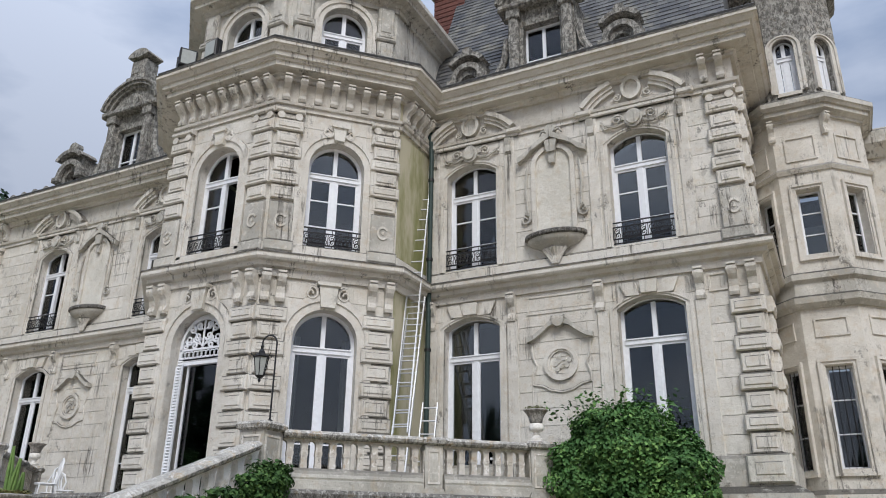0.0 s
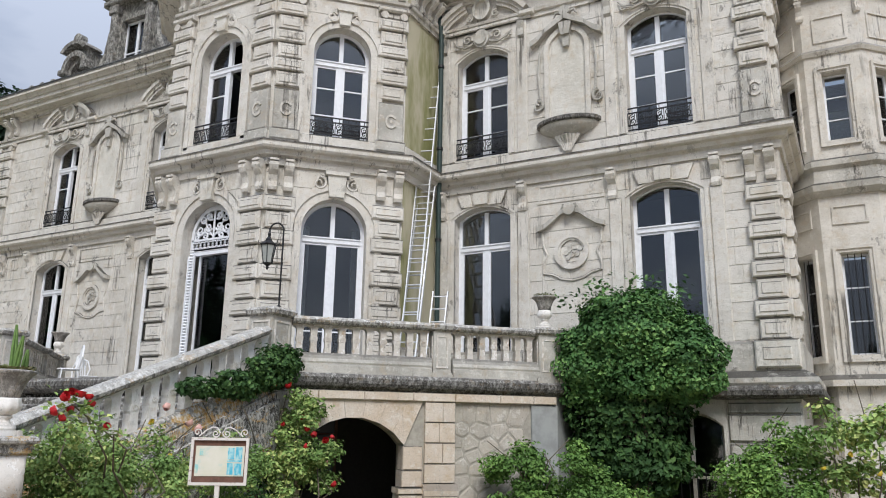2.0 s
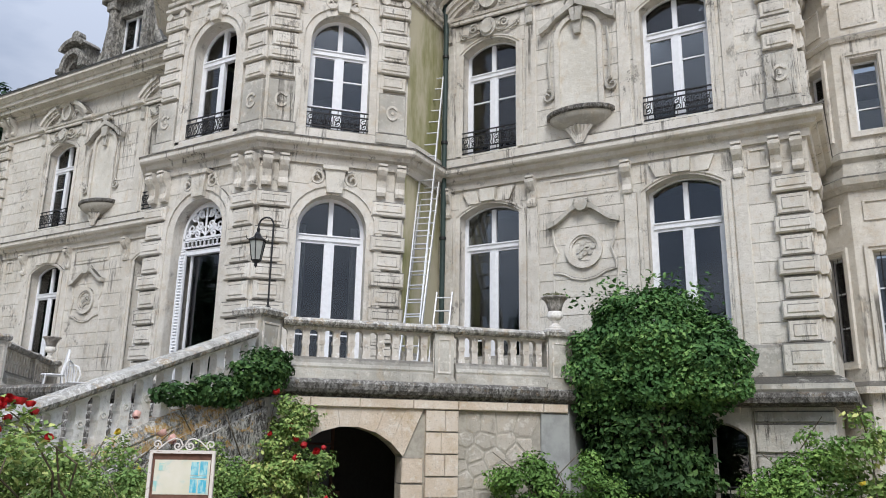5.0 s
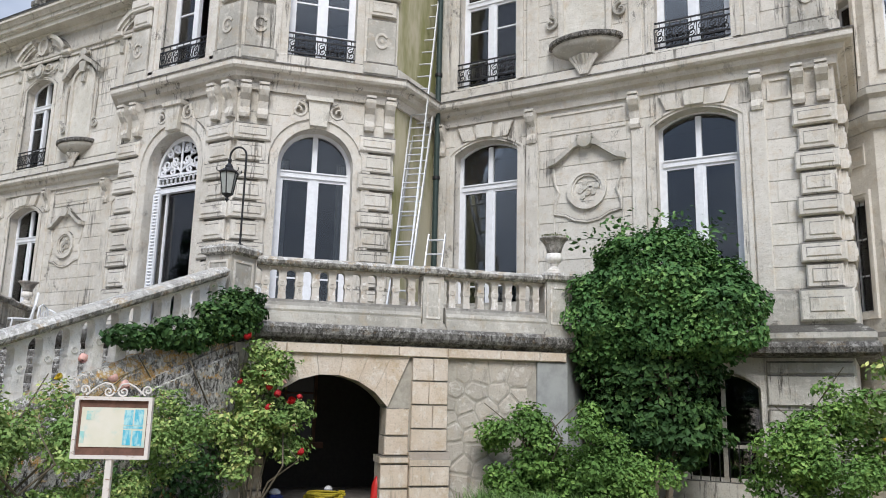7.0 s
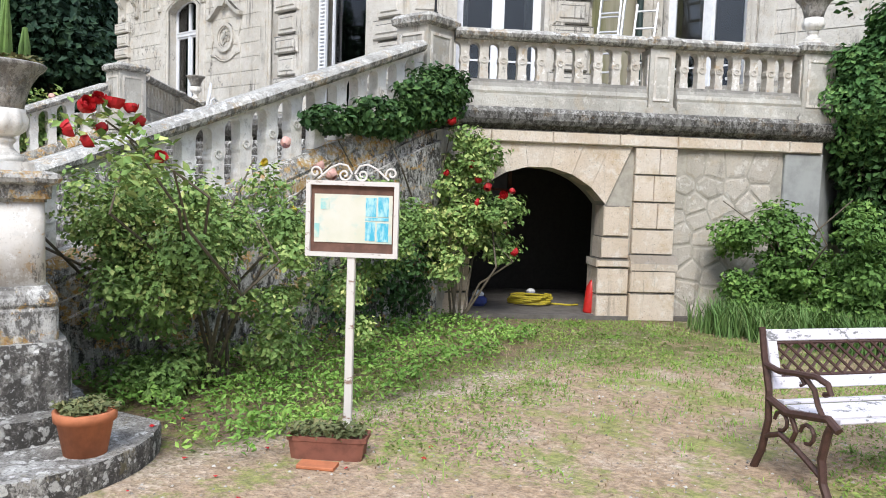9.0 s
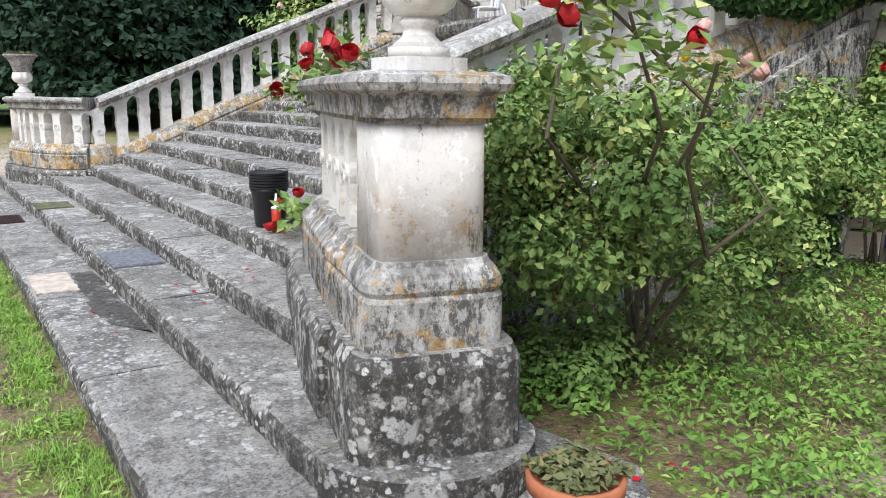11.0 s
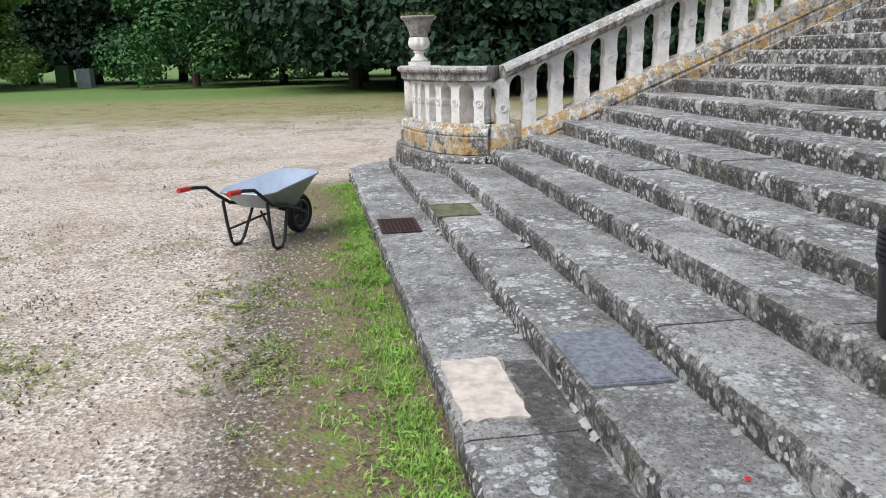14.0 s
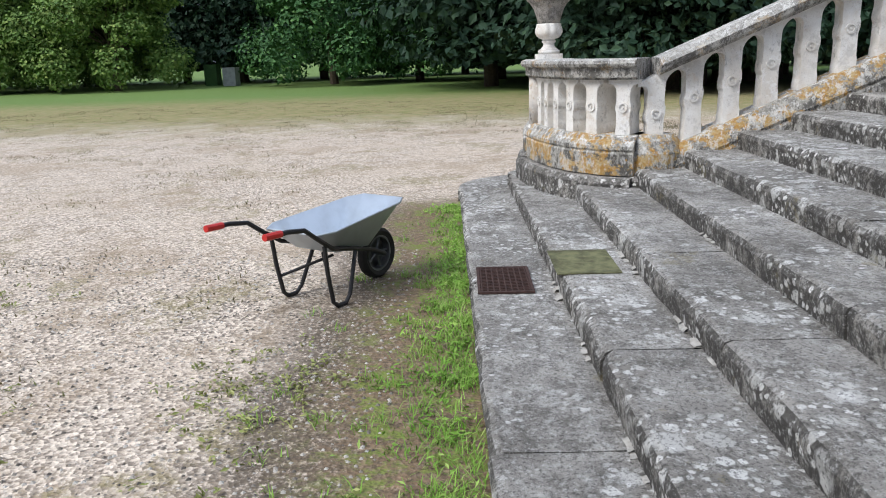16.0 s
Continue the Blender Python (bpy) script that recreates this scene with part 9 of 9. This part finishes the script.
def flat_patch(name, label, x0, x1, y0, y1, z, mat, seed):
    r = random.Random(seed)
    pts = []
    for (ax, ay), (bx, by) in (((x0, y0), (x1, y0)), ((x1, y0), (x1, y1)), ((x1, y1), (x0, y1)), ((x0, y1), (x0, y0))):
        for k in range(9):
            pts.append((ax + (bx - ax) * k / 9 + r.uniform(-0.02, 0.008), ay + (by - ay) * k / 9 + r.uniform(-0.008, 0.012)))
    bm = bmesh.new()
    a = [bm.verts.new((x, y, z + 0.005)) for x, y in pts]
    b = [bm.verts.new((x, y, z - 0.004)) for x, y in pts]
    bm.faces.new(a)
    for i in range(len(pts)):
        j = (i + 1) % len(pts)
        bm.faces.new((a[i], b[i], b[j], a[j]))
    return tagged(part(name, bm, mat, None, label), category="stain", kind="structure")


flat_patch("trim_cleaned_stone", "freshly cleaned pale patch of step stone", -9.87, -9.29, 3.735, 3.985, zs1, FRESH, 1)
bm = bmesh.new()
r = random.Random(8)
damp = [Vector(p) for p in ((-9.85, 4.0), (-9.5, 4.01), (-9.25, 3.975), (-9.0, 3.99), (-8.75, 3.95), (-8.45, 3.97), (-8.2, 4.08), (-8.1, 4.165), (-9.0, 4.165), (-9.80, 4.165))]
ring = []
for a, b in zip(damp, damp[1:] + damp[:1]):
    for k in range(5):
        p = a.lerp(b, k / 5)
        ring.append(bm.verts.new((p.x + r.uniform(-0.015, 0.015), min(4.165, p.y + r.uniform(-0.015, 0.015)), zs1 + 0.0025)))
bm.faces.new(ring)
tagged(part("trim_damp_stone", bm, DAMP, None, "dark damp patch on the step stone"), category="stain", kind="structure")
# pale mortar crust at the foot of the risers
for i, (x0, x1) in ((1, (-12.6, -8.9)), (2, (-13.2, -10.9)), (3, (-12.9, -11.8))):
    r = random.Random(50 + i)
    z = RISER * i
    t = thing("trim_mortar_crust", "crumbling pale mortar crust at the foot of the riser", "", None, "", "structure")
    x = x0
    while x < x1:
        ln = r.uniform(0.015, 0.09)
        y = nose(i, x)
        if r.random() < 0.35 + 0.3 * math.sin(x * 5.3):
            d, h = r.uniform(0.004, 0.028), r.uniform(0.004, 0.022)
            bm = bmesh.new()
            n = 4
            rows = [[bm.verts.new(p) for p in ((x + ln * k / n, y + 0.012, z), (x + ln * k / n, y - d * r.uniform(0.5, 1.1), z + 0.002), (x + ln * k / n, y - d * 0.4, z + h * r.uniform(0.3, 0.7)), (x + ln * k / n, y + 0.012, z + h * r.uniform(0.7, 1.2)))] for k in range(n + 1)]
            for a, b in zip(rows, rows[1:]):
                for k in range(3):
                    bm.faces.new((a[k], b[k], b[k + 1], a[k + 1]))
            part("crust", bm, CRUST, t)
        x += ln + r.uniform(0.0, 0.05)

# lantern on the corner post
t = thing("lantern_post", "black wrought-iron hook lamp with glazed lantern", "lamp", pose(-7.47, 9.60, RT + 0.07))
bm = bmesh.new()
pts = [(0, 0, 0), (0, 0, 1.25)] + [(-0.11 + 0.11 * math.cos(a), -0.04 + 0.04 * math.cos(a), 1.25 + 0.13 * math.sin(a)) for a in (math.pi * k / 10 for k in range(1, 11))] + [(-0.22, -0.08, 1.22)]
tube(bm, pts, 0.014, 8)
lathe(bm, [(0.05, 0.0), (0.045, 0.03), (0.02, 0.05)], 12)
part("pole", bm, IRON, t)
ln = part("lantern", (lambda b: (lathe(b, [(0.015, 1.20), (0.03, 1.17), (0.02, 1.13), (0.05, 1.09), (0.055, 1.06), (0.14, 1.00), (0.135, 0.985), (0.10, 0.985)], 6), b)[1])(bmesh.new()), IRON, t, "", pose(-0.22, -0.08, 0.03))
part("glass", (lambda b: (lathe(b, [(0.065, 0.70), (0.112, 0.98)], 6), b)[1])(bmesh.new()), LAMP_GLASS, ln)
bm = bmesh.new()
for k in range(6):
    a = k * math.pi / 3
    tube(bm, [(0.07 * math.cos(a), 0.07 * math.sin(a), 0.69), (0.12 * math.cos(a), 0.12 * math.sin(a), 0.99)], 0.008, 5)
    tube(bm, [(0.12 * math.cos(a), 0.12 * math.sin(a), 0.99), (0.165 * math.cos(a), 0.165 * math.sin(a), 1.01), (0.17 * math.cos(a), 0.17 * math.sin(a), 1.05)], 0.007, 5)
lathe(bm, [(0.075, 0.70), (0.06, 0.68), (0.02, 0.65), (0.025, 0.62), (0.0, 0.58)], 8)
part("cage", bm, IRON, ln)

# ladders in the corner
def ladder(x0, y0, z0, x1, y1, z1, w, rungs, label, away=(1, 0)):
    t = thing("ladder", label, "ladder", None, "ladders")
    a, b = Vector((x0, y0, z0)), Vector((x1, y1, z1))
    sd = Vector((away[0], away[1], 0)).normalized() * w / 2
    up = (b - a).normalized()
    nrm = up.cross(sd).normalized() * 0.03
    for s in (-1, 1):
        bm = bmesh.new()
        c = [a + sd * s, b + sd * s]
        ring = [[bm.verts.new(p + sd.normalized() * i * 0.012 + nrm * j) for i, j in ((-1, -1), (1, -1), (1, 1), (-1, 1))] for p in c]
        for i in range(4):
            bm.faces.new((ring[0][i], ring[0][(i + 1) % 4], ring[1][(i + 1) % 4], ring[1][i]))
        bm.faces.new(ring[0][::-1])
        bm.faces.new(ring[1])
        part("stile", bm, ALU, t)
    for k in range(rungs):
        p = a.lerp(b, (k + 0.6) / rungs)
        bm = bmesh.new()
        tube(bm, [p - sd, p + sd], 0.016, 7)
        part("rung", bm, ALU, t)
    return t


ladder(-7.02, 12.62, FLOOR, -7.44, 14.13, 6.72, 0.34, 16, "lower section of a long aluminium ladder leaning on the house", (0.95, 0.25))
ladder(-7.17, 13.10, FLOOR + 1.45, -7.56, 14.5, 9.35, 0.29, 20, "upper section of the aluminium extension ladder", (0.95, 0.25))
ladder(-6.86, 13.35, FLOOR, -6.92, 13.85, 4.35, 0.30, 8, "short aluminium stepladder standing beside the long one", (0.9, 0.3))


# terrace furniture behind the stair
def garden_chair(m):
    t = thing("garden_chair", "white painted metal garden chair with round back", "chair", m, "terrace chairs")
    part("seat", (lambda b: (lathe(b, [(0.0, 0.44), (0.2, 0.44), (0.21, 0.455), (0.2, 0.47), (0.0, 0.47)], 20), b)[1])(bmesh.new()), PLASTIC_WHITE, t)
    bm = bmesh.new()
    tube(bm, [(-0.18, 0.15, 0.45), (-0.23, 0.2, 0.7), (-0.15, 0.22, 0.88), (0, 0.23, 0.94), (0.15, 0.22, 0.88), (0.23, 0.2, 0.7), (0.18, 0.15, 0.45)], 0.02, 7)
    for x in (-0.1, 0, 0.1):
        tube(bm, [(x, 0.18, 0.46), (x * 1.2, 0.22, 0.9)], 0.012, 5)
    part("backrest", bm, PLASTIC_WHITE, t)
    for x, y in ((-0.15, -0.13), (0.15, -0.13), (-0.15, 0.15), (0.15, 0.15)):
        part("leg", (lambda b: (tube(b, [(x, y, 0.45), (x * 1.25, y * 1.3, 0.0)], 0.014, 6), b)[1])(bmesh.new()), PLASTIC_WHITE, t)
    return t


ch = garden_chair(pose(-15.9, 12.4, FLOOR, 0, 0, 20))
for x, y, r in ((-14.9, 12.0, 120), (-9.0, 10.6, 200), (-8.4, 10.9, 60), (-13.4, 10.4, -30)):
    copy_thing(ch, pose(x, y, FLOOR, 0, 0, r))
t = thing("barbecue", "dark covered kettle barbecue on the terrace", "barbecue", pose(-17.9, 12.6, FLOOR))
part("lid", (lambda b: (lathe(b, [(0.0, 0.75), (0.36, 0.75), (0.38, 0.85), (0.32, 1.02), (0.15, 1.12), (0.0, 1.14)], 20), b)[1])(bmesh.new()), PLASTIC_BLACK, t)
for k in range(3):
    a = k * 2.094
    part("leg", (lambda b: (tube(b, [(0.25 * math.cos(a), 0.25 * math.sin(a), 0.78), (0.33 * math.cos(a), 0.33 * math.sin(a), 0)], 0.015, 6), b)[1])(bmesh.new()), IRON, t)

# clutter in the passage
t = thing("garden_hose", "coil of yellow garden hose on the passage floor", "hose", M_TER @ pose(1.25, 0.75, 0.05))
bm = bmesh.new()
tube(bm, [((0.26 + 0.03 * math.sin(k * 1.7)) * math.cos(k * 0.35), (0.22 + 0.03 * math.cos(k * 1.3)) * math.sin(k * 0.35), 0.014 + 0.0012 * k) for k in range(92)], 0.012, 6)
tube(bm, [(0.25, 0, 0.014), (0.5, -0.12, 0.014), (0.62, -0.05, 0.014)], 0.012, 6)
part("coil", bm, YELLOW, t)
for x, y, s in ((0.55, 0.55, 1.0), (1.35, 1.15, 0.8)):
    t = thing("bag", "blue and white plastic bag on the floor", "bag", M_TER @ pose(x, y, 0.05) @ Matrix.Scale(s, 4))
    part("sack", (lambda b: (lathe(b, [(0.08, 0.0), (0.12, 0.04), (0.11, 0.10), (0.05, 0.14)], 9), b)[1])(bmesh.new()), BLUE, t)
    part("top", (lambda b: (lathe(b, [(0.07, 0.12), (0.08, 0.15), (0.04, 0.19), (0.0, 0.2)], 9), b)[1])(bmesh.new()), PLASTIC_WHITE, t)
t = thing("red_canister", "red canister standing against the arch jamb", "canister", M_TER @ pose(1.83, 0.12, 0.05, 0, 6, 0))
part("body", (lambda b: (lathe(b, [(0.06, 0.0), (0.062, 0.02), (0.062, 0.30), (0.035, 0.37), (0.02, 0.40)], 16), b)[1])(bmesh.new()), PLASTIC_RED, t, "", None, True)
t = thing("notice_sticker", "small white paper sticker on the window pane", "sticker", M_RIGHT @ pose(-6.02, 0.218, 3.32))
part("paper", boxed(-0.08, 0.08, 0.018, 0.020, 0, 0.045), PLASTIC_WHITE, t)
# grey slabs seen in the meadow gap
for x, y, h, lab in ((-56, -10.4, 1.1, "grey stone block standing in the park"), (-57.5, -12.0, 1.3, "dark green bin standing in the park")):
    t = thing("garden_block", lab, "block", pose(x, y, 0))
    part("body", (lambda b: (fbox(b, -0.5, 0.5, -0.4, 0.4, 0, h, 0.08), b)[1])(bmesh.new()), CEMENT if h < 1.2 else LEAF_IVY, t)


# ---- ashlar facing blocks of the walls, last ----
def ashlar(wall_ob, u0, u1, z0, z1, holes, seed, course=0.355, length=0.78, limit=300):
    """Facing blocks about 1 cm proud of the wall with open joints; holes are (u0, u1, z0, z1)."""
    rng = random.Random(seed)
    made = 0
    rows = round((z1 - z0) / course)
    h = (z1 - z0) / rows
    for r in range(rows):
        z = z0 + r * h
        cuts = [u0]
        u = u0 + (0.5 if r % 2 else 1.0) * length * rng.uniform(0.7, 1.1)
        while u < u1 - 0.25:
            cuts.append(u)
            u += length * rng.uniform(0.75, 1.3)
        cuts.append(u1)
        for a, b in zip(cuts, cuts[1:]):
            spans = [(a, b)]
            for ha, hb, hz0, hz1 in holes:
                if z + h > hz0 and z < hz1:
                    spans = [s for x0, x1 in spans for s in ((x0, min(x1, ha)), (max(x0, hb), x1)) if s[1] - s[0] > 0.04]
            for x0, x1 in spans:
                if made >= limit:
                    return
                bm = bmesh.new()
                fbox(bm, x0 + 0.003, x1 - 0.003, -0.008 - 0.004 * rng.random(), 0.004, z + 0.003, z + h - 0.003, 0.004)
                part("ashlar_block", bm, STONE_PALE if rng.random() < 0.15 else STONE, wall_ob)
                made += 1


def win_holes(cs, spec, o=0.02):
    return [(c - spec[0] / 2 - o, c + spec[0] / 2 + o, spec[1] - 0.1, spec[2] + spec[3] + o) for c in cs]


for ob, cs, n0, a, b, sd in ((wall_right, W_R, N_R, SR + 0.02, RIGHT_END - 0.02, 1), (wall_left, W_L, N_L, LEFT_END + 0.02, SL - 0.02, 2)):
    ashlar(ob, a, b, 3.22, 6.60, win_holes(cs, G_OPEN), sd, limit=150)
    ashlar(ob, a, b, 7.42, 10.48, win_holes(cs, U_OPEN) + [(n0 - 0.42, n0 + 0.42, 7.9, 10.0)], sd + 10, limit=150)
for ob, c, a, b, sd in ((wall_front, AX, TL + 0.02, TR - 0.02, 3), (wall_diag, DIAG / 2, 0.02, DIAG - 0.02, 4)):
    ashlar(ob, a, b, 2.5, 6.60, win_holes([c], T_G), sd, limit=150)
    ashlar(ob, a, b, 7.42, 10.48, win_holes([c], T_U), sd + 10, limit=150)
